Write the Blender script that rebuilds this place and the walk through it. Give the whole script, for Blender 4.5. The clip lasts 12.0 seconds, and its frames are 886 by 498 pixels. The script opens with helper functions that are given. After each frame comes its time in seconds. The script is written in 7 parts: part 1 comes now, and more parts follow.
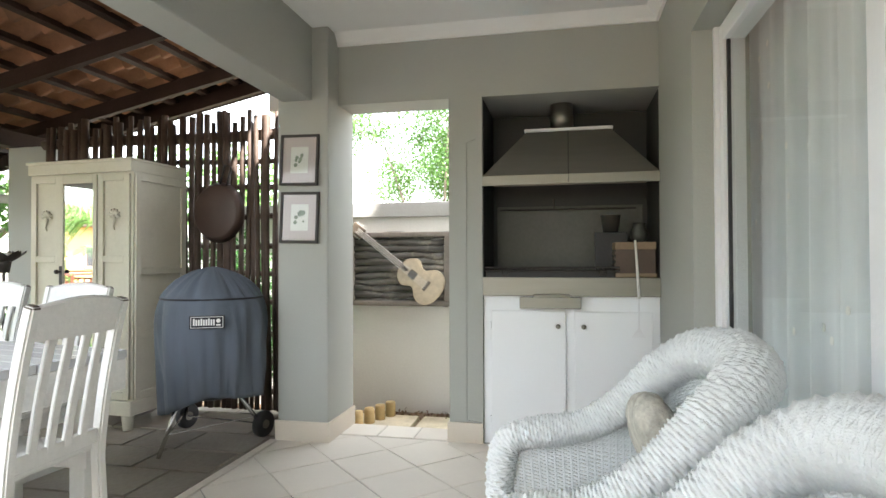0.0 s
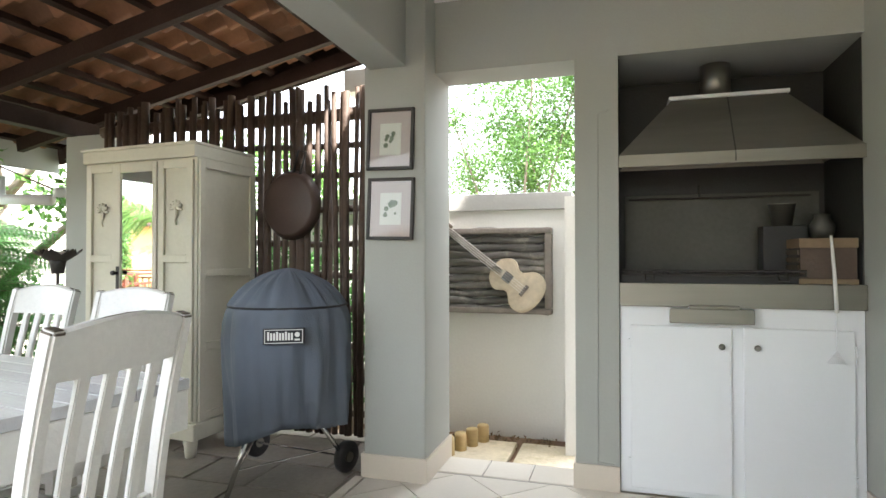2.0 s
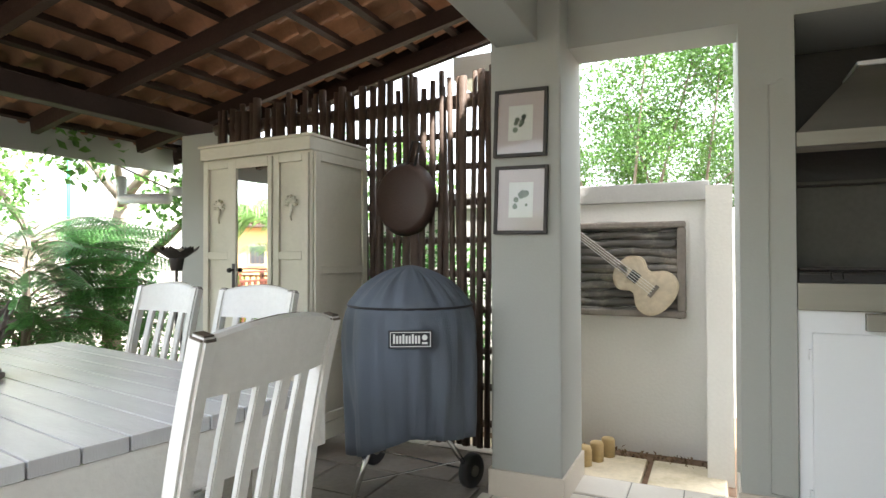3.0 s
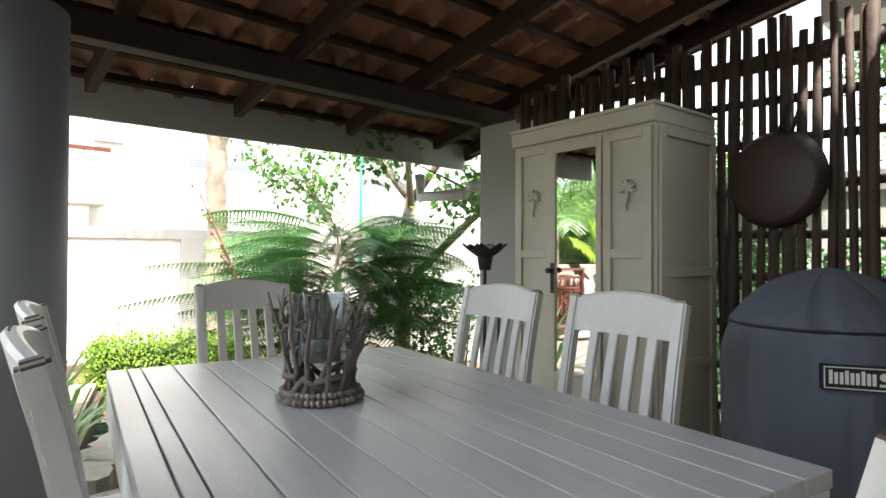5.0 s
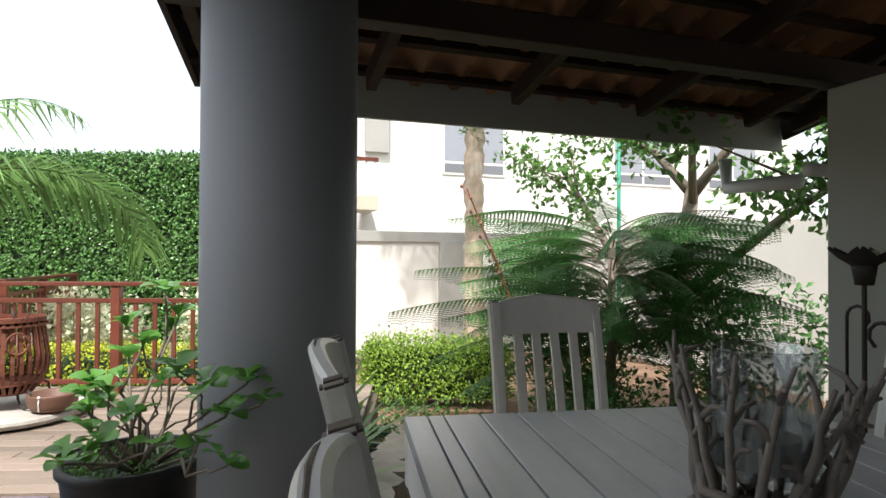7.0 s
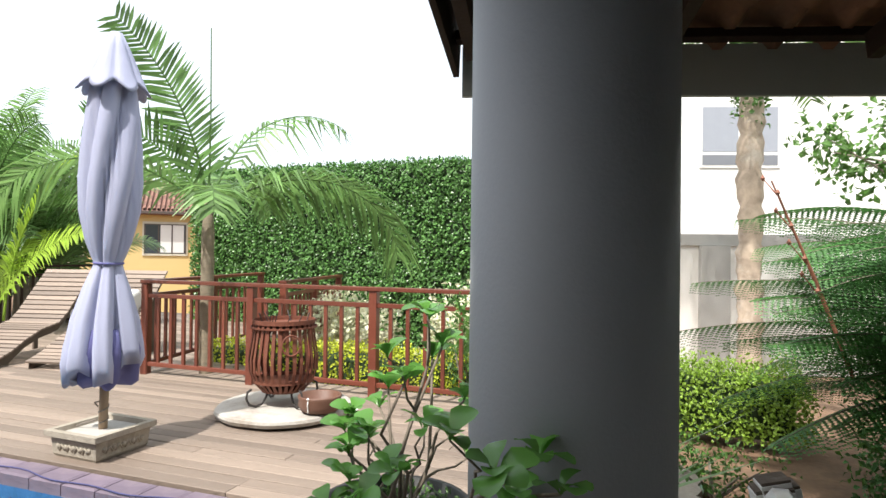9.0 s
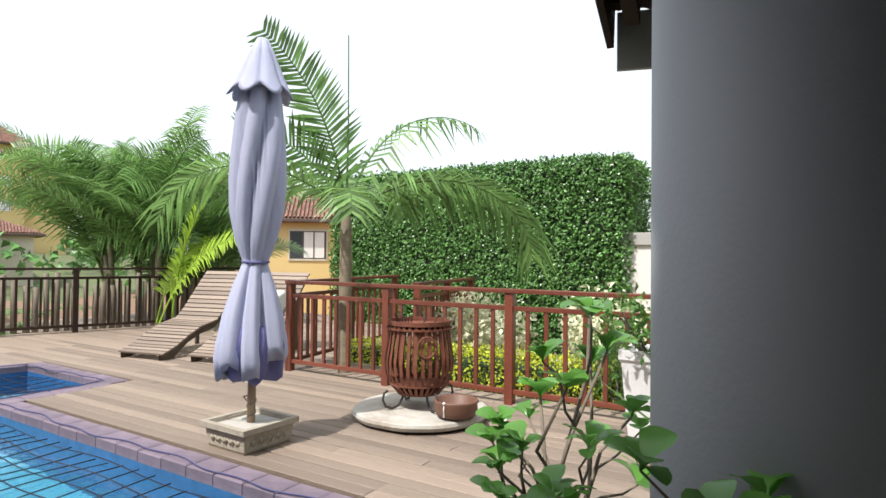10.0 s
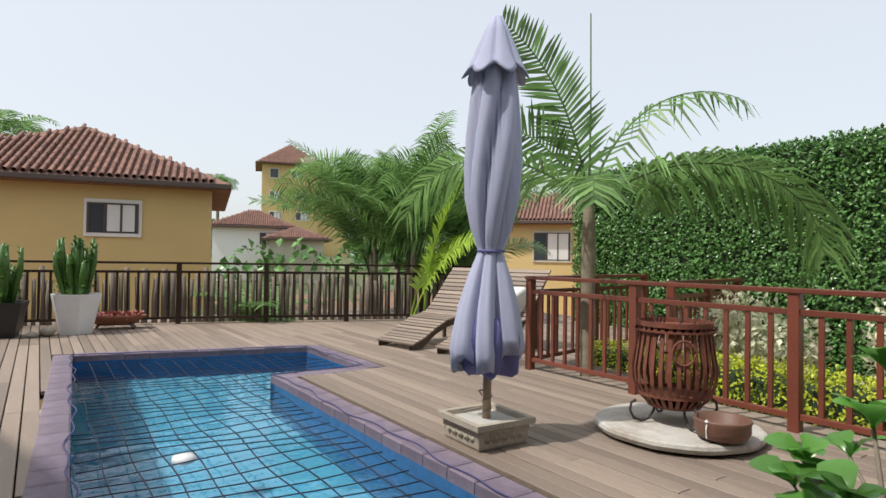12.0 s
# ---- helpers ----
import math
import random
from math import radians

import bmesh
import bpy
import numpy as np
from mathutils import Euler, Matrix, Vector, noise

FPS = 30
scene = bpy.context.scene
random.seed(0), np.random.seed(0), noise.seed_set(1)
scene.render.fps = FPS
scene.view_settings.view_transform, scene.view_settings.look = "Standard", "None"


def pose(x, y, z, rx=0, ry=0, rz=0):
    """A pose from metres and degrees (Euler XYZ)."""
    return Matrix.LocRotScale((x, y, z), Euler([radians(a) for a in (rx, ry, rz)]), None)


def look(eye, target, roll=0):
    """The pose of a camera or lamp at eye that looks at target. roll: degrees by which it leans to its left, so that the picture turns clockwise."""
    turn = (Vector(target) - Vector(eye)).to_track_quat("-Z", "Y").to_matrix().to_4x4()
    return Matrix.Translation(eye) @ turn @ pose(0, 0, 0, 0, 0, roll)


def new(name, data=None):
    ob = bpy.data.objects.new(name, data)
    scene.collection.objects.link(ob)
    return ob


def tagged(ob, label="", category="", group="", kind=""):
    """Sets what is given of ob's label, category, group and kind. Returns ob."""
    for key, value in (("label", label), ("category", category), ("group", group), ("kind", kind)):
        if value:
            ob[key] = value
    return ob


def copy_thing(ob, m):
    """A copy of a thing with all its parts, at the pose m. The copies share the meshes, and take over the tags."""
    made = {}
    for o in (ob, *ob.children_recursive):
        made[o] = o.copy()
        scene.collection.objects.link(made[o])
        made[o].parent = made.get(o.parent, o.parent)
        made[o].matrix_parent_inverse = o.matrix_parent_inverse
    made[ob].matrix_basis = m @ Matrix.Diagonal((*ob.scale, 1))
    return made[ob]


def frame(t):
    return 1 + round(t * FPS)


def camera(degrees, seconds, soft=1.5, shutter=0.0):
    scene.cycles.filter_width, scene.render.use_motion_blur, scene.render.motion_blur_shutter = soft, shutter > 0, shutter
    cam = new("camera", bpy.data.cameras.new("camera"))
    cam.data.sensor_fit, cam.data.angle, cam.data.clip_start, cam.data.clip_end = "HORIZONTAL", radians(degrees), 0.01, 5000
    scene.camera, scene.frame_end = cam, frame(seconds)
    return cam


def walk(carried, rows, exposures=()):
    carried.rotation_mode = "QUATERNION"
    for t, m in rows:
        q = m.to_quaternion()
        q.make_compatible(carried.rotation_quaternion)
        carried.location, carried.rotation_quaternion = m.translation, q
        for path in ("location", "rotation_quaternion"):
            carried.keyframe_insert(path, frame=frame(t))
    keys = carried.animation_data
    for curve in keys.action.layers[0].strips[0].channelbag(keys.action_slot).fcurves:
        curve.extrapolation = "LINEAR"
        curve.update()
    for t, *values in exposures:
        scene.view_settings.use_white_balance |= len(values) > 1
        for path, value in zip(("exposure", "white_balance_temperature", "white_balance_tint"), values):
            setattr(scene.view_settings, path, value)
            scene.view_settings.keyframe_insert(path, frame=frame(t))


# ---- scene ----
cam = camera(74.13, 12.0)
# seconds, x, y, z, yaw, pitch, lean
PATH = [
    (0, -0.065, -0.141, 1.165, 11.89, 0.91, -0.21),
    (0.5, -0.162, 0.018, 1.153, 12.22, 0.98, -0.18),
    (1, -0.287, 0.173, 1.157, 12.95, 1.05, -0.10),
    (1.5, -0.430, 0.317, 1.160, 14.37, 1.09, -0.12),
    (2, -0.574, 0.463, 1.169, 16.89, 0.89, -0.07),
    (2.5, -0.731, 0.571, 1.158, 20.66, 0.86, -0.00),
    (3, -0.902, 0.648, 1.154, 24.83, 0.85, -0.10),
    (3.2, -0.981, 0.684, 1.160, 26.44, 0.76, -0.11),
    (4.8, -1.557, 0.862, 1.144, 45.97, 0.83, 0.26),
    (5, -1.628, 0.864, 1.150, 48.36, 0.75, 0.22),
    (5.5, -1.816, 0.874, 1.156, 53.34, 0.67, 0.40),
    (6, -1.998, 0.904, 1.152, 57.38, 0.66, 0.49),
    (6.5, -2.193, 0.921, 1.177, 63.49, 0.74, 0.39),
    (7, -2.340, 0.925, 1.185, 71.19, 0.68, 0.29),
    (8.8, -2.863, 0.844, 1.213, 91.12, 0.77, 0.70),
    (9, -2.926, 0.802, 1.238, 93.41, 0.57, 0.70),
    (9.5, -3.044, 0.753, 1.201, 99.93, 1.03, 0.50),
    (10, -3.146, 0.694, 1.190, 105.82, 1.00, 0.60),
    (10.5, -3.287, 0.616, 1.185, 111.93, 0.97, 0.60),
    (11, -3.383, 0.598, 1.146, 117.81, 1.09, 0.80),
    (11.5, -3.459, 0.577, 1.112, 124.10, 1.12, 1.00),
    (12, -3.470, 0.573, 1.101, 129.42, 1.06, 0.90),
]
EXPOSURES = ((0.0, 3.5), (1.5, 3.52), (3.0, 3.2), (5.0, 2.25), (6.0, 1.45), (6.5, 1.15), (7.0, 1.03), (9.0, 1.07), (10.5, 0.66), (11.0, 0.53), (11.5, 0.46), (12.0, 0.33))


def eye_pose(x, y, z, yaw, pitch, lean):
    return pose(x, y, z, 0, 0, yaw) @ pose(0, 0, 0, 90 + pitch) @ pose(0, 0, 0, 0, 0, lean)


walk(cam, [(t, eye_pose(*row)) for t, *row in PATH], EXPOSURES)


# ---- world and light ----
SUN_AZ, SUN_EL = radians(116), radians(57)
world = bpy.data.worlds.new("sky")
scene.world = world
world.use_nodes = True
wn = world.node_tree.nodes
sky = wn.new("ShaderNodeTexSky")
sky.sky_type, sky.sun_disc = "NISHITA", False
sky.sun_elevation, sky.sun_rotation = SUN_EL, SUN_AZ
sky.air_density, sky.dust_density, sky.ozone_density = 1.0, 4.0, 1.0
bg = next(n for n in wn if n.type == "BACKGROUND")
bg.inputs["Strength"].default_value = 0.15
haze = wn.new("ShaderNodeMix")
haze.data_type = "RGBA"
haze.inputs["Factor"].default_value = 0.65
haze.inputs["B"].default_value = (5.2, 5.4, 5.5, 1)
world.node_tree.links.new(sky.outputs["Color"], haze.inputs["A"])
world.node_tree.links.new(haze.outputs["Result"], bg.inputs["Color"])

sun_data = bpy.data.lights.new("sun", "SUN")
sun_data.energy, sun_data.angle, sun_data.color = 3.0, radians(1.2), (1.0, 0.96, 0.90)
sun = new("sun", sun_data)
to_sun = Vector((math.sin(SUN_AZ) * math.cos(SUN_EL), math.cos(SUN_AZ) * math.cos(SUN_EL), math.sin(SUN_EL)))
sun.matrix_world = look(to_sun * 40, (0, 0, 0))


# ---- materials ----
def mat(name, color, rough=0.6, var=0.12, scale=6.0, bump=0.15, fine=60.0, metal=0.0, stretch=(1, 1, 1), stain=0.0,
        stain_color=(0.1, 0.09, 0.07), per_object=0.0, spec=0.5, trans=0.0, coat=0.0, island=0.0):
    m = bpy.data.materials.new(name)
    m.use_nodes = True
    nt = m.node_tree
    n, l = nt.nodes, nt.links
    b = next(k for k in n if k.type == "BSDF_PRINCIPLED")
    b.inputs["Roughness"].default_value = rough
    b.inputs["Metallic"].default_value = metal
    b.inputs["Specular IOR Level"].default_value = spec
    b.inputs["Coat Weight"].default_value = coat
    tc = n.new("ShaderNodeTexCoord")
    mp = n.new("ShaderNodeMapping")
    mp.inputs["Scale"].default_value = stretch
    l.new(tc.outputs["Object"], mp.inputs["Vector"])
    n1 = n.new("ShaderNodeTexNoise")
    n1.inputs["Scale"].default_value, n1.inputs["Detail"].default_value = scale, 5
    l.new(mp.outputs["Vector"], n1.inputs["Vector"])
    n2 = n.new("ShaderNodeTexNoise")
    n2.inputs["Scale"].default_value, n2.inputs["Detail"].default_value = fine, 4
    l.new(mp.outputs["Vector"], n2.inputs["Vector"])
    hsv = n.new("ShaderNodeHueSaturation")
    hsv.inputs["Color"].default_value = (*color, 1)
    mix = n.new("ShaderNodeMath")
    mix.operation = "MULTIPLY_ADD"
    mix.inputs[1].default_value = var * 2.4
    mix.inputs[2].default_value = 1 - var * 1.2
    l.new(n1.outputs["Fac"], mix.inputs[0])
    mix2 = n.new("ShaderNodeMath")
    mix2.operation = "MULTIPLY_ADD"
    mix2.inputs[1].default_value = var * 1.2
    l.new(n2.outputs["Fac"], mix2.inputs[0])
    sub = n.new("ShaderNodeMath")
    sub.operation = "SUBTRACT"
    sub.inputs[1].default_value = var * 0.6
    l.new(mix.outputs[0], sub.inputs[0])
    l.new(sub.outputs[0], mix2.inputs[2])
    val = mix2.outputs[0]
    for amount, node, out in ((per_object, "ShaderNodeObjectInfo", "Random"), (island, "ShaderNodeNewGeometry", "Random Per Island")):
        if amount:
            oi = n.new(node)
            ma = n.new("ShaderNodeMath")
            ma.operation = "MULTIPLY_ADD"
            ma.inputs[1].default_value = amount
            ma.inputs[2].default_value = 1 - amount / 2
            l.new(oi.outputs[out], ma.inputs[0])
            mu = n.new("ShaderNodeMath")
            mu.operation = "MULTIPLY"
            l.new(ma.outputs[0], mu.inputs[0])
            l.new(val, mu.inputs[1])
            val = mu.outputs[0]
    l.new(val, hsv.inputs["Value"])
    col = hsv.outputs["Color"]
    if stain:
        n3 = n.new("ShaderNodeTexNoise")
        n3.inputs["Scale"].default_value, n3.inputs["Detail"].default_value = scale * 0.6, 8
        n3.inputs["Roughness"].default_value = 0.7
        l.new(tc.outputs["Object"], n3.inputs["Vector"])
        rp = n.new("ShaderNodeValToRGB")
        rp.color_ramp.elements[0].position, rp.color_ramp.elements[1].position = 0.52, 0.72
        rp.color_ramp.elements[1].color = (stain, stain, stain, 1)
        rp.color_ramp.elements[0].color = (0, 0, 0, 1)
        l.new(n3.outputs["Fac"], rp.inputs["Fac"])
        mx = n.new("ShaderNodeMix")
        mx.data_type = "RGBA"
        l.new(rp.outputs["Color"], mx.inputs["Factor"])
        l.new(col, mx.inputs["A"])
        mx.inputs["B"].default_value = (*stain_color, 1)
        col = mx.outputs["Result"]
    l.new(col, b.inputs["Base Color"])
    if bump:
        bp = n.new("ShaderNodeBump")
        bp.inputs["Strength"].default_value, bp.inputs["Distance"].default_value = bump, 0.01
        l.new(n2.outputs["Fac"], bp.inputs["Height"])
        l.new(bp.outputs["Normal"], b.inputs["Normal"])
    if trans:
        tr = n.new("ShaderNodeBsdfTranslucent")
        l.new(col, tr.inputs["Color"])
        ms = n.new("ShaderNodeMixShader")
        ms.inputs["Fac"].default_value = trans
        out = next(k for k in n if k.type == "OUTPUT_MATERIAL")
        l.new(b.outputs["BSDF"], ms.inputs[1])
        l.new(tr.outputs["BSDF"], ms.inputs[2])
        l.new(ms.outputs["Shader"], out.inputs["Surface"])
    return m


def glass_mat(name, color=(1, 1, 1), rough=0.0, ior=1.45, thin=0.0, gloss=0.06):
    m = bpy.data.materials.new(name)
    m.use_nodes = True
    nt = m.node_tree
    b = next(k for k in nt.nodes if k.type == "BSDF_PRINCIPLED")
    b.inputs["Base Color"].default_value = (*color, 1)
    b.inputs["Roughness"].default_value = rough
    b.inputs["IOR"].default_value = ior
    b.inputs["Transmission Weight"].default_value = 1.0
    if thin:
        tb = nt.nodes.new("ShaderNodeBsdfTransparent")
        tb.inputs["Color"].default_value = (*color, 1)
        gl = nt.nodes.new("ShaderNodeBsdfGlossy")
        gl.inputs["Roughness"].default_value = 0.02
        mx = nt.nodes.new("ShaderNodeMixShader")
        mx.inputs["Fac"].default_value = gloss
        nt.links.new(tb.outputs["BSDF"], mx.inputs[1])
        nt.links.new(gl.outputs["BSDF"], mx.inputs[2])
        out = next(k for k in nt.nodes if k.type == "OUTPUT_MATERIAL")
        nt.links.new(mx.outputs["Shader"], out.inputs["Surface"])
    return m


M_WALL = mat("wall_paint", (0.365, 0.37, 0.335), 0.75, 0.05, 1.5, 0.10, 90)
M_CEIL = mat("ceiling_paint", (0.78, 0.78, 0.76), 0.8, 0.03, 2, 0.1, 60)
M_COLUMN = mat("column_paint", (0.27, 0.285, 0.305), 0.6, 0.06, 1.5, 0.12, 90)
M_TILE = mat("cream_tile", (0.68, 0.62, 0.54), 0.32, 0.07, 3, 0.05, 40, per_object=0.10)
M_GROUT = mat("grout", (0.25, 0.22, 0.19), 0.9, 0.15, 10, 0.3)
M_SKIRT = mat("skirting_tile", (0.60, 0.53, 0.44), 0.4, 0.05, 4, 0.05)
M_SLATE = mat("slate_paving", (0.255, 0.225, 0.19), 0.5, 0.3, 3, 0.4, 30, per_object=0.25, stain=0.6, stain_color=(0.30, 0.22, 0.15))
M_DARKWOOD = mat("dark_stained_timber", (0.035, 0.02, 0.015), 0.7, 0.3, 4, 0.3, 50, spec=0.2, stretch=(1, 1, 1), per_object=0.2)
M_ROOFTILE = mat("clay_tile", (0.22, 0.10, 0.05), 0.75, 0.25, 5, 0.3, 40, island=0.7, stain=0.35, stain_color=(0.07, 0.05, 0.04))
M_POLE = mat("dark_pole", (0.085, 0.055, 0.04), 0.7, 0.35, 8, 0.6, 30, island=0.6)
M_CREAMPAINT = mat("aged_cream_paint", (0.56, 0.53, 0.43), 0.5, 0.08, 3, 0.15, 40, stain=0.25, stain_color=(0.3, 0.27, 0.2))
M_WHITEWASH = mat("whitewashed_wood", (0.74, 0.73, 0.70), 0.33, 0.1, 3, 0.2, 50, stretch=(1, 1, 1), stain=0.2, stain_color=(0.32, 0.29, 0.25))
M_GREYWASH = mat("grey_washed_planks", (0.55, 0.555, 0.57), 0.22, 0.1, 3, 0.15, 45, stretch=(1, 8, 1), stain=0.22, stain_color=(0.24, 0.22, 0.2), per_object=0.12)
M_WORN = mat("worn_bare_wood", (0.10, 0.075, 0.055), 0.6, 0.3, 10, 0.3)
M_COVER = mat("grey_cover_fabric", (0.105, 0.125, 0.155), 0.7, 0.08, 3, 0.3, 220)
M_COVERTRIM = mat("black_piping", (0.012, 0.012, 0.016), 0.6, 0.1)
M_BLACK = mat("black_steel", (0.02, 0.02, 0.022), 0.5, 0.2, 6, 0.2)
M_IRON = mat("wrought_iron", (0.035, 0.03, 0.028), 0.6, 0.2, 10, 0.3)
M_STEEL = mat("brushed_steel", (0.24, 0.23, 0.20), 0.42, 0.08, 3, 0.1, 80, metal=0.9, stretch=(1, 1, 12))
M_CHROME = mat("chrome", (0.7, 0.7, 0.7), 0.15, 0.03, metal=1.0, bump=0)
M_SOOT = mat("sooty_steel", (0.085, 0.085, 0.075), 0.5, 0.3, 2.5, 0.2, 40, metal=0.4)
M_SOOTBLACK = mat("soot_blackened_steel", (0.03, 0.03, 0.027), 0.7, 0.3, 2.5, 0.2, 40)
M_CABWHITE = mat("white_cabinet_paint", (0.78, 0.79, 0.80), 0.4, 0.02, 3, 0.05)
M_RUST = mat("rusted_iron", (0.17, 0.055, 0.03), 0.75, 0.35, 9, 0.5, 60, island=0.25)
M_REDWOOD = mat("red_brown_stained_rail", (0.155, 0.044, 0.026), 0.4, 0.22, 5, 0.25, 50, per_object=0.35)
M_DECK = mat("weathered_deck", (0.25, 0.195, 0.155), 0.62, 0.26, 1.3, 0.5, 35, stretch=(6, 0.6, 1), per_object=0.5, stain=0.35, stain_color=(0.2, 0.155, 0.12))
M_UMB = mat("lilac_grey_canvas", (0.40, 0.42, 0.56), 0.85, 0.06, 3, 0.3, 160)
M_UMBIN = mat("violet_canvas_underside", (0.13, 0.13, 0.30), 0.85, 0.06, 3, 0.3, 160)
M_STONE = mat("old_cast_stone", (0.36, 0.32, 0.26), 0.85, 0.25, 7, 0.6, 40, stain=0.5, stain_color=(0.13, 0.115, 0.09))
M_YARDSTONE = mat("pale_sandstone", (0.58, 0.50, 0.36), 0.85, 0.3, 5, 0.6, 30, stain=0.6, stain_color=(0.30, 0.25, 0.12))
M_SLAB = mat("stained_concrete", (0.46, 0.44, 0.40), 0.85, 0.2, 4, 0.5, 40, stain=0.8, stain_color=(0.20, 0.13, 0.08))
M_CONC = mat("pale_concrete", (0.44, 0.42, 0.385), 0.85, 0.15, 5, 0.4, 40, stain=0.5, stain_color=(0.30, 0.26, 0.21))
M_LEAF = mat("green_leaf", (0.10, 0.22, 0.045), 0.4, 0.2, 4, 0.1, trans=0.3, island=0.7)
M_HEDGELEAF = mat("hedge_leaf", (0.105, 0.235, 0.06), 0.3, 0.2, 3, 0.1, trans=0.22, island=1.0)
M_YELLEAF = mat("yellow_green_leaf", (0.50, 0.56, 0.04), 0.45, 0.2, 3, 0.1, trans=0.35, island=0.6)
M_LIMELEAF = mat("lime_green_leaf", (0.24, 0.38, 0.045), 0.45, 0.2, 3, 0.1, trans=0.35, island=0.8)
M_PALELEAF = mat("variegated_leaf", (0.68, 0.68, 0.48), 0.5, 0.15, 3, 0.1, trans=0.3, island=0.6)
M_PALM = mat("palm_leaflet", (0.165, 0.30, 0.09), 0.38, 0.15, 4, 0.1, trans=0.4, island=1.0)
M_PALMBRIGHT = mat("young_palm_leaflet", (0.33, 0.50, 0.06), 0.45, 0.15, 4, 0.1, trans=0.4, island=0.5)
M_FERN = mat("fern_leaflet", (0.075, 0.21, 0.05), 0.5, 0.15, 4, 0.1, trans=0.25, island=0.7)
# near-black green that stands for the shade inside the hedges
M_HEDGESHADE = mat("painted_inner_shade", (0.02, 0.04, 0.012), 0.8, 0.4, 8, 0.6, 20)
M_BARK = mat("grey_bark", (0.20, 0.165, 0.13), 0.85, 0.3, 6, 0.7, 30, stain=0.4, stain_color=(0.09, 0.07, 0.05))
M_PALMTRUNK = mat("ringed_palm_trunk", (0.24, 0.2, 0.14), 0.8, 0.25, 8, 0.5, 25, stretch=(1, 1, 4))
M_SOIL = mat("garden_soil", (0.19, 0.115, 0.07), 0.95, 0.3, 5, 0.8, 20, stain=0.4, stain_color=(0.09, 0.07, 0.05))
M_WHITEWALL = mat("white_plaster", (0.80, 0.79, 0.76), 0.85, 0.04, 1, 0.15, 50)
M_GARDENWALL = mat("pale_garden_wall", (0.74, 0.72, 0.68), 0.85, 0.08, 1.5, 0.2, 50)
M_CAP = mat("grey_wall_cap", (0.40, 0.39, 0.37), 0.85, 0.1, 2, 0.2, 50)
M_YELWALL = mat("yellow_plaster", (0.62, 0.47, 0.21), 0.85, 0.06, 1, 0.15, 40)
M_REDROOF = mat("red_roof_tile", (0.22, 0.115, 0.085), 0.8, 0.2, 2, 0.3, 20, island=0.5)
M_GUTTER = mat("white_gutter", (0.7, 0.7, 0.68), 0.5, 0.05)
M_WINDARK = mat("dark_window_glass", (0.06, 0.07, 0.08), 0.08, 0.1, 1, 0.0)
M_WINFRAME = mat("dark_window_frame", (0.08, 0.06, 0.05), 0.5, 0.1)
M_WHITETRIM = mat("white_trim", (0.75, 0.74, 0.71), 0.6, 0.05)
M_GRASSY = mat("distant_hillside", (0.10, 0.12, 0.05), 0.95, 0.4, 0.15, 0.3, 1.5)
M_GLASS = glass_mat("clear_glass", (0.96, 0.98, 0.97), thin=1)
M_PICGLASS = glass_mat("picture_glass", (0.96, 0.97, 0.97), thin=1, gloss=0.015)
M_HURRICANE = glass_mat("hurricane_glass", (0.80, 0.82, 0.82), thin=1, gloss=0.16)
M_MIRROR = mat("mirror", (0.86, 0.87, 0.86), 0.02, 0.0, metal=1.0, bump=0)
M_CURTAIN = mat("sheer_curtain", (0.64, 0.68, 0.71), 0.9, 0.04, 4, 0.2, 200, trans=0.4)
M_ALU = mat("white_aluminium", (0.72, 0.72, 0.73), 0.35, 0.03)
M_WICKER = mat("white_wicker", (0.70, 0.72, 0.72), 0.55, 0.12, 30, 0.5, 260, stain=0.15, stain_color=(0.4, 0.39, 0.36))
M_POOLTILE = mat("blue_pool_mosaic", (0.03, 0.11, 0.27), 0.2, 0.3, 12, 0.2, 60)
M_POOLFLOOR = mat("pool_plaster", (0.05, 0.235, 0.36), 0.7, 0.12, 1.5, 0.1, 10)
M_COPING = mat("violet_brick_coping", (0.16, 0.125, 0.165), 0.7, 0.25, 6, 0.4, 40, per_object=0.3, stain=0.4, stain_color=(0.33, 0.27, 0.24))
M_NET = mat("black_net_cord", (0.012, 0.014, 0.03), 0.7, 0.1)
M_WHITEPOT = mat("white_glazed_pot", (0.72, 0.72, 0.73), 0.35, 0.08, 3, 0.05, stain=0.3, stain_color=(0.4, 0.38, 0.36))
M_BLACKPOT = mat("black_plastic_pot", (0.02, 0.02, 0.02), 0.5, 0.1)
M_TERRA = mat("terracotta", (0.30, 0.12, 0.075), 0.7, 0.2, 6, 0.3)
M_TWIG = mat("grey_driftwood", (0.22, 0.19, 0.165), 0.75, 0.25, 12, 0.5, 50)
M_PEBBLE = mat("grey_pebble", (0.30, 0.27, 0.25), 0.6, 0.3, 8, 0.3, island=0.7)


def water_mat():
    m = glass_mat("pool_water", (0.72, 0.95, 0.98), 0.0, 1.33)
    nt = m.node_tree
    b = next(k for k in nt.nodes if k.type == "BSDF_PRINCIPLED")
    nz = nt.nodes.new("ShaderNodeTexNoise")
    nz.inputs["Scale"].default_value, nz.inputs["Detail"].default_value = 5, 3
    tc = nt.nodes.new("ShaderNodeTexCoord")
    nt.links.new(tc.outputs["Object"], nz.inputs["Vector"])
    bp = nt.nodes.new("ShaderNodeBump")
    bp.inputs["Strength"].default_value, bp.inputs["Distance"].default_value = 0.25, 0.03
    nt.links.new(nz.outputs["Fac"], bp.inputs["Height"])
    nt.links.new(bp.outputs["Normal"], b.inputs["Normal"])
    return m


M_WATER = water_mat()


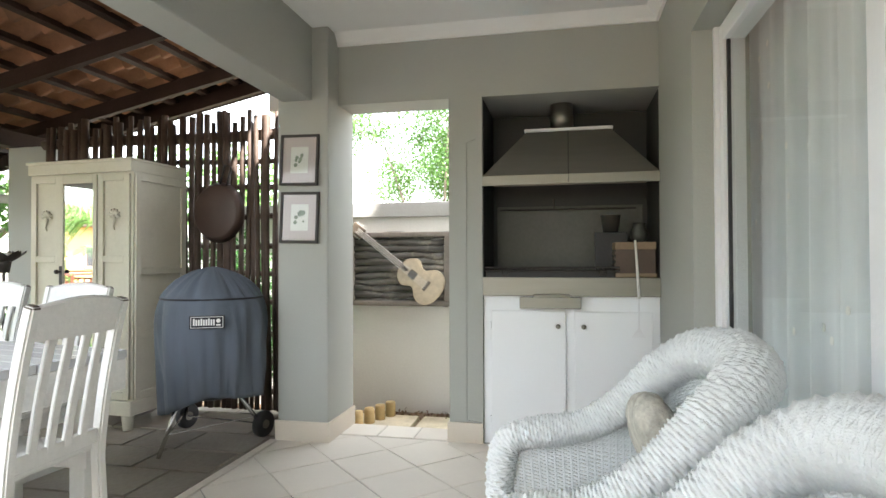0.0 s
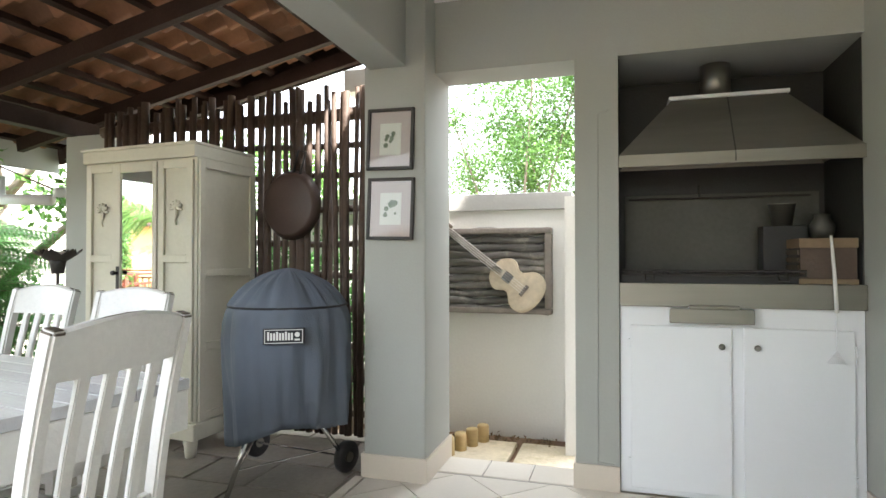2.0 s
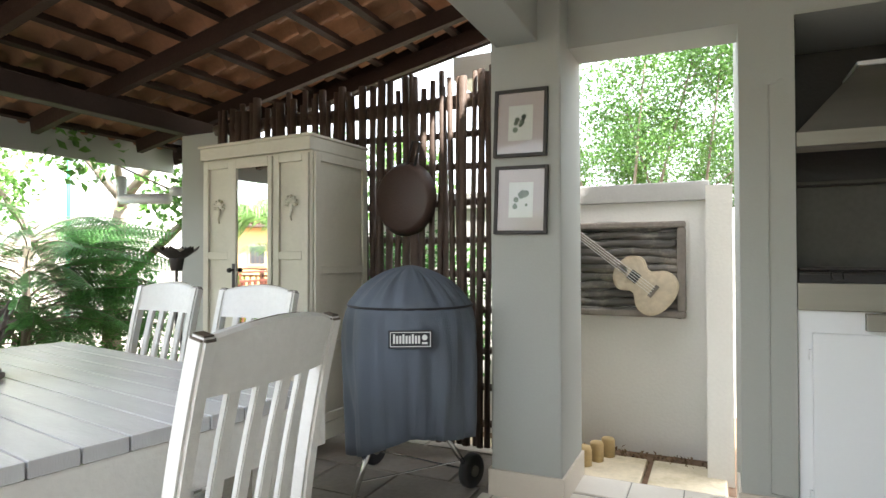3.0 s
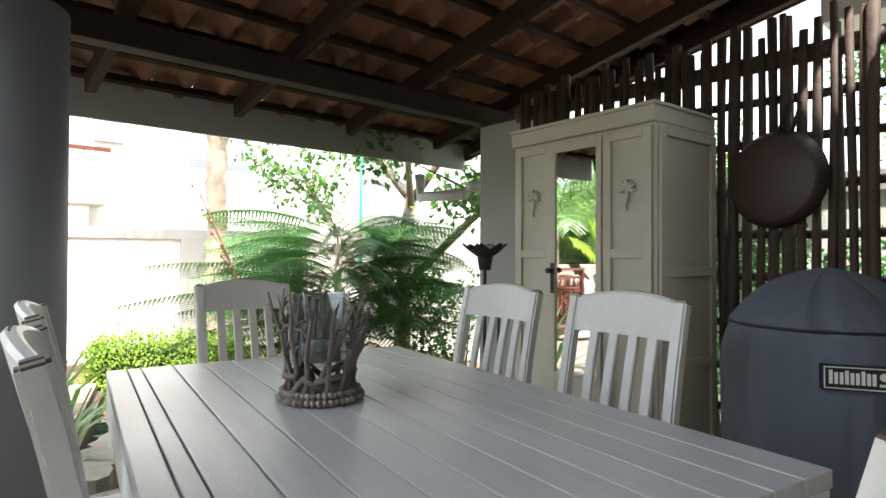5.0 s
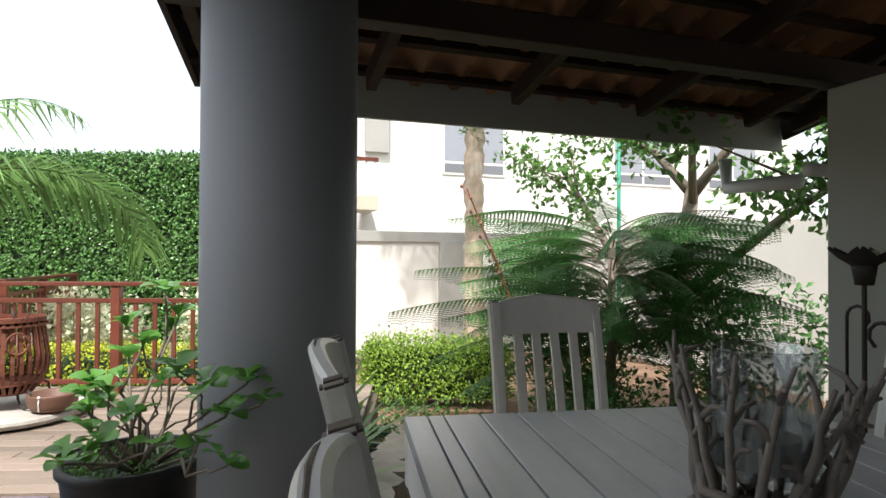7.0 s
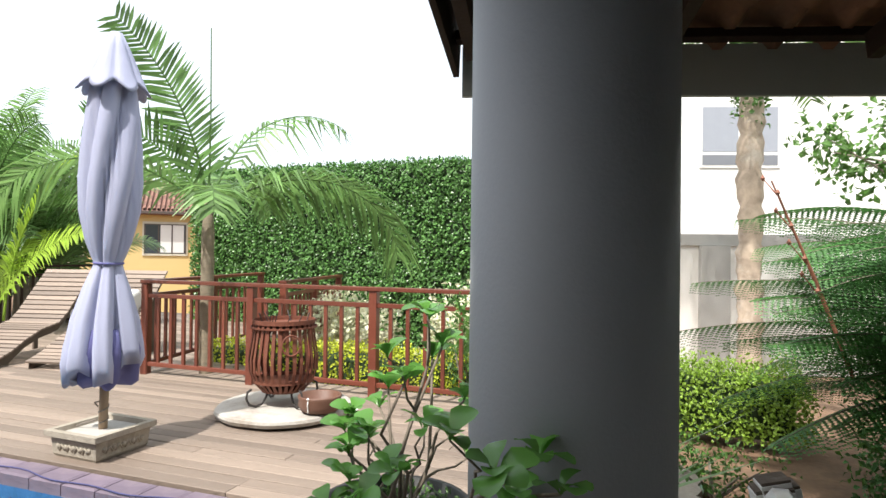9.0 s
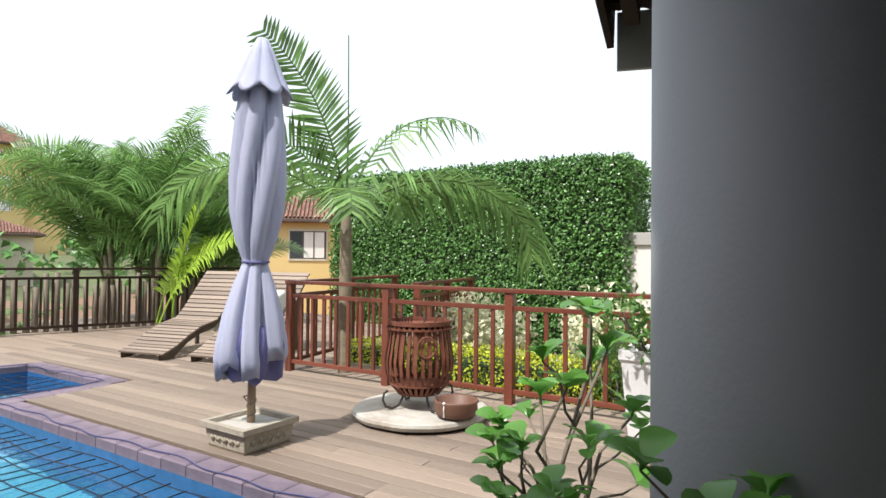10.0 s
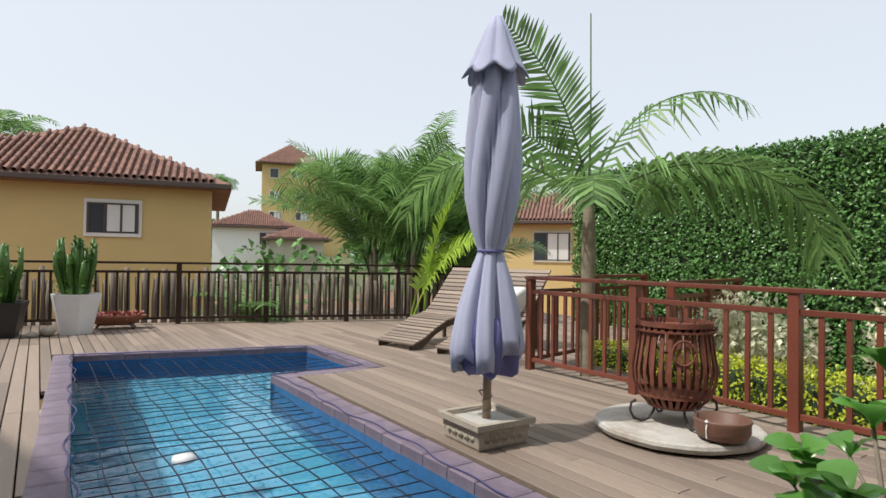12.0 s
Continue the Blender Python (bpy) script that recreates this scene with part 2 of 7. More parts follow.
# ---- helpers for meshes ----
def link_mesh(name, bm, material, smooth=False):
    me = bpy.data.meshes.new(name)
    bm.normal_update()
    bm.to_mesh(me)
    bm.free()
    me.materials.append(material)
    if smooth:
        me.polygons.foreach_set("use_smooth", [True] * len(me.polygons))
    return new(name, me)


def part(name, bm, material, parent, label="", smooth=False, loc=None):
    ob = link_mesh(name, bm, material, smooth)
    ob.parent = parent
    if loc is not None:
        ob.matrix_basis = loc if isinstance(loc, Matrix) else Matrix.Translation(loc)
    if label:
        tagged(ob, label)
    return ob


def piece(name, ob_data, parent, m):
    ob = new(name, ob_data)
    ob.parent = parent
    ob.matrix_basis = m
    return ob


def thing(name, label, category, m=None, group=""):
    ob = new(name)
    ob.empty_display_size = 0.05
    if m is not None:
        ob.matrix_basis = m
    return tagged(ob, label, category, group)


def solo(name, bm, material, label, category, group="", kind="", smooth=False, m=None):
    ob = link_mesh(name, bm, material, smooth)
    if m is not None:
        ob.matrix_basis = m
    return tagged(ob, label, category, group, kind)


def structure(name, bm, material, label="", smooth=False, category=""):
    return tagged(link_mesh(name, bm, material, smooth), label, category or name.split("_")[0], "", "structure")


def box(bm, x0, y0, z0, x1, y1, z1, m=None, bev=0.0):
    """A box between two corners, with bevelled edges where bev is given."""
    t = bmesh.new() if bev else bm
    c = Vector(((x0 + x1) / 2, (y0 + y1) / 2, (z0 + z1) / 2))
    mm = Matrix.Translation(c) @ Matrix.Diagonal((abs(x1 - x0), abs(y1 - y0), abs(z1 - z0), 1))
    if m is not None:
        mm = m @ mm
    bmesh.ops.create_cube(t, size=1, matrix=mm)
    if bev:
        bmesh.ops.bevel(t, geom=list(t.edges), offset=bev, segments=2, affect="EDGES", profile=0.6)
        merge(bm, t)
    return bm


def merge(bm, t):
    me = bpy.data.meshes.new("tmp")
    t.to_mesh(me)
    t.free()
    bm.from_mesh(me)
    bpy.data.meshes.remove(me)


def one_box(*a, **k):
    return box(bmesh.new(), *a, **k)


def tube(bm, pts, radii, seg=8, cap=True):
    """A round tube through the points; radii is one number or one for each point."""
    pts = [Vector(p) for p in pts]
    if not hasattr(radii, "__len__"):
        radii = [radii] * len(pts)
    rings = []
    side = None
    for i, p in enumerate(pts):
        d = (pts[min(i + 1, len(pts) - 1)] - pts[max(i - 1, 0)]).normalized()
        if side is None:
            side = d.orthogonal().normalized()
        side = (side - d * side.dot(d)).normalized()
        up = d.cross(side)
        rings.append([bm.verts.new(p + (side * math.cos(a) + up * math.sin(a)) * radii[i]) for a in (2 * math.pi * k / seg for k in range(seg))])
    for r0, r1 in zip(rings, rings[1:]):
        for k in range(seg):
            bm.faces.new((r0[k], r0[(k + 1) % seg], r1[(k + 1) % seg], r1[k]))
    if cap:
        bm.faces.new(rings[0][::-1])
        bm.faces.new(rings[-1])
    return bm


def lathe(bm, profile, seg=24, m=None, wobble=None):
    """Turns (radius, z) pairs round the z axis. wobble(angle, z) scales the radius."""
    rings = []
    for r, z in profile:
        ring = []
        for k in range(seg):
            a = 2 * math.pi * k / seg
            rr = r * (wobble(a, z) if wobble else 1)
            v = Vector((rr * math.cos(a), rr * math.sin(a), z))
            ring.append(bm.verts.new(m @ v if m is not None else v))
        rings.append(ring)
    for r0, r1 in zip(rings, rings[1:]):
        for k in range(seg):
            bm.faces.new((r0[k], r0[(k + 1) % seg], r1[(k + 1) % seg], r1[k]))
    if profile[0][0] > 1e-6:
        bm.faces.new(rings[0][::-1])
    if profile[-1][0] > 1e-6:
        bm.faces.new(rings[-1])
    bmesh.ops.remove_doubles(bm, verts=bm.verts, dist=1e-6)
    return bm


def prism(bm, outline, z0, z1):
    """A flat polygon (x, y) drawn up from z0 to z1."""
    lo = [bm.verts.new((x, y, z0)) for x, y in outline]
    hi = [bm.verts.new((x, y, z1)) for x, y in outline]
    n = len(outline)
    bm.faces.new(lo[::-1])
    bm.faces.new(hi)
    for k in range(n):
        bm.faces.new((lo[k], lo[(k + 1) % n], hi[(k + 1) % n], hi[k]))
    bmesh.ops.recalc_face_normals(bm, faces=bm.faces)
    return bm


def mesh_from(verts, faces):
    me = bpy.data.meshes.new("m")
    me.from_pydata(verts, [], faces)
    bm = bmesh.new()
    bm.from_mesh(me)
    bpy.data.meshes.remove(me)
    return bm


DECK_TURN = pose(-5.78, -0.92, 0, 0, 0, -16.0)   # deck and pool axes: x away from the pool edge towards the house, y along the boards


def deck(u, v, z=0.0):
    return DECK_TURN @ Vector((u, v, z))




# ---- the porch ----
FLOOR = structure("floor", one_box(-1.93, -3.0, -0.12, 1.1, 3.54, -0.006), M_GROUT, "cream ceramic tiled porch floor with dark grout", category="floor")
box_bm = one_box(-1.552, 3.54, -0.12, -0.80, 3.82, -0.006)
structure("floor_threshold", box_bm, M_GROUT, "tiled threshold of the doorway", category="floor")

bm = bmesh.new()
box(bm, -1.552, 3.54, 2.19, -0.80, 3.80, 3.3)
box(bm, -0.80, 3.54, 0, -0.585, 3.80, 3.3)
box(bm, -0.585, 3.54, 2.19, 0.484, 3.80, 3.3)
box(bm, -0.80, 3.80, -0.3, -0.585, 4.25, 3.3)
box(bm, -0.585, 3.80, 2.19, 0.484, 4.25, 3.3)
box(bm, -0.585, 4.20, -0.3, 0.484, 4.25, 2.19)
structure("wall_north", bm, M_WALL, "olive grey plastered wall with a doorway and a braai recess", category="wall")

bm = bmesh.new()
box(bm, 0.484, 2.62, 0, 0.72, 4.25, 3.3)
box(bm, 0.484, -3.0, 2.17, 0.72, 2.62, 3.3)
structure("wall_east", bm, M_WALL, "olive grey plastered house wall beside the sliding door", category="wall")
structure("wall_south", one_box(0.72, -3.2, 0, 4.2, -3.0, 3.3), M_WALL, "pale plastered wall of the room inside", category="wall")
# unseen far wall; its opening is added to light the curtain from behind
bm = bmesh.new()
box(bm, 4.0, -3.0, 0, 4.2, -2.2, 3.3)
box(bm, 4.0, 1.8, 0, 4.2, 4.25, 3.3)
box(bm, 4.0, -2.2, 2.3, 4.2, 3.2, 3.3)
box(bm, 4.0, -2.2, 0, 4.2, 3.2, 0.4)
structure("wall_room", bm, M_WHITEWALL, "pale plastered room wall with a wide opening added to light the curtain", category="wall")
structure("wall_room_end", one_box(0.72, 4.05, 0, 4.0, 4.25, 3.3), M_WALL, "pale plastered wall of the room inside", category="wall")
structure("floor_room", one_box(1.1, -3.0, -0.12, 4.2, 4.05, 0), M_TILE, "tiled floor of the room inside", category="floor")
structure("ceiling_room", one_box(0.72, -3.0, 2.6, 4.0, 4.05, 2.7), M_CEIL, "white ceiling of the room inside", category="ceiling")

structure("column_porch", one_box(-1.90, 3.365, 0, -1.552, 3.82, 2.66, bev=0.012), M_WALL, "grey plastered porch column hung with two pictures", category="column")
structure("beam_porch", one_box(-1.87, -3.0, 2.185, -1.66, 3.37, 3.0, bev=0.01), M_WALL, "grey plastered beam along the porch", category="beam")
structure("ceiling", one_box(-1.66, -3.0, 2.655, 0.484, 3.54, 2.75), M_CEIL, "white painted porch ceiling", category="ceiling")


def cornice(x0, y0, x1, y1, inward):
    t = bmesh.new()
    prof = [(0, 0), (0.018, 0), (0.022, 0.02), (0.06, 0.06), (0.075, 0.075), (0, 0.075)]
    ix, iy = inward
    a = [t.verts.new((x0 + ix * p, y0 + iy * p, 2.58 + q)) for p, q in prof]
    b = [t.verts.new((x1 + ix * p, y1 + iy * p, 2.58 + q)) for p, q in prof]
    n = len(prof)
    for k in range(n):
        t.faces.new((a[k], a[(k + 1) % n], b[(k + 1) % n], b[k]))
    t.faces.new(a)
    t.faces.new(b[::-1])
    bmesh.ops.recalc_face_normals(t, faces=t.faces)
    return t


bm = cornice(-1.66, 3.54, 0.484, 3.54, (0, -1))
merge(bm, cornice(0.484, -3, 0.484, 3.54, (-1, 0)))
structure("trim_cornice", bm, M_CEIL, "white plaster cornice", category="cornice")

bm = bmesh.new()
box(bm, -1.912, 3.353, 0, -1.540, 3.365, 0.125)
box(bm, -1.552, 3.365, 0, -1.540, 3.82, 0.125)
box(bm, -1.912, 3.365, 0, -1.90, 3.82, 0.125)
box(bm, -0.812, 3.528, 0, -0.585, 3.54, 0.125)
box(bm, -0.812, 3.54, 0, -0.80, 3.80, 0.125)
box(bm, 0.472, 2.62, 0, 0.484, 3.54, 0.125)
structure("baseboard", bm, M_SKIRT, "cream tile skirting", category="skirting")


def tile_mesh(name, s, material, bev=0.004, t=0.012):
    bm = bmesh.new()
    box(bm, -s / 2, -s / 2, -t, s / 2, s / 2, 0, bev=0)
    bmesh.ops.bevel(bm, geom=[e for e in bm.edges if all(v.co.z > -t / 2 for v in e.verts)], offset=bev, segments=1, affect="EDGES")
    me = bpy.data.meshes.new(name)
    bm.to_mesh(me)
    bm.free()
    me.materials.append(material)
    return me


# ---- the dining lean-to: columns, beams, roof ----
bm = bmesh.new()
lathe(bm, [(0.0, -0.4), (0.268, -0.4), (0.268, 2.125), (0.0, 2.125)], 72, Matrix.Translation((-4.50, 1.05, 0)))
structure("column_pool", bm, M_COLUMN, "round grey plastered column of the lean-to", True, "column")
structure("column_garden", one_box(-4.733, 3.99, -0.4, -4.28, 4.40, 2.125, bev=0.015), M_WALL, "grey plastered column behind the wardrobe", category="column")
structure("floor_paving_bed", one_box(-4.9, -0.9, -0.14, -1.93, 4.05, -0.012), M_GROUT, "mortar bed of the slate paving", category="floor")


def roof_z(x):
    return 2.37 + 0.21 * (x + 4.67)


ROOF_PITCH = math.degrees(math.atan(0.21))
ROOF = thing("roof", "clay tiled lean-to roof on dark stained rafters", "roof")
ROOF["kind"] = "structure"


def roof_edge(x):
    """The lean-to's pool-side edge, which runs out of square."""
    return 0.70 - 0.13 * (x + 5.62)


def roof_tiles(y0, y1, x0, x1):
    """Barrel clay tiles, course over course, each a curved shell."""
    vs, fs = [], []
    course, w = 0.32, 0.24
    n = int((x1 - x0) / course)
    rows = int((y1 - y0) / w)
    for i in range(n):
        for j in range(rows):
            xs = x0 + i * course
            if y0 + j * w < roof_edge(xs + course / 2) - 0.02:
                continue
            jit = random.uniform(-0.006, 0.006)
            for layer in (0, 0.016):
                base = len(vs)
                for e, xx in enumerate((xs - 0.05, xs + course)):
                    for k in range(7):
                        f = k / 6
                        prof = 0.035 * math.sin(f * 2 * math.pi) + 0.012 * math.cos(f * 4 * math.pi)
                        lift = 0.03 * (1 - e) + layer + jit
                        vs.append((xx, y0 + (j + f) * w + (0.002 if k == 0 else -0.002 if k == 6 else 0), roof_z(xx) + 0.05 - lift * (1 if layer == 0 else -1) * 0.6 + prof + 0.02 * e))
                for k in range(6):
                    q = (base + k, base + k + 1, base + 8 + k, base + 7 + k)
                    fs.append(q if layer else q[::-1])
    return mesh_from(vs, fs)


part("roof_tiles", roof_tiles(0.24, 4.66, -5.58, -1.9), M_ROOFTILE, ROOF, "old orange-brown clay barrel tiles", smooth=True)
bm = bmesh.new()
v = [bm.verts.new((x, y, roof_z(x) + 0.13)) for x, y in ((-5.58, roof_edge(-5.58)), (-1.9, roof_edge(-1.9)), (-1.9, 4.66), (-5.58, 4.66))]
bm.faces.new(v)
bmesh.ops.solidify(bm, geom=list(bm.faces), thickness=0.03)
part("roof_underlay", bm, M_DARKWOOD, ROOF)
SLOPE = Matrix.Rotation(-math.atan(0.21), 4, "Y")
SKEW = Matrix.Rotation(-math.atan(0.13), 4, "Z")
for y, turn in ((0.66, SKEW), (1.57, Matrix()), (2.43, Matrix()), (3.30, Matrix()), (4.17, Matrix()), (4.60, Matrix())):
    bm = bmesh.new()
    box(bm, -0.92, -0.028, -0.112, 2.7, 0.028, 0.0, bev=0.004)
    part("rafter", bm, M_DARKWOOD, ROOF, loc=Matrix.Translation((-4.57, y, roof_z(-4.57) - 0.02)) @ turn @ SLOPE)
for i in range(12):
    x = -5.5 + i * 0.32
    part("batten", one_box(-0.025, roof_edge(x), -0.022, 0.025, 4.65, 0.022, bev=0.003), M_DARKWOOD, ROOF, loc=Matrix.Translation((x, 0, roof_z(x) + 0.0)) @ SLOPE)
part("wall_plate", one_box(-4.73, 0.64, 2.12, -4.62, 4.35, 2.25, bev=0.006), M_DARKWOOD, ROOF, "heavy dark beam under the rafters")
part("fascia", one_box(-5.64, 0.72, 1.965, -5.61, 4.67, 2.20, bev=0.004), M_WALL, ROOF, "light grey fascia board at the eave")
for y, turn in ((roof_edge(-4.57), SKEW), (4.665, Matrix())):
    bm = bmesh.new()
    box(bm, -1.07, -0.014, -0.13, 2.6, 0.014, 0.12, bev=0.003)
    part("barge_board", bm, M_DARKWOOD, ROOF, loc=Matrix.Translation((-4.57, y, roof_z(-4.57))) @ turn @ SLOPE)
# unseen house mass behind the porch, its upper storey added to cast shade
bm = bmesh.new()
box(bm, 0.484, -9.0, 3.3, 7.0, -0.5, 7.0)
box(bm, 0.484, -0.5, 3.3, 7.0, 4.25, 5.2)
box(bm, 0.484, -9.0, 0, 0.72, -3.0, 3.3)
structure("wall_house", bm, M_WALL, "unseen house mass, its upper storey added to cast shade", category="wall")
structure("roof_house", box(one_box(0.38, -9.6, 7.0, 7.6, -0.4, 7.15), 0.38, -0.5, 5.2, 7.6, 4.5, 5.35), M_REDROOF, "unseen roof slab capping the added upper storey", category="roof")
# added unseen block: keeps sun off the round column and the deck's house side
structure("wall_upper", box(one_box(-1.87, -9.0, 3.1, 0.484, -2.6, 4.6), -1.87, -2.6, 3.1, 0.484, -0.3, 5.6), M_WALL, "unseen block added over the porch to keep the sun off", category="wall")
structure("roof_porch", one_box(-1.87, -9.0, 3.0, 0.484, 3.54, 3.1), M_REDROOF, "flat roof over the porch", category="roof")

# ---- pole screen ----
SCREEN = thing("pole_screen", "screen of dark rough poles lashed to rails", "screen", pose(0, 3.92, 0))
k = 0
x = -4.25
while x < -1.93:
    r = random.uniform(0.014, 0.024)
    top = 2.27 + random.uniform(-0.06, 0.05)
    bm = bmesh.new()
    lean = random.uniform(-0.015, 0.015)
    tube(bm, [(lean * s + 0.007 * math.sin(5 * s + k), 0.006 * math.cos(4 * s + k) + 0.009 * (-1) ** k, 0.03 + top * s * 0.985) for s in (0, 0.2, 0.4, 0.6, 0.8, 1.0)], [1.24 * r * random.uniform(0.85, 1.12) for _ in range(6)], 7)
    part("pole", bm, M_POLE, SCREEN, loc=(x, 0, 0), smooth=True)
    x += r * 2 + random.uniform(0.005, 0.024)
    k += 1
for z in (0.15, 0.38, 0.60, 0.83, 1.05, 1.27, 1.49, 1.71, 1.92, 2.12):
    bm = bmesh.new()
    rr = 0.022 if z < 2 else 0.045
    tube(bm, [(-4.33 + 2.4 * s, 0.045 + 0.004 * math.sin(9 * s), z + 0.012 * math.sin(7 * s + z * 9)) for s in (0, 0.25, 0.5, 0.75, 1)], rr, 7)
    part("cross_rail", bm, M_POLE, SCREEN, smooth=True)

# ---- wardrobe ----
W = thing("wardrobe", "old cream painted wardrobe with mirror door and carved shells", "wardrobe", pose(-3.415, 3.345, 0, 0, 0, -3.5))
bm = bmesh.new()
box(bm, -0.45, 0.03, 0.12, 0.45, 0.545, 1.77, bev=0.004)
part("body", bm, M_CREAMPAINT, W)
part("cornice", one_box(-0.453, 0.004, 1.77, 0.453, 0.548, 1.845, bev=0.006), M_CREAMPAINT, W)
part("top_board", one_box(-0.462, -0.008, 1.845, 0.462, 0.556, 1.862, bev=0.004), M_CREAMPAINT, W)
part("plinth", one_box(-0.46, 0.0, 0.10, 0.46, 0.55, 0.2, bev=0.008), M_CREAMPAINT, W)
for sx in (-1, 1):
    for y in (0.03, 0.5):
        bm = bmesh.new()
        lathe(bm, [(0.03, 0.0), (0.034, 0.03), (0.042, 0.1)], 10)
        part("foot", bm, M_CREAMPAINT, W, loc=(sx * 0.41, y, 0), smooth=True)


def panel_frame(bm, x0, x1, z0, z1, y, st, d=0.018):
    box(bm, x0, y - d, z0, x0 + st, y, z1, bev=0.003)
    box(bm, x1 - st, y - d, z0, x1, y, z1, bev=0.003)
    box(bm, x0 + st, y - d, z1 - st, x1 - st, y, z1, bev=0.003)
    box(bm, x0 + st, y - d, z0, x1 - st, y, z0 + st, bev=0.003)
    zm = z0 + (z1 - z0) * 0.62
    box(bm, x0 + st, y - d, zm - st / 2, x1 - st, y, zm + st / 2, bev=0.003)


def shell_motif():
    t = bmesh.new()
    for k in range(7):
        a = radians(-10 + 33 * k)
        tube(t, [(0, 0, 0), (0.033 * math.cos(a), -0.006, 0.033 * math.sin(a)), (0.05 * math.cos(a), -0.002, 0.05 * math.sin(a))], [0.004, 0.011, 0.005], 6)
    tube(t, [(0, 0, 0), (0.006, -0.006, -0.04), (-0.008, -0.004, -0.075), (0.004, -0.002, -0.10)], [0.012, 0.009, 0.007, 0.004], 6)
    return t


for x0, x1 in ((-0.43, -0.165), (0.165, 0.43)):
    bm = bmesh.new()
    panel_frame(bm, x0, x1, 0.21, 1.755, 0.03, 0.045)
    d = part("side_panel", bm, M_CREAMPAINT, W)
    part("carved_shell", shell_motif(), M_CREAMPAINT, d, "carved shell ornament", True, ((x0 + x1) / 2, 0.022, 1.47))
bm = bmesh.new()
for a in ((-0.162, 0.21, -0.13, 1.755), (0.13, 0.21, 0.162, 1.755), (-0.13, 1.70, 0.13, 1.755), (-0.13, 0.21, 0.13, 0.55)):
    box(bm, a[0], 0.002, a[1], a[2], 0.03, a[3], bev=0.004)
DOOR = part("mirror_door", bm, M_CREAMPAINT, W)
part("mirror", one_box(-0.132, 0.012, 0.548, 0.132, 0.02, 1.702), M_MIRROR, DOOR, "bevelled wardrobe mirror")
bm = bmesh.new()
lathe(bm, [(0.008, 0), (0.007, 0.02), (0.016, 0.026), (0.013, 0.04), (0, 0.043)], 12, Matrix.Rotation(radians(90), 4, "X"))
part("knob", bm, M_IRON, DOOR, "dark metal knob", True, (-0.147, 0.0, 1.08))
part("lock_plate", one_box(-0.158, -0.002, 0.96, -0.134, 0.004, 1.12, bev=0.002), M_IRON, DOOR)
bm = bmesh.new()
for y0, y1 in ((0.04, 0.085), (0.49, 0.535)):
    box(bm, 0.45, y0, 0.21, 0.466, y1, 1.755, bev=0.003)
for z in (0.21, 1.06, 1.71, 0.62):
    box(bm, 0.45, 0.085, z, 0.466, 0.49, z + 0.045, bev=0.003)
part("side_frame", bm, M_CREAMPAINT, W)

# ---- dining table and chairs ----
T = thing("dining_table", "grey washed plank dining table with thick legs", "table", pose(-2.881, 1.709, 0, 0, 0, -9.7))
TL, TW = 0.85, 0.54
seams = [-TW, -TW + 0.062, -TW + 0.104] + [-TW + 0.104 + 0.0976 * k for k in range(1, 11)]
for y0, y1 in zip(seams, seams[1:]):
    part("plank", one_box(-TL + 0.001, y0 + 0.0022, 0.735, TL - 0.001, y1 - 0.0022, 0.77, bev=0.003), M_GREYWASH, T)
# added black sheet that makes the seams between the planks read as shaded
part("plank_bearer", one_box(-TL + 0.07, -TW + 0.07, 0.722, TL - 0.07, TW - 0.07, 0.7335), M_BLACK, T, "black board added under the planks to darken their seams")
for sx in (-1, 1):
    part("end_board", one_box(sx * (TL - 0.022) - 0.018, -TW + 0.004, 0.60, sx * (TL - 0.022) + 0.018, TW - 0.004, 0.734, bev=0.006), M_WHITEWASH, T)
for sy in (-1, 1):
    part("apron", one_box(-TL + 0.041, sy * (TW - 0.02) - 0.014, 0.61, TL - 0.041, sy * (TW - 0.02) + 0.014, 0.734, bev=0.004), M_WHITEWASH, T)
for sx in (-1, 1):
    for sy in (-1, 1):
        bm = one_box(-0.045, -0.045, 0, 0.045, 0.045, 0.61, bev=0.006)
        part("leg", bm, M_WHITEWASH, T, loc=(sx * (TL - 0.12), sy * (TW - 0.10), 0))


def swept_board(bm, path, x0, x1, thick, taper=0.0):
    """A board of constant width that follows (y, z) points, as a bent back post or slat does."""
    rings = []
    n = len(path)
    for i, (y, z) in enumerate(path):
        y0, z0 = path[max(i - 1, 0)]
        y1, z1 = path[min(i + 1, n - 1)]
        ln = math.hypot(y1 - y0, z1 - z0)
        ny, nz = (z1 - z0) / ln * thick / 2, -(y1 - y0) / ln * thick / 2
        k = taper * i / (n - 1)
        rings.append([bm.verts.new(p) for p in ((x0 + k, y - ny, z - nz), (x1 - k, y - ny, z - nz), (x1 - k, y + ny, z + nz), (x0 + k, y + ny, z + nz))])
    for a, b in zip(rings, rings[1:]):
        for k in range(4):
            bm.faces.new((a[k], a[(k + 1) % 4], b[(k + 1) % 4], b[k]))
    bm.faces.new(rings[0][::-1])
    bm.faces.new(rings[-1])
    bmesh.ops.recalc_face_normals(bm, faces=bm.faces)
    bmesh.ops.bevel(bm, geom=[e for e in bm.edges], offset=thick * 0.17, segments=2, affect="EDGES")
    return bm


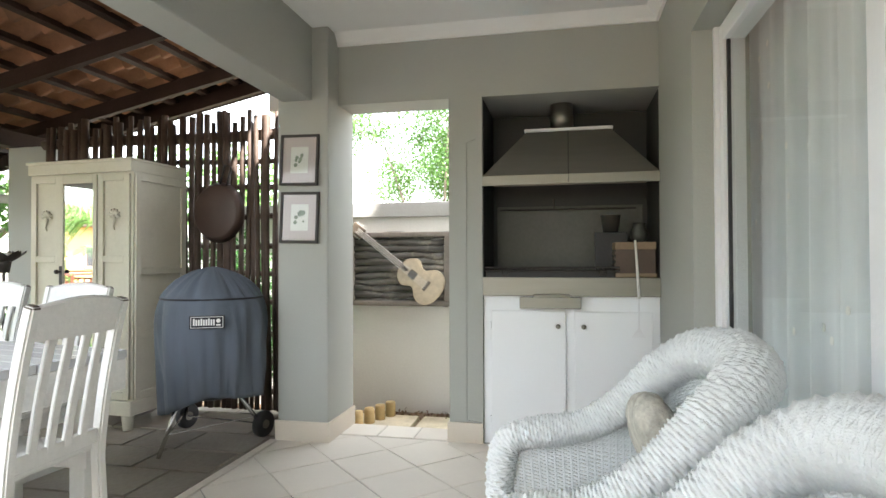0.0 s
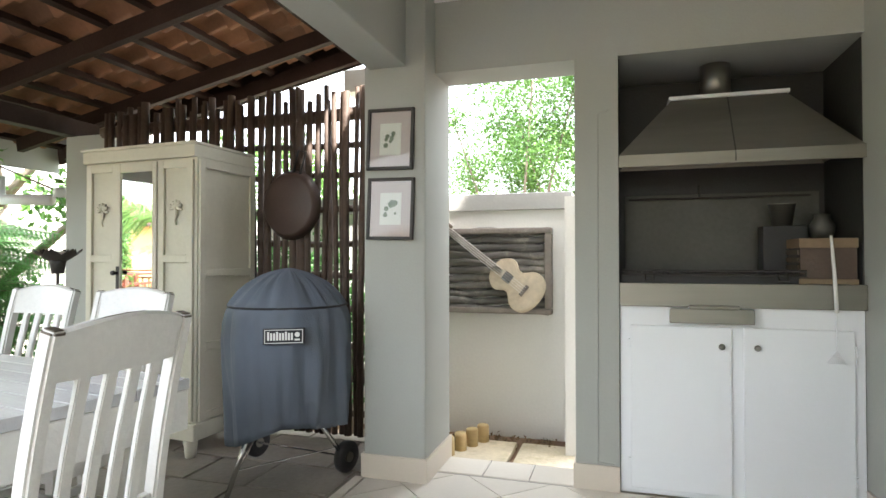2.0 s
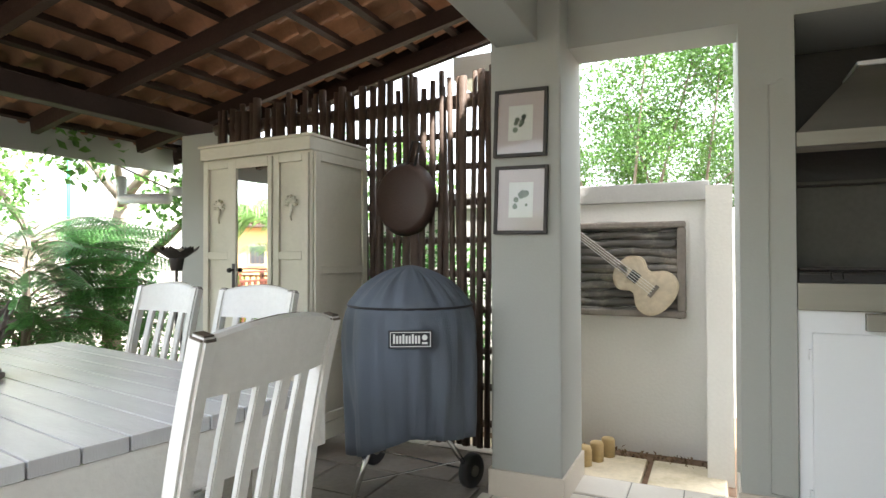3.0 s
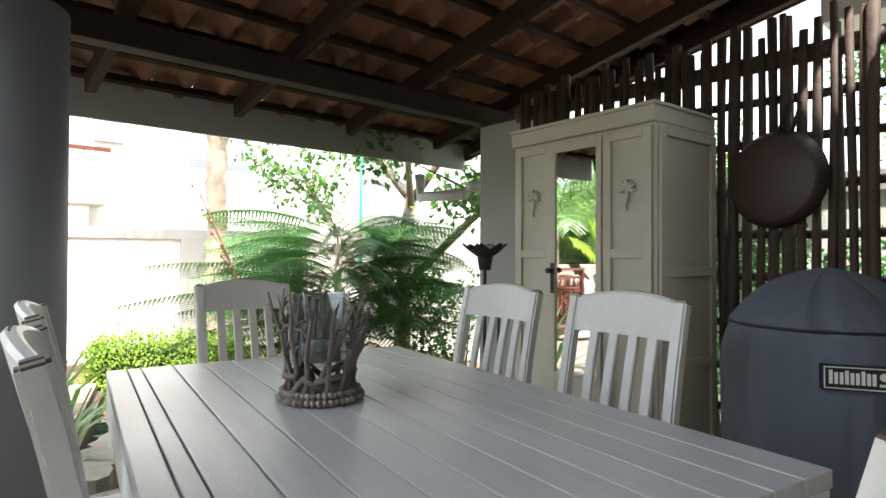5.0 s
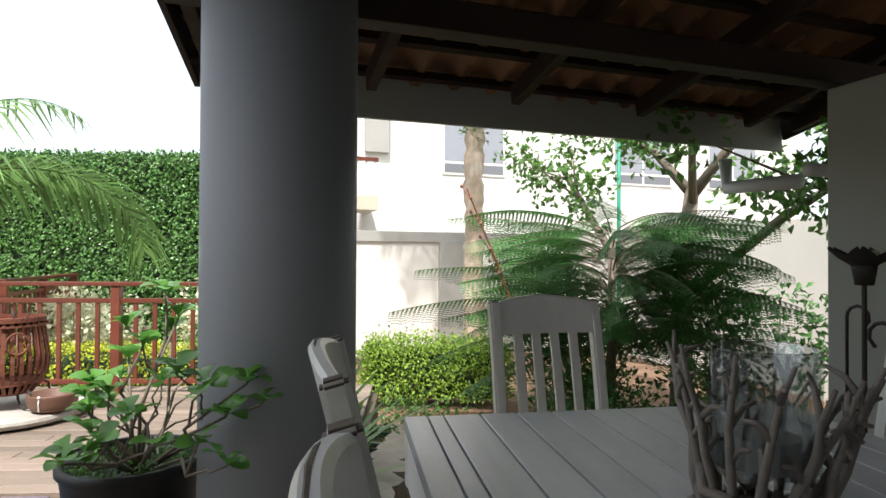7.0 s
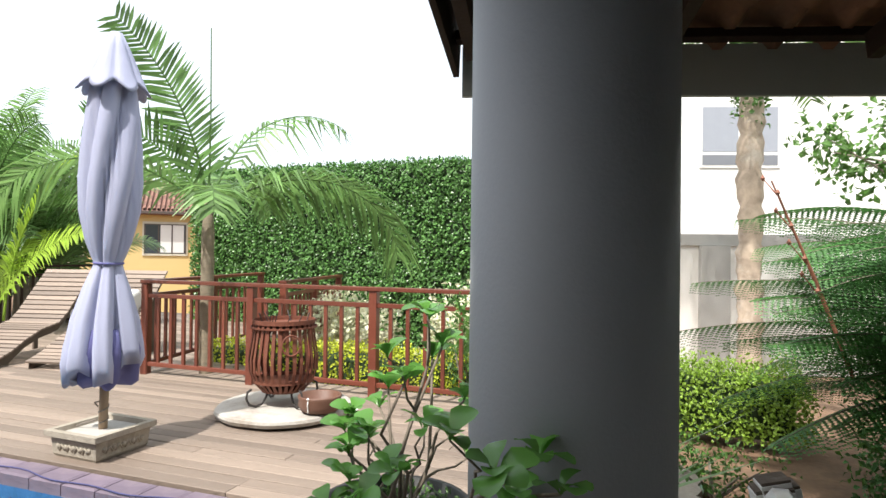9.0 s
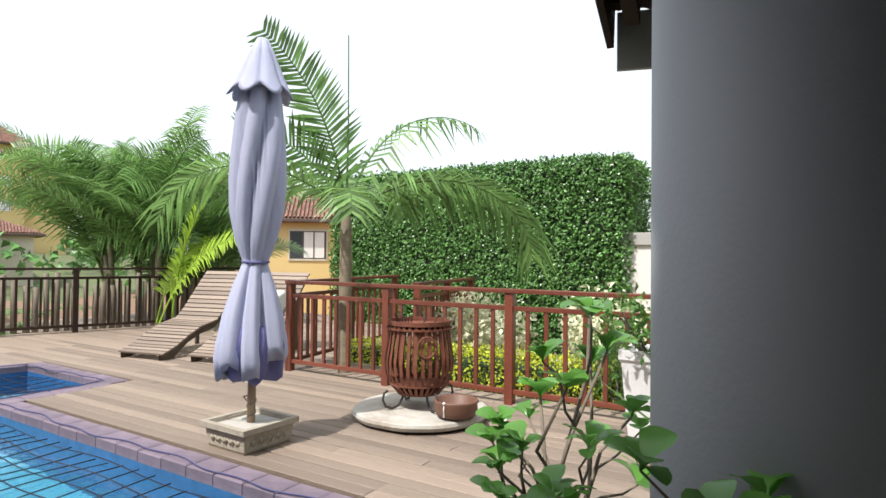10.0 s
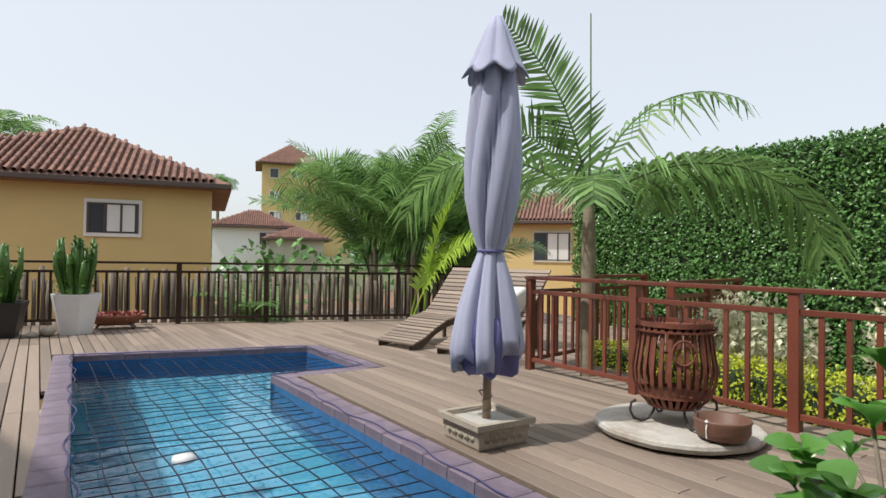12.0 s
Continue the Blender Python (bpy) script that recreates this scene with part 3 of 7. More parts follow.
def dining_chair():
    """Faces +y; the back stands at -y and bends away towards its top."""
    c = thing("dining_chair", "whitewashed slat back dining chair with worn edges", "chair", group="chairs round the table")
    part("seat", one_box(-0.22, -0.19, 0.43, 0.22, 0.23, 0.462, bev=0.012), M_WHITEWASH, c)

    def back_y(z):
        g = max(0.0, (z - 0.44) / 0.56)
        return -0.20 - 0.05 * g - 0.05 * g * g

    for sx in (-1, 1):
        zs = [0.0, 0.2, 0.40] + [0.46 + 0.06 * k for k in range(10)]
        path = [(-0.225 + 0.028 * min(1, z / 0.42) if z < 0.45 else back_y(z), z) for z in zs]
        post = part("back_post", swept_board(bmesh.new(), path, sx * 0.212 - 0.021, sx * 0.212 + 0.021, 0.042), M_WHITEWASH, c)
        part("worn_edge", swept_board(bmesh.new(), [(back_y(0.975) - 0.0, 0.975), (back_y(1.0), 1.003)], sx * 0.212 - 0.0195, sx * 0.212 + 0.0195, 0.040), M_WORN, post, "worn bare wood end")
        part("leg", one_box(sx * 0.195 - 0.021, 0.175, 0, sx * 0.195 + 0.021, 0.217, 0.43, bev=0.004), M_WHITEWASH, c)
        part("side_rail", one_box(sx * 0.195 - 0.011, -0.17, 0.36, sx * 0.195 + 0.011, 0.175, 0.43, bev=0.003), M_WHITEWASH, c)
        part("stretcher", one_box(sx * 0.195 - 0.011, -0.19, 0.14, sx * 0.195 + 0.011, 0.175, 0.175, bev=0.003), M_WHITEWASH, c)
    part("front_rail", one_box(-0.174, 0.19, 0.36, 0.174, 0.212, 0.43, bev=0.003), M_WHITEWASH, c)
    bm = bmesh.new()
    n = 14
    cols = []
    for k in range(n + 1):
        f = 2 * k / n - 1
        x = 0.191 * f
        sag = -0.022 * (1 - f * f)
        top = 1.0 + 0.022 * (1 - f * f)
        ring = []
        for z, d in ((0.885, -0.012), (top - 0.008, -0.014), (top, -0.006), (top, 0.008), (top - 0.008, 0.014), (0.885, 0.012)):
            ring.append(bm.verts.new((x, back_y(z) + sag + d, z)))
        cols.append(ring)
    for a, b in zip(cols, cols[1:]):
        for k in range(6):
            bm.faces.new((a[k], b[k], b[(k + 1) % 6], a[(k + 1) % 6]))
    bm.faces.new(cols[0])
    bm.faces.new(cols[-1][::-1])
    bmesh.ops.recalc_face_normals(bm, faces=bm.faces)
    top = part("crest_rail", bm, M_WHITEWASH, c)
    bm = bmesh.new()
    tube(bm, [(0.191 * f, back_y(1.0) - 0.022 * (1 - f * f) - 0.007, 0.9985 + 0.022 * (1 - f * f)) for f in (-0.8, -0.5, -0.2, 0.1, 0.35)], [0.001, 0.0032, 0.0036, 0.003, 0.001], 6)
    part("worn_edge", bm, M_WORN, top, "worn bare wood edge")
    for k in range(4):
        x = -0.117 + 0.078 * k
        sag = -0.02 * (1 - (x / 0.19) ** 2)
        path = [(back_y(z) + sag * (z - 0.45) / 0.45, z) for z in (0.47, 0.55, 0.63, 0.71, 0.79, 0.89)]
        part("slat", swept_board(bmesh.new(), path, x - 0.018, x + 0.018, 0.016), M_WHITEWASH, c)
    part("lower_rail", one_box(-0.19, -0.215, 0.462, 0.19, -0.19, 0.515, bev=0.004), M_WHITEWASH, c)
    return c


CHAIR = dining_chair()
CHAIR.matrix_basis = pose(-2.027, 1.60, 0, 0, 0, 92) @ Matrix.Diagonal((0.94, 1, 1.018, 1))
for m in (pose(-3.30, 2.36, 0, 0, 0, 176), pose(-2.68, 2.28, 0, 0, 0, 176), pose(-4.0, 1.97, 0, 0, 0, -94),
          pose(-3.29, 1.365, 0, 0, 0, -8), pose(-2.68, 1.29, 0, 0, 0, -7)):
    copy_thing(CHAIR, m)

# ---- kettle grill under its cover ----
G = thing("kettle_grill", "kettle grill under a grey fabric cover on chrome legs", "grill", pose(-2.26, 3.20, 0))


def fold(a, z):
    """Gathers in the crown, and a few slack drapes below the piping."""
    if z > 0.93:
        return 1 + 0.085 * (abs(math.sin(9 * a + 0.9 * math.sin(2 * a))) ** 0.5 - 0.6) * min(1.0, (1.115 - z) * 12)
    drop = min(1.0, (0.93 - z) / 0.45)
    return 1 + drop * (0.040 * math.sin(3 * a + 0.6) + 0.034 * math.sin(5 * a + 2.2 + 2 * z) + 0.036 * abs(math.sin(6 * a + 2.5 * z)) ** 0.5)


bm = bmesh.new()
lathe(bm, [(0.0, 1.118), (0.03, 1.115), (0.08, 1.101), (0.12, 1.087), (0.16, 1.066), (0.20, 1.04), (0.24, 1.005), (0.275, 0.966), (0.296, 0.938), (0.303, 0.925), (0.316, 0.89), (0.324, 0.84), (0.325, 0.76), (0.320, 0.66), (0.314, 0.56), (0.308, 0.46), (0.302, 0.37), (0.297, 0.30), (0.294, 0.255), (0.284, 0.255), (0.290, 0.37)], 128, None, fold)
for v in bm.verts:
    reach = math.hypot(v.co.x, v.co.y)
    if reach > 0.05:
        # slack creases that run down the cloth
        n = Vector((v.co.x / reach, v.co.y / reach, 0))
        crease = noise.noise(Vector((n.x * 5.5, n.y * 5.5, v.co.z * 1.6))) + 0.5 * noise.noise(Vector((n.x * 12, n.y * 12, v.co.z * 4 + 7)))
        away = abs(math.degrees(math.atan2(n.y, n.x)) + 62)
        v.co += n * (0.030 * crease * min(1.0, abs(v.co.z - 0.925) * 9 + 0.15) * (0.35 if away < 22 and 0.74 < v.co.z < 0.86 else 1.0))
    if v.co.z < 0.5:
        a = math.degrees(math.atan2(v.co.y, v.co.x))
        k = (0.5 - v.co.z) / 0.25
        v.co.z += k * (0.085 * math.exp(-((a + 62) / 34) ** 2) - 0.035 * math.exp(-((a + 140) / 30) ** 2) + 0.06 * math.exp(-((a + 5) / 40) ** 2))
COVER = part("cover", bm, M_COVER, G, "grey fabric grill cover with piping", True)
bm = bmesh.new()
tube(bm, [(0.304 * fold(a, 0.925) * math.cos(a), 0.304 * fold(a, 0.925) * math.sin(a), 0.926) for a in (2 * math.pi * k / 48 for k in range(49))], 0.006, 6)
part("piping", bm, M_COVERTRIM, COVER, "black piping")
facing = pose(0, 0, 0, 0, 0, 28)
badge = facing @ Matrix.Translation((0, -0.337, 0.80)) @ Matrix.Rotation(radians(-2), 4, "X")
part("badge", one_box(-0.095, -0.004, -0.037, 0.095, 0.02, 0.037, badge), M_COVERTRIM, COVER, "black badge with pale border and mark")
bm = bmesh.new()
for x0, x1, z0, z1 in ((-0.088, 0.088, 0.029, 0.032), (-0.088, 0.088, -0.032, -0.029), (-0.088, -0.085, -0.03, 0.03), (0.085, 0.088, -0.03, 0.03)):
    box(bm, x0, -0.007, z0, x1, -0.004, z1, badge)
for k in range(9):
    x = -0.075 + k * 0.0135
    box(bm, x, -0.007, -0.018, x + 0.009, -0.004, 0.016 if k % 3 else 0.022, badge)
lathe(bm, [(0.012, 0), (0.012, 0.003)], 12, badge @ Matrix.Translation((0.062, -0.004, 0.008)) @ Matrix.Rotation(radians(90), 4, "X"))
box(bm, 0.05, -0.007, -0.02, 0.074, -0.004, -0.012, badge)
part("badge_print", bm, M_WHITETRIM, COVER, "pale print of the badge")
for name, a, b in (("leg", (-0.06, -0.20, 0.40), (-0.15, -0.31, 0.0)), ("leg", (0.13, 0.02, 0.36), (0.24, 0.17, 0.09)), ("leg", (-0.2, 0.1, 0.36), (-0.38, 0.26, 0.09))):
    bm = bmesh.new()
    tube(bm, [a, b], 0.0125, 10)
    part(name, bm, M_CHROME, G, "chrome tube leg", True)
for p in ((0.24, 0.20, 0.085), (-0.38, 0.28, 0.085)):
    bm = bmesh.new()
    lathe(bm, [(0.03, -0.02), (0.075, -0.024), (0.085, -0.015), (0.085, 0.015), (0.075, 0.024), (0.03, 0.02)], 22, Matrix.Rotation(radians(75), 4, "Z") @ Matrix.Rotation(radians(90), 4, "X"))
    wh = part("wheel", bm, M_BLACK, G, "black rubber wheel", True, p)
    bm = bmesh.new()
    lathe(bm, [(0.0, -0.027), (0.028, -0.027), (0.028, 0.027), (0.0, 0.027)], 14, Matrix.Rotation(radians(75), 4, "Z") @ Matrix.Rotation(radians(90), 4, "X"))
    part("hub", bm, M_STEEL, wh)
bm = bmesh.new()
tube(bm, [(0.24, 0.18, 0.09), (-0.38, 0.26, 0.09)], 0.006, 6)
tube(bm, [(-0.13, -0.24, 0.12), (0.22, 0.14, 0.15)], 0.004, 6)
tube(bm, [(-0.13, -0.24, 0.12), (-0.34, 0.2, 0.13)], 0.004, 6)
part("axle", bm, M_CHROME, G)
bm = bmesh.new()
lathe(bm, [(0.0, 0.285), (0.10, 0.292), (0.17, 0.315), (0.215, 0.36), (0.225, 0.42)], 32)
part("bowl", bm, M_BLACK, G, "black enamel bowl", True)

# ---- hanging pan on the screen ----
P = thing("hanging_pan", "large brown iron pan hung on the pole screen", "pan", pose(-2.655, 3.86, 1.52, 90, 14, -8))
bm = bmesh.new()
lathe(bm, [(0.0, 0.035), (0.19, 0.035), (0.20, 0.03), (0.232, -0.02), (0.226, -0.022), (0.192, 0.022), (0.0, 0.026)], 40)
part("dish", bm, mat("brown_enamel", (0.065, 0.04, 0.032), 0.5, 0.15), P, smooth=True)
bm = bmesh.new()
tube(bm, [(-0.03, 0.21, 0.0), (-0.03, 0.36, -0.01), (0.03, 0.36, -0.01), (0.03, 0.21, 0.0)], 0.008, 8)
part("handle", bm, M_IRON, P, "dark iron handle", True)

# ---- the pictures on the column ----
for z, nm in ((1.80, "framed botanical print with a pale pink mount"), (1.43, "framed botanical print with a cream mount")):
    p = thing("picture", nm, "picture", pose(-1.742, 3.361, z, -3, 1.0, 0), "pictures on the column")
    bm = bmesh.new()
    for a in ((-0.132, -0.165, -0.115, 0.165), (0.115, -0.165, 0.132, 0.165), (-0.115, 0.148, 0.115, 0.165), (-0.115, -0.165, 0.115, -0.148)):
        box(bm, a[0], -0.02, a[1], a[2], 0, a[3], bev=0.003)
    part("frame", bm, M_IRON, p, "dark thin wooden frame")
    part("mount", one_box(-0.115, -0.008, -0.148, 0.115, -0.002, 0.148), mat("pink_mount", (0.52, 0.44, 0.41), 0.8, 0.04), p)
    part("print", one_box(-0.06, -0.0095, -0.085, 0.06, -0.0085, 0.085), mat("print_paper", (0.68, 0.67, 0.60), 0.8, 0.04), p)
    bm = bmesh.new()
    rnd = random.Random(int(z * 100))
    for k in range(9):
        a = rnd.uniform(0, 6.3)
        r = rnd.uniform(0.004, 0.038)
        lathe(bm, [(0.0, 0), (rnd.uniform(0.007, 0.016), 0.0)], 8, Matrix.Translation((r * math.cos(a), -0.0105, r * 1.4 * math.sin(a))) @ Matrix.Rotation(radians(90), 4, "X"))
    part("drawn_leaves", bm, mat("grey_green_ink", (0.26, 0.30, 0.22), 0.8, 0.4, 40), p)
    part("glass", one_box(-0.115, -0.016, -0.148, 0.115, -0.014, 0.148), M_PICGLASS, p)


# ---- braai in the recess ----
B = thing("braai_cabinet", "white painted two door cabinet under the braai", "cabinet", pose(-0.05, 3.56, 0))
part("body", one_box(-0.53, 0.02, 0.0, 0.53, 0.55, 0.93, bev=0.003), M_CABWHITE, B)
part("face_frame", one_box(-0.531, 0.0, 0.0, 0.531, 0.021, 0.929, bev=0.003), M_CABWHITE, B)
for s in (-1, 1):
    x0, x1 = (-0.48, -0.022) if s < 0 else (0.03, 0.485)
    d = part("door", one_box(x0, -0.018, 0.03, x1, -0.001, 0.835, bev=0.004), M_CABWHITE, B)
    bm = bmesh.new()
    lathe(bm, [(0.006, 0), (0.006, 0.014), (0.015, 0.02), (0.014, 0.03), (0, 0.034)], 14, Matrix.Rotation(radians(90), 4, "X"))
    part("knob", bm, M_STEEL, d, "small metal knob", True, (-0.068 if s < 0 else 0.085, -0.018, 0.745))
    for z in (0.13, 0.72):
        part("hinge", one_box(-0.006, -0.02, z, 0.006, -0.002, z + 0.045, bev=0.002), M_CABWHITE, d, loc=(x0 - 0.007 if s < 0 else x1 + 0.007, 0, 0))
BR = thing("braai", "built-in stainless steel braai with hood and grate", "braai", pose(-0.05, 3.54, 0.93))
part("front_plate", one_box(-0.532, -0.012, 0.0, 0.532, 0.012, 0.115, bev=0.003), M_STEEL, BR)
part("fire_tray", one_box(-0.52, 0.012, 0.0, 0.52, 0.6, 0.03), M_SOOT, BR)
part("back_plate", one_box(-0.50, 0.53, 0.03, 0.50, 0.545, 0.60, bev=0.004), M_SOOT, BR, "heat stained back plate")
part("liner", one_box(-0.533, 0.55, 0.0, 0.533, 0.62, 1.25), M_BLACK, BR, "soot black recess lining")
for s in (-1, 1):
    part("side_lining", one_box(s * 0.531 - 0.002, 0.03, 0.03, s * 0.531 + 0.002, 0.55, 1.25), M_SOOTBLACK, BR)
bm = bmesh.new()
q0 = [(-0.533, -0.012, 0.75), (0.533, -0.012, 0.75), (0.533, 0.55, 0.75), (-0.533, 0.55, 0.75)]
q1 = [(-0.27, 0.20, 1.06), (0.27, 0.20, 1.06), (0.27, 0.50, 1.06), (-0.27, 0.50, 1.06)]
a = [bm.verts.new(p) for p in q0]
b = [bm.verts.new(p) for p in q1]
for k in range(4):
    bm.faces.new((a[k], a[(k + 1) % 4], b[(k + 1) % 4], b[k]))
bm.faces.new(b)
HOOD = part("hood", bm, M_STEEL, BR, "folded steel smoke hood")
part("hood_rim", one_box(-0.533, -0.016, 0.69, 0.533, 0.004, 0.752, bev=0.002), M_STEEL, HOOD)
part("hood_cap", one_box(-0.28, 0.18, 1.06, 0.28, 0.50, 1.078, bev=0.002), M_ALU, HOOD, "pale cap strip")
bm = bmesh.new()
tube(bm, [(0, -0.017, 0.70), (0, -0.014, 0.752), (0, 0.197, 1.06)], 0.003, 5)
part("seam", bm, M_SOOT, HOOD)
bm = bmesh.new()
lathe(bm, [(0.075, 1.078), (0.075, 1.262)], 28, Matrix.Translation((-0.04, 0.32, 0)))
part("flue", bm, M_STEEL, BR, "round steel flue", True)
bm = bmesh.new()
for z in (0.155, 0.175):
    tube(bm, [(-0.52, 0.02, z), (0.30, 0.02, z)], 0.006, 6)
for k in range(28):
    tube(bm, [(-0.51 + k * 0.03, 0.02, 0.165), (-0.51 + k * 0.03, 0.48, 0.165)], 0.003, 5)
for x in (-0.39, 0.20):
    tube(bm, [(x - 0.02, 0.015, 0.155), (x - 0.02, -0.01, 0.13), (x + 0.02, -0.01, 0.13), (x + 0.02, 0.015, 0.155)], 0.004, 6)
part("grate", bm, M_IRON, BR, "iron cooking grate")
part("grate_bar", one_box(-0.52, 0.05, 0.115, 0.34, 0.06, 0.155), M_BLACK, BR)
bm = bmesh.new()
tube(bm, [(-0.48, 0.5, 0.575), (0.45, 0.5, 0.575)], 0.006, 6)
tube(bm, [(-0.1, 0.5, 0.575), (-0.1, 0.5, 0.65)], 0.006, 6)
part("back_rail", bm, M_IRON, BR)
DR = part("ash_drawer", one_box(-0.30, -0.045, -0.075, 0.07, -0.013, -0.005, bev=0.004), M_STEEL, BR, "steel ash drawer")
part("drawer_lip", one_box(-0.215, -0.06, -0.005, 0.005, -0.03, 0.012, bev=0.004), M_STEEL, DR)
# things standing in the braai
BX = thing("wooden_box", "brown wooden box with a slatted side in the braai", "box", pose(0.33, 3.60, 1.045))
part("front", one_box(-0.10, -0.02, 0.0, 0.13, 0.0, 0.21, bev=0.003), mat("dark_box_wood", (0.09, 0.06, 0.045), 0.6, 0.2), BX)
part("top_band", one_box(-0.105, -0.024, 0.17, 0.135, 0.30, 0.215, bev=0.003), mat("tan_box_wood", (0.22, 0.15, 0.09), 0.6, 0.2), BX)
part("base_band", one_box(-0.105, -0.024, 0.0, 0.135, 0.30, 0.025, bev=0.003), mat("tan_box_base", (0.25, 0.18, 0.11), 0.6, 0.2), BX)
for k in range(4):
    part("slat", one_box(-0.108, 0.0, 0.03 + k * 0.036, -0.10, 0.29, 0.052 + k * 0.036), M_WORN, BX)
part("inner", one_box(-0.099, 0.0, 0.026, 0.12, 0.29, 0.169), M_BLACK, BX)
BK = thing("tin_bucket", "small tin bucket on a black stand in the braai", "bucket", pose(0.22, 3.86, 1.22))
part("stand", one_box(-0.1, -0.06, -0.255, 0.1, 0.06, 0.11, bev=0.004), M_BLACK, BK)
bm = bmesh.new()
lathe(bm, [(0.045, 0.11), (0.062, 0.22), (0.068, 0.225), (0.06, 0.225), (0.043, 0.12)], 20)
part("pail", bm, M_STEEL, BK, smooth=True)
BT = thing("brass_pot", "tarnished round pot standing in the braai", "pot", pose(0.40, 3.86, 1.26))
bm = bmesh.new()
lathe(bm, [(0.03, -0.005), (0.055, 0.03), (0.06, 0.07), (0.035, 0.11), (0.04, 0.13)], 18)
part("vessel", bm, M_SOOT, BT, smooth=True)
BRS = thing("basting_brush", "long white handled brush hanging on the braai", "brush", pose(0.345, 3.51, 1.0))
bm = bmesh.new()
tube(bm, [(-0.01, 0, 0.27), (0.0, -0.005, 0.1), (0.01, 0, -0.08)], [0.006, 0.008, 0.009], 8)
part("handle", bm, M_WHITETRIM, BRS, smooth=True)
bm = bmesh.new()
tube(bm, [(0.01, 0, -0.08), (0.008, 0, -0.26)], 0.003, 5)
for k in range(9):
    tube(bm, [(0.008, 0, -0.25), (-0.03 + 0.009 * k, 0.0, -0.31)], 0.0025, 4)
part("bristles", bm, M_ALU, BRS)
CB = thing("wall_cable", "thin grey painted cable down the wall", "cable", pose(0, 0, 0))
bm = bmesh.new()
tube(bm, [(-0.63, 3.537, 1.92), (-0.685, 3.537, 1.90), (-0.688, 3.537, 1.2), (-0.69, 3.537, 0.14), (-0.60, 3.537, 0.13)], 0.004, 6)
part("cord", bm, M_WALL, CB)

# ---- sliding door ----
SD = thing("sliding_door", "white aluminium glass sliding door with sheer curtains", "door", pose(0.62, 0, 0))
SD["kind"] = "structure"
for y in (2.575, 1.285, -0.2, -1.95):
    outer = y > 1.2
    part("stile", one_box(-0.03 if outer else 0.01, y - 0.04, 0.0, 0.02 if outer else 0.06, y + 0.04, 2.165, bev=0.006), M_ALU, SD, "white aluminium stile")
part("jamb", one_box(-0.05, 2.585, 0.0, 0.075, 2.619, 2.168, bev=0.004), M_ALU, SD, "white aluminium jamb")
part("head_rail", one_box(-0.03, -2.0, 2.09, 0.06, 2.534, 2.165, bev=0.006), M_ALU, SD)
part("sill_rail", one_box(-0.03, -2.0, 0.0, 0.06, 2.534, 0.06, bev=0.006), M_ALU, SD)
for y in (2.528, 1.238):
    part("gasket", one_box(-0.014, y - 0.006, 0.06, 0.0, y + 0.006, 2.09), M_BLACK, SD)
for y0, y1, x in ((1.37, 2.53, -0.005), (-0.16, 1.20, 0.035), (-1.9, -0.24, -0.005)):
    ob = part("pane", one_box(x, y0, 0.06, x + 0.006, y1, 2.09), M_GLASS, SD, "clear glass pane")
    ob.visible_shadow = False
CU = thing("curtain", "sheer white dotted curtain inside the sliding door", "curtain", pose(0.80, 0, 0))
vs, fs = [], []
n = 220
for k in range(n + 1):
    y = 3.35 - k * 5.35 / n
    xx = 0.03 * math.sin(y * 26) + 0.018 * math.sin(y * 61 + 1)
    vs += [(xx, y, 0.03), (xx * 0.7, y, 2.3)]
for k in range(n):
    fs.append((2 * k, 2 * k + 1, 2 * k + 3, 2 * k + 2))
part("sheer", mesh_from(vs, fs), M_CURTAIN, CU, smooth=True)
bm = bmesh.new()
rnd = random.Random(4)
for k in range(90):
    y, z = rnd.uniform(0.6, 3.3), rnd.uniform(0.4, 2.15)
    xx = 0.03 * math.sin(y * 26) + 0.018 * math.sin(y * 61 + 1)
    lathe(bm, [(0, 0), (0.015, 0.0), (0.015, 0.002)], 8, Matrix.Translation((xx - 0.008, y, z)) @ Matrix.Rotation(radians(-90), 4, "Y"))
part("dots", bm, M_WHITETRIM, CU)

# ---- ground, deck, pool ----
POOL = [(0.0, 0.95), (0.0, -3.35), (-0.95, -3.35), (-0.95, -4.86), (1.48, -5.43), (1.76, 0.95)]


def pool_far(u):
    return -4.86 - 0.2346 * (u + 0.95)


def pool_side(v):
    return 1.48 + 0.0439 * (v + 5.43)



def ground_sheet():
    """One ground sheet with a hole where the pool is sunk."""
    t = bmesh.new()
    hole = [t.verts.new(deck(u * 1.0, v, -0.45)) for u, v in ((-1.0, 1.0), (-1.0, -5.5), (1.8, -5.5), (1.8, 1.0))]
    rings = [hole]
    for r in (14, 40, 120, 900):
        z = -0.45 if r < 20 else -1.5 if r < 60 else 0.0 if r < 200 else 3.0
        ring = []
        for h in hole:
            d = Vector((h.co.x, h.co.y, 0)) - deck(0.4, -2)
            d.z = 0
            d.normalize()
            c = deck(0.4, -2)
            ring.append(t.verts.new((c.x + d.x * r, c.y + d.y * r, z)))
        rings.append(ring)
    for a, b in zip(rings, rings[1:]):
        for k in range(4):
            t.faces.new((a[k], a[(k + 1) % 4], b[(k + 1) % 4], b[k]))
    bmesh.ops.recalc_face_normals(t, faces=t.faces)
    if t.faces[:][0].normal.z < 0:
        bmesh.ops.reverse_faces(t, faces=t.faces)
    return t


structure("ground", ground_sheet(), M_SOIL, "brown garden soil with mulch", category="ground")

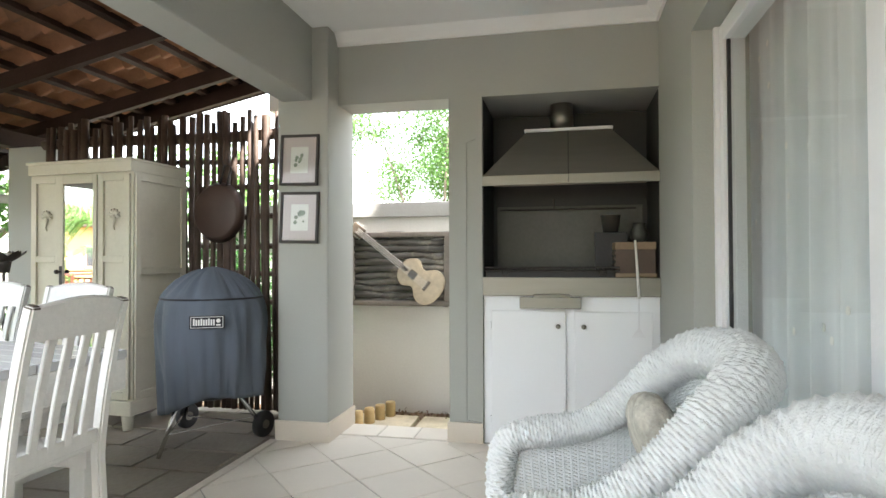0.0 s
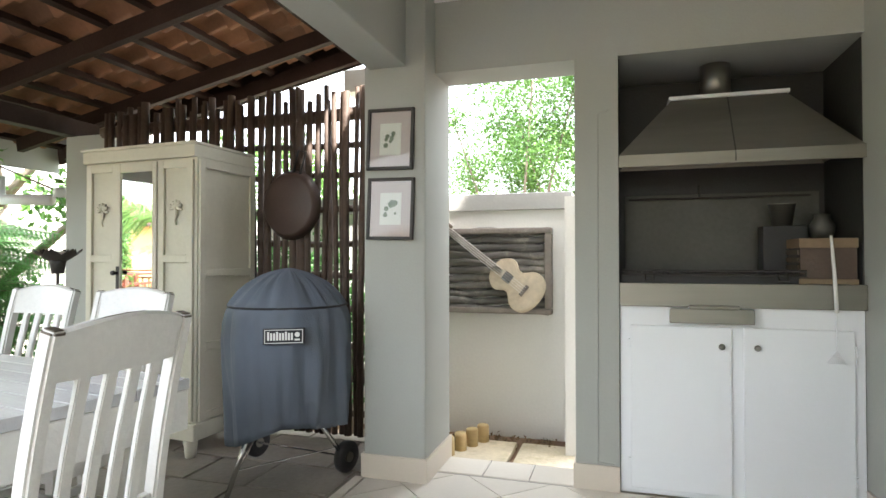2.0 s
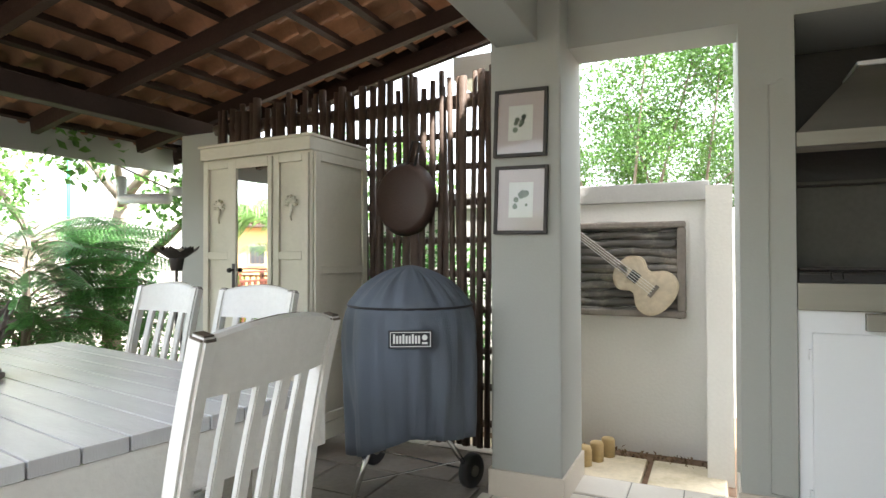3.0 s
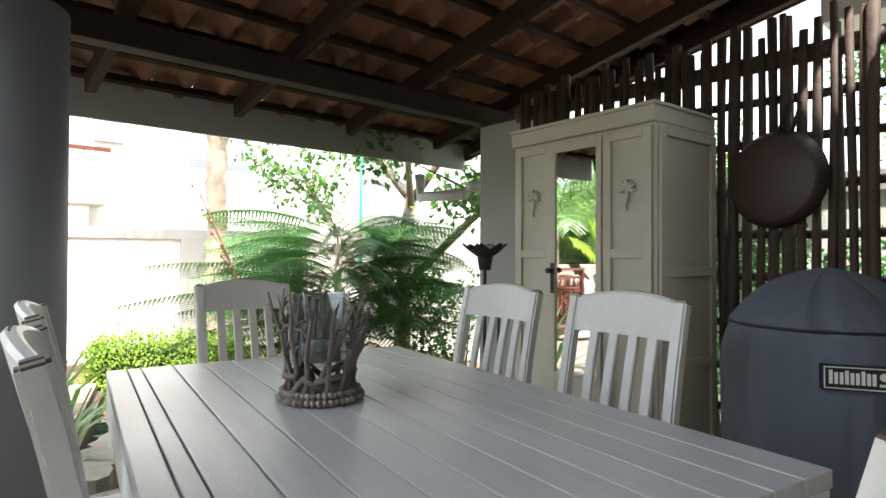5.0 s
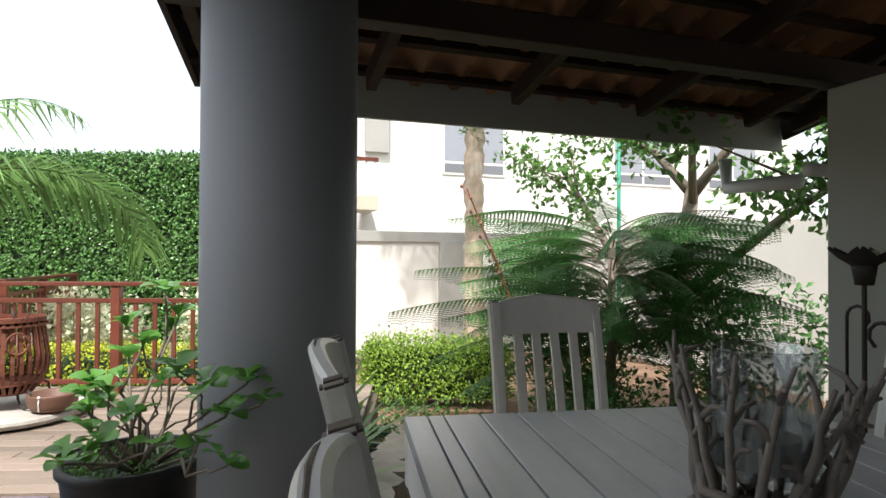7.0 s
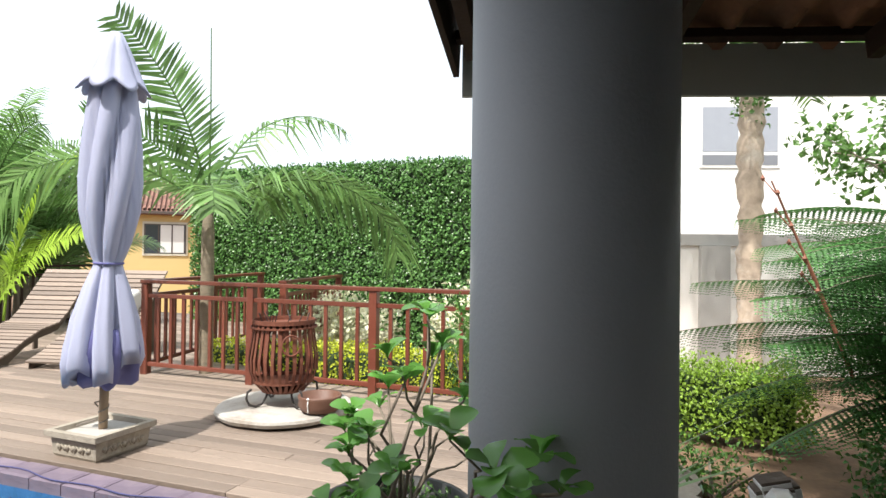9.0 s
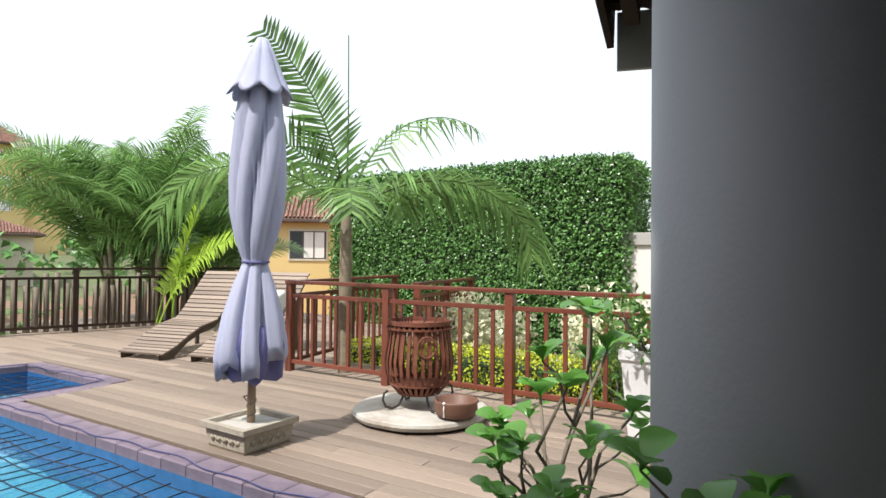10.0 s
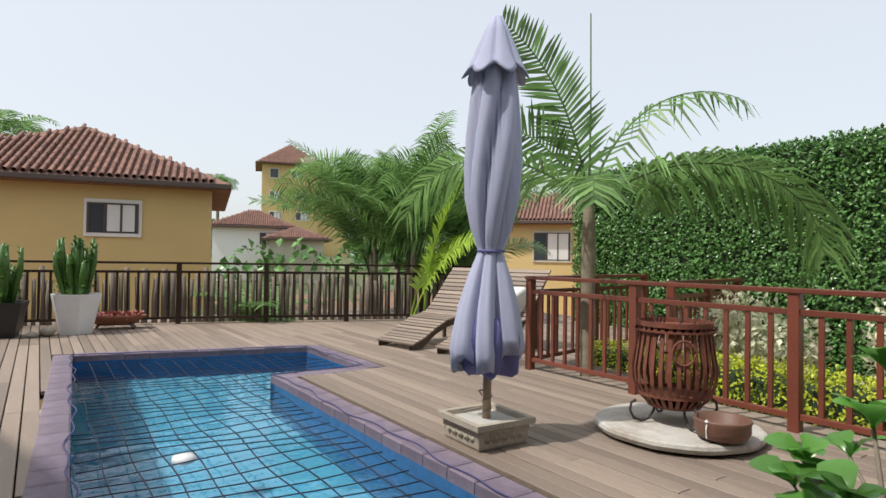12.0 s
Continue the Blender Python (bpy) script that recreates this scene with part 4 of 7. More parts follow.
# pool shell
bm = bmesh.new()
DEPTH = -0.85
outl = [deck(u, v) for u, v in POOL]
prism(bm, [(p.x, p.y) for p in outl], DEPTH - 0.05, DEPTH)
structure("pool_floor", bm, M_POOLFLOOR, "pale blue pool floor", category="pool")
bm = bmesh.new()
n = len(POOL)
for k in range(n):
    a, b = Vector((*POOL[k], 0)), Vector((*POOL[(k + 1) % n], 0))
    d = (b - a).normalized()
    o = Vector((d.y, -d.x, 0)) * -1
    c = (Vector((0.6, -2.2, 0)) - (a + b) / 2)
    if k in (1, 2):
        o = Vector((-1, 0, 0)) if k == 2 else Vector((0, 1, 0))
    elif c.dot(o) > 0:
        o = -o
    q = [a - d * 0.0, b + d * 0.0, b + o * 0.12, a + o * 0.12]
    pts = [DECK_TURN @ p for p in q]
    prism(bm, [(p.x, p.y) for p in pts], DEPTH - 0.05, -0.06)
structure("pool_wall", bm, M_POOLTILE, "dark blue mosaic pool wall", category="pool")
bm = bmesh.new()
prism(bm, [(p.x, p.y) for p in outl], -0.155, -0.15)
for f in [f for f in bm.faces if f.normal.z < 0.5]:
    bm.faces.remove(f)
wat = structure("pool_water", bm, M_WATER, "clear blue pool water", category="water")
wat.visible_shadow = False
# deck frame under the boards
bm = bmesh.new()
for u0, v0, u1, v1 in ((-2.62, -9.6, -1.12, 2.4), (-1.12, -3.2, -0.14, 2.4), (-1.12, -9.6, -0.14, -5.25), (1.92, -9.6, 3.4, 2.4), (-0.14, -9.6, 1.89, -5.6), (-0.14, 1.1, 1.89, 2.4), (-7.2, -9.6, -2.62, -1.35)):
    box(bm, u0, v0, -0.30, u1, v1, -0.075)
for f in bm.verts:
    f.co = DECK_TURN @ f.co
structure("deck_frame", bm, M_WORN, "dark frame under the deck boards", category="deck")

DECKING = thing("deck", "weathered timber pool deck of long boards", "deck", DECK_TURN)
DECKING["kind"] = "structure"
BW = 0.105


def board_runs(u):
    """Stretches of v that a board at u covers."""
    runs = [(-9.55, 2.35)]
    if u < -2.6:
        runs = [(-9.55, -1.4)]
    cuts = []
    if 1.63 < u < 1.95:
        cuts = [(-5.43 + (u - 0.16 - 1.48) / 0.0439, 1.09)]
    elif -0.14 - BW / 2 < u <= 1.63:
        cuts = [(pool_far(u) - 0.15, 1.09)]
    elif -1.09 - BW / 2 < u <= -0.14:
        cuts = [(pool_far(u) - 0.15, -3.21)]
    out = []
    for a, b in runs:
        for c, d in cuts:
            if a < c:
                out.append((a, c))
            if d < b:
                out.append((d, b))
            a = None
        if a is not None:
            out.append((a, b))
    return out


board_cache = {}
rnd = random.Random(2)
u = -7.1
while u < 3.35:
    for a, b in board_runs(u):
        cut = a
        while cut < b - 0.05:
            ln = min(b - cut, rnd.choice((2.4, 3.0, 3.6)))
            if b - cut - ln < 0.4:
                ln = b - cut
            key = round(ln, 2)
            if key not in board_cache:
                t = bmesh.new()
                box(t, -BW / 2 + 0.0045, 0.002, -0.03, BW / 2 - 0.0045, key - 0.002, 0.0)
                bmesh.ops.bevel(t, geom=[e for e in t.edges if abs(e.verts[0].co.y - e.verts[1].co.y) > 0.1 and e.verts[0].co.z > -0.01], offset=0.004, segments=1, affect="EDGES")
                me = bpy.data.meshes.new("board")
                t.to_mesh(me)
                t.free()
                me.materials.append(M_DECK)
                board_cache[key] = me
            piece("board", board_cache[key], DECKING, Matrix.Translation((u, cut, rnd.uniform(-0.002, 0.001))))
            cut += ln
    u += BW
# coping
COP = thing("pool_coping", "worn violet brick coping round the pool", "coping", DECK_TURN)
COP["kind"] = "structure"
cop = tile_mesh("coping_brick", 0.11, M_COPING, 0.008, 0.07)


def coping_run(a, b, off):
    a, b, off = Vector((*a, 0)), Vector((*b, 0)), Vector((*off, 0))
    d = b - a
    cnt = max(1, round(d.length / 0.24))
    for k in range(cnt):
        c = a + d * ((k + 0.5) / cnt) + off * 0.09
        ang = math.atan2(d.y, d.x)
        piece("coping_brick", cop, COP, Matrix.Translation((c.x, c.y, 0.004 + rnd.uniform(-0.002, 0.003))) @ Matrix.Rotation(ang, 4, "Z") @ Matrix.Diagonal((d.length / cnt / 0.11 * 0.975, 1.64, 1, 1)))


coping_run((0, 0.95), (0, -3.35), (-1, 0))
coping_run((0, -3.35), (-0.95, -3.35), (0, 1))
coping_run((-0.95, -3.25), (-0.95, -4.96), (-1, 0))
coping_run((-0.95, -4.86), (1.48, -5.43), (-0.23, -0.97))
coping_run((1.475, -5.55), (1.765, 1.07), (1, 0))
coping_run((0.0, 0.95), (1.76, 0.95), (0, 1))
# safety net over the water
NET = thing("pool_net", "black cord safety net stretched over the pool", "net", DECK_TURN)


def in_pool(u, v):
    return v > pool_far(u) and ((0 < u < pool_side(v) and v < 0.95) or (-0.95 < u <= 0 and v < -3.35))


def net_lines():
    t = bmesh.new()
    s = 0.155
    for ang in (0, 90):
        d = Vector((math.cos(radians(ang)), math.sin(radians(ang))))
        nrm = Vector((-d.y, d.x))
        for k in range(-60, 60):
            run = []
            for i in range(-90, 90):
                p = nrm * (k * s) + d * (i * 0.11) + Vector((0.4, -2))
                if in_pool(p.x, p.y):
                    sag = -0.08 - 0.012 * math.sin(i * 0.5 + k)
                    run.append((p.x + 0.005 * math.sin(i * 0.6 + k), p.y + 0.005 * math.cos(i * 0.5 + k), sag))
                else:
                    if len(run) > 1:
                        tube(t, run, 0.0038, 4, False)
                    run = []
            if len(run) > 1:
                tube(t, run, 0.0038, 4, False)
    return t


part("cord_mesh", net_lines(), M_NET, NET)
bm = bmesh.new()
edge = POOL
for k in range(5):
    a, b = Vector(edge[k]), Vector(edge[k + 1])
    c = int((b - a).length / 0.08) + 1
    pts = []
    for i in range(c + 1):
        p = a.lerp(b, i / c)
        nrm = Vector((b - a).normalized())
        w = 0.016 * math.sin(i * 0.9) + 0.022 * math.sin(i * 0.31)
        pts.append((p.x - nrm.y * w * -1 - 0.03 * (1 if k == 0 else 0), p.y + nrm.x * w * -1, 0.012))
    tube(bm, pts, 0.0045, 5)
part("border_rope", bm, mat("violet_rope", (0.06, 0.06, 0.16), 0.8, 0.2), NET, "blue border rope")

# ---- railings ----


def railing(p0, p1, posts, height, bars, material, top_w=0.05, label="red-brown timber deck railing"):
    p0, p1 = Vector((*p0, 0)), Vector((*p1, 0))
    d = p1 - p0
    r = thing("railing", label, "railing", Matrix.Translation(p0) @ Matrix.Rotation(math.atan2(d.y, d.x), 4, "Z"))
    L = d.length
    part("top_rail", one_box(-0.04, -top_w, height - 0.035, L + 0.04, top_w, height, bev=0.006), material, r)
    for z in (height - 0.16, 0.10):
        part("rail", one_box(0, -0.02, z - 0.02, L, 0.02, z + 0.02, bev=0.004), material, r)
    for k in range(posts):
        x = L * k / (posts - 1)
        part("post", one_box(-0.037, -0.037, -0.25, 0.037, 0.037, height - 0.035, bev=0.005), material, r, loc=(x, 0, 0))
    t = bmesh.new()
    box(t, -0.016, -0.012, 0.12, 0.016, 0.012, height - 0.18)
    me = bpy.data.meshes.new("baluster")
    t.to_mesh(me)
    t.free()
    me.materials.append(material)
    gap = L / (posts - 1)
    for k in range(posts - 1):
        for i in range(1, bars):
            piece("baluster", me, r, Matrix.Translation((gap * (k + i / bars), 0, 0)))
    return r


railing((-8.70, -2.55), (-7.647, 1.134), 4, 0.95, 8, M_REDWOOD)
railing((-8.70, -2.55), (-11.3, -2.35), 3, 0.95, 8, M_REDWOOD)
railing((-9.35, -1.35), (-11.3, -1.2), 3, 0.93, 8, M_REDWOOD)
railing((-4.6, -10.6), (-8.1, -8.75), 4, 1.0, 9, M_DARKWOOD, 0.04, "dark timber fence at the end of the deck")
railing((-8.1, -8.75), (-12.6, -5.75), 5, 1.0, 9, M_DARKWOOD, 0.04, "dark timber fence at the end of the deck")
PF = thing("pole_fence", "rough upright pole fence behind the deck railing", "fence")
rnd = random.Random(8)
for (x0, y0), (x1, y1) in (((-4.4, -11.05), (-8.3, -9.0)), ((-8.3, -9.0), (-12.9, -5.95))):
    L = math.hypot(x1 - x0, y1 - y0)
    s = 0.0
    while s < L:
        f = s / L
        r = rnd.uniform(0.03, 0.05)
        h = rnd.uniform(0.68, 0.92)
        bm = bmesh.new()
        tube(bm, [(0, 0, -0.5), (rnd.uniform(-0.02, 0.02), 0, h * 0.5), (rnd.uniform(-0.02, 0.02), 0, h)], [r, r, r * 0.9], 7)
        part("pole", bm, M_BARK, PF, loc=(x0 + (x1 - x0) * f, y0 + (y1 - y0) * f, 0), smooth=True)
        s += 2 * r + rnd.uniform(0.02, 0.06)


# ---- foliage helpers ----
def raw(name, vs, fs, material, parent=None, label="", smooth=False):
    me = bpy.data.meshes.new(name)
    me.from_pydata(vs, [], fs)
    me.materials.append(material)
    if smooth:
        me.polygons.foreach_set("use_smooth", [True] * len(me.polygons))
    ob = new(name, me)
    ob.parent = parent
    if label:
        tagged(ob, label)
    return ob


def leaf(vs, fs, p, d, n, ln, w, bend=0.15):
    """One pointed leaf of four triangles, folded along its rib, from p along d."""
    d = d.normalized()
    s = d.cross(n)
    if s.length < 1e-4:
        s = d.orthogonal()
    s.normalize()
    up = s.cross(d)
    b = len(vs)
    mid = p + d * ln * 0.55 + up * ln * bend
    vs += [tuple(p), tuple(mid + s * w * 0.5 + up * w * 0.12), tuple(p + d * ln + up * ln * bend * 0.2), tuple(mid - s * w * 0.5 + up * w * 0.12), tuple(mid)]
    fs += [(b, b + 4, b + 1), (b + 1, b + 4, b + 2), (b, b + 3, b + 4), (b + 3, b + 2, b + 4)]


def strip(vs, fs, pts, wid, nrm):
    """A narrow tapering ribbon through pts."""
    b = len(vs)
    for i, p in enumerate(pts):
        d = (pts[min(i + 1, len(pts) - 1)] - pts[max(i - 1, 0)]).normalized()
        s = d.cross(nrm)
        s = s.normalized() if s.length > 1e-5 else d.orthogonal()
        w = wid[i] / 2
        vs += [tuple(p + s * w), tuple(p - s * w)]
    for i in range(len(pts) - 1):
        fs.append((b + 2 * i, b + 2 * i + 1, b + 2 * i + 3, b + 2 * i + 2))


def frond(vs, fs, rvs, base, yaw, rise, length, droop, pairs, leaflet, width, rnd, hang=0.5, start=0.12, radius=0.012, roll=0.0):
    """An arching feather leaf: a rachis with leaflets both sides."""
    pts = []
    n = 14
    p = Vector(base)
    ang = rise
    for i in range(n + 1):
        pts.append(p.copy())
        d = Vector((math.cos(yaw) * math.cos(ang), math.sin(yaw) * math.cos(ang), math.sin(ang)))
        p = p + d * (length / n)
        ang -= droop / n * (0.5 + i / n)
    rvs.append((pts, [radius * (1 - 0.85 * i / n) for i in range(n + 1)]))
    for k in range(pairs):
        f = start + (1 - start) * (k + 0.5) / pairs
        x = f * n
        i = min(int(x), n - 1)
        q = pts[i].lerp(pts[i + 1], x - i)
        d = (pts[i + 1] - pts[i]).normalized()
        side = d.cross(Vector((0, 0, 1)))
        side = side.normalized() if side.length > 1e-4 else Vector((1, 0, 0))
        side = Matrix.Rotation(roll, 3, d) @ side
        up = side.cross(d)
        ll = leaflet * (0.45 + 0.9 * math.sin(math.pi * min(1, 0.15 + f * 0.85)) ** 0.7) * rnd.uniform(0.85, 1.1)
        for s in (-1, 1):
            dr = (side * s * 1.0 + d * rnd.uniform(0.45, 0.75) + up * rnd.uniform(0.05, 0.3)).normalized()
            g = Vector((0, 0, -1))
            a = q + dr * ll * 0.5 + g * ll * hang * 0.12
            e = q + dr * ll * 0.95 + g * ll * hang * rnd.uniform(0.4, 0.7)
            strip(vs, fs, [q, a, e], [width * 0.7, width, width * 0.1], up)
    return pts


def rachis_bm(rvs, seg=5):
    t = bmesh.new()
    for pts, rad in rvs:
        tube(t, pts, rad, seg, False)
    return t


def leaf_cloud(count, sampler, size, rnd, up=0.35):
    """count leaves at places and normals that sampler() gives."""
    vs, fs = [], []
    for _ in range(count):
        p, n = sampler()
        d = Vector((rnd.gauss(0, 1), rnd.gauss(0, 1), rnd.gauss(0, 1) - 0.2)) + n * 0.7
        leaf(vs, fs, p, d, (n + Vector((rnd.gauss(0, up), rnd.gauss(0, up), rnd.gauss(0, up) + 0.3))).normalized(), size * rnd.uniform(0.7, 1.3), size * 0.55 * rnd.uniform(0.8, 1.2))
    return vs, fs


def box_sampler(L, W, H, rnd, rough=0.05, faces=("front", "top", "end", "back")):
    """Places on a clipped hedge that runs L along x, W along y, H up, with rounded shoulders."""
    areas = {"front": L * H, "back": L * H, "top": L * W, "end": W * H * 2}
    pick = [f for f in faces]
    wts = [areas[f] for f in pick]

    def one():
        f = rnd.choices(pick, wts)[0]
        x, y, z = rnd.uniform(0, L), rnd.uniform(0, W), rnd.uniform(0, H)
        if f == "front":
            y, n = 0, Vector((0, -1, 0))
        elif f == "back":
            y, n = W, Vector((0, 1, 0))
        elif f == "top":
            z, n = H, Vector((0, 0, 1))
        else:
            x = rnd.choice((0, L))
            n = Vector((-1 if x == 0 else 1, 0, 0))
        q = Vector((x, y, z)) + n * (0.04 * noise.noise(Vector((x * 2.2, y * 2.2, z * 2.2))) + rnd.gauss(0, rough))
        if z > H - 0.12 and f != "top":
            q -= n * (z - H + 0.12) * 0.5
        return q, n
    return one


def hedge(name, label, m, L, W, H, count, size, material, faces=("front", "top", "end"), rough=0.03):
    rnd = random.Random(len(label) + count)
    h = thing(name, label, "hedge", m)
    # solid dark box: the shade between the leaves is put into its colour
    part("inner_growth", one_box(0.06, 0.06, 0, L - 0.06, W - 0.06, H - 0.06, bev=0.03), M_HEDGESHADE, h)
    vs, fs = leaf_cloud(count, box_sampler(L, W, H, rnd, rough, faces), size, rnd)
    ob = raw("leaves", vs, fs, material, h)
    ob["kind"] = "stuff"
    return h


def bush(name, label, loc, r, h, count, size, material, seed, squash=1.0):
    rnd = random.Random(seed)
    b = thing(name, label, "bush", Matrix.Translation(loc))
    lumps = [(Vector((rnd.uniform(-0.6, 0.6) * r, rnd.uniform(-0.6, 0.6) * r, rnd.uniform(0.25, 0.75) * h)), rnd.uniform(0.35, 0.6) * r) for _ in range(9)]

    def one():
        c, q = rnd.choice(lumps)
        n = Vector((rnd.gauss(0, 1), rnd.gauss(0, 1), rnd.gauss(0, 1) * squash)).normalized()
        return c + n * q * rnd.uniform(0.6, 1.05), n
    vs, fs = leaf_cloud(count, one, size, rnd)
    ob = raw("leaves", vs, fs, material, b)
    ob["kind"] = "stuff"
    t = bmesh.new()
    for c, q in lumps:
        tube(t, [(0, 0, -0.05), c * 0.5 + Vector((0, 0, -0.02)), c], [0.02, 0.012, 0.006], 5)
    part("stem_cluster", t, M_BARK, b)["kind"] = "stuff"
    return b


# ---- the hedge and garden ----
hedge("tall_hedge", "tall clipped dark green hedge beyond the deck", pose(-11.88, 0.92, -0.45, 0, 0, 253.5) @ Matrix.Diagonal((1, -1, 1, 1)), 5.6, 1.3, 3.15, 46000, 0.07, M_HEDGELEAF)
hedge("low_hedge", "low clipped yellow-green hedge along the railing", pose(-9.35, -2.3, -0.45, 0, 0, 75), 3.9, 0.5, 0.66, 6500, 0.04, M_YELLEAF, ("top", "front"))
hedge("low_hedge", "low clipped yellow-green hedge in the garden bed", pose(-8.55, 2.15, -0.35, 0, 0, 70), 1.5, 0.55, 0.56, 6500, 0.045, M_LIMELEAF, ("top", "front", "end"), 0.06)
bush("variegated_shrub", "cream variegated shrub behind the railing", (-10.1, -0.75, -0.4), 0.6, 1.3, 1700, 0.085, M_PALELEAF, 3)
bush("variegated_shrub", "cream variegated shrub behind the railing", (-9.6, 0.75, -0.4), 0.65, 1.3, 1700, 0.085, M_PALELEAF, 5)
bush("green_shrub", "leafy light green shrub growing through the railing", (-8.35, 0.75, -0.4), 0.45, 1.35, 1100, 0.055, M_LEAF, 6)
bush("ground_cover", "low green ground cover in the garden bed", (-7.0, 2.4, -0.35), 0.5, 0.32, 900, 0.045, M_LEAF, 7)
bush("ground_cover", "low green ground cover beside the stones", (-5.75, 2.4, -0.30), 0.4, 0.22, 800, 0.035, M_LEAF, 8)
bush("low_shrub", "dark low shrub under the tree fern", (-6.9, 3.9, -0.35), 0.6, 0.6, 900, 0.06, M_LEAF, 9)
bush("tall_shrub", "dense dark shrub against the boundary wall", (-6.3, 5.3, -0.4), 0.7, 1.7, 1500, 0.08, M_FERN, 71)
bush("tall_shrub", "dense dark shrub behind the tree fern", (-7.7, 4.5, -0.4), 0.75, 1.3, 1500, 0.08, M_FERN, 72)
bush("low_shrub", "reddish low shrub beside the column", (-5.8, 4.2, -0.35), 0.4, 0.6, 600, 0.06, M_LEAF, 10)

bush("yard_shrub", "leafy shrub behind the pole screen", (-3.4, 6.3, -0.4), 1.0, 2.5, 3600, 0.09, M_LEAF, 81)
bush("yard_shrub", "leafy shrub behind the pole screen", (-2.3, 6.4, -0.4), 0.8, 2.4, 3000, 0.09, M_LEAF, 82)
bush("yard_shrub", "tall leafy shrub beyond the boundary wall", (-6.6, 8.3, -0.4), 1.2, 4.1, 3600, 0.11, M_LEAF, 85)
bush("yard_shrub", "tall leafy shrub beyond the boundary wall", (-5.0, 8.3, -0.4), 1.2, 3.9, 3600, 0.11, M_LEAF, 86)
bush("yard_shrub", "dark leafy shrub close behind the pole screen", (-2.55, 4.55, -0.24), 0.42, 1.9, 1300, 0.06, M_FERN, 87)
bush("yard_shrub", "dark leafy shrub close behind the pole screen", (-3.2, 4.6, -0.24), 0.42, 2.0, 1300, 0.06, M_FERN, 88)
bush("low_shrub", "dark leafy undergrowth below the tree fern", (-6.5, 3.5, -0.4), 0.6, 0.75, 1800, 0.05, M_FERN, 83)
bush("low_shrub", "dark leafy undergrowth near the garden column", (-6.2, 4.6, -0.4), 0.6, 0.8, 1800, 0.05, M_FERN, 84)

# stepping stones beside the lean-to
rnd = random.Random(12)
for k in range(7):
    bm = bmesh.new()
    pts = [(0.17 * rnd.uniform(0.8, 1.15) * math.cos(a), 0.12 * rnd.uniform(0.8, 1.15) * math.sin(a)) for a in (2 * math.pi * i / 9 for i in range(9))]
    prism(bm, pts, -0.1, 0.04)
    solo("stepping_stone", bm, M_STONE, "flat tan stepping stone set in green ground cover", "stone", "stepping stones", m=pose(-5.25 - 0.30 * k * 0.9, 1.55 + 0.10 * k, -0.05 - 0.03 * k, 0, 0, 30 * k))
# coiled hose
H_ = thing("garden_hose", "coiled pale green garden hose on the soil", "hose", pose(-6.8, 2.0, -0.33))
bm = bmesh.new()
tube(bm, [((0.24 + 0.02 * math.sin(k * 0.7)) * math.cos(k * 0.35), (0.22 + 0.02 * math.cos(k * 0.5)) * math.sin(k * 0.35), 0.02 + 0.0012 * k) for k in range(90)], 0.011, 6)
part("coil", bm, mat("pale_green_hose", (0.25, 0.42, 0.30), 0.45, 0.1), H_, smooth=True)

# ---- garden walls and the white building ----
bm = bmesh.new()
box(bm, -12.2, 0.9, -0.5, -12.0, 12, 1.42)
structure("wall_garden", bm, M_GARDENWALL, "pale plastered garden wall", category="wall")
structure("wall_garden_cap", one_box(-12.24, 0.86, 1.42, -11.96, 12, 1.60, bev=0.01), M_CAP, "grey coping of the garden wall", category="wall")
structure("wall_garden_pier", one_box(-12.0, 4.13, -0.5, -11.9, 4.56, 1.42), M_CAP, "grey pier of the garden wall", category="wall")
structure("wall_side", one_box(-12.0, 7.2, -0.5, -0.6, 7.4, 1.65), M_GARDENWALL, "pale plastered boundary wall under the trees", category="wall")

NB = thing("apartment_building", "white plastered two-storey neighbouring building with a balcony", "building", pose(-14.2, 0, 0))
part("wall", one_box(-6, 3.2, -0.8, 0, 15, 6.4), M_WHITEWALL, NB)
part("roof", one_box(-6.5, 3.05, 6.4, 0.4, 15.5, 6.65, bev=0.03), M_REDROOF, NB)
for y0, y1, z0, z1 in ((4.93, 6.40, 2.93, 4.12), (9.2, 10.9, 2.9, 4.25), (12.0, 13.6, 2.9, 4.25)):
    w = part("window", one_box(-0.02, y0, z0, 0.03, y1, z1, bev=0.006), M_WHITETRIM, NB)
    for a, b in ((y0 + 0.05, (y0 + y1) / 2 - 0.03), ((y0 + y1) / 2 + 0.03, y1 - 0.05)):
        part("pane", one_box(0.026, a, z0 + 0.30, 0.036, b, z1 - 0.05), mat("grey_blind_glass", (0.30, 0.32, 0.36), 0.15, 0.05), w)
        part("pane", one_box(0.026, a, z0 + 0.05, 0.036, b, z0 + 0.24), mat("grey_low_glass", (0.18, 0.19, 0.21), 0.15, 0.05), w)
bal = part("balcony", one_box(0.0, 1.85, 2.05, 0.9, 3.35, 2.33, bev=0.01), M_CREAMPAINT, NB)
for k in range(9):
    part("baluster", one_box(0.86, 1.88 + k * 0.175, 2.33, 0.89, 1.91 + k * 0.175, 2.98), M_WHITETRIM, bal)
part("handrail", one_box(0.84, 1.85, 2.98, 0.92, 3.35, 3.05, bev=0.006), M_REDWOOD, bal)
part("louvre", one_box(0.0, 3.25, 3.3, 0.12, 3.75, 4.3, bev=0.01), M_CAP, NB)

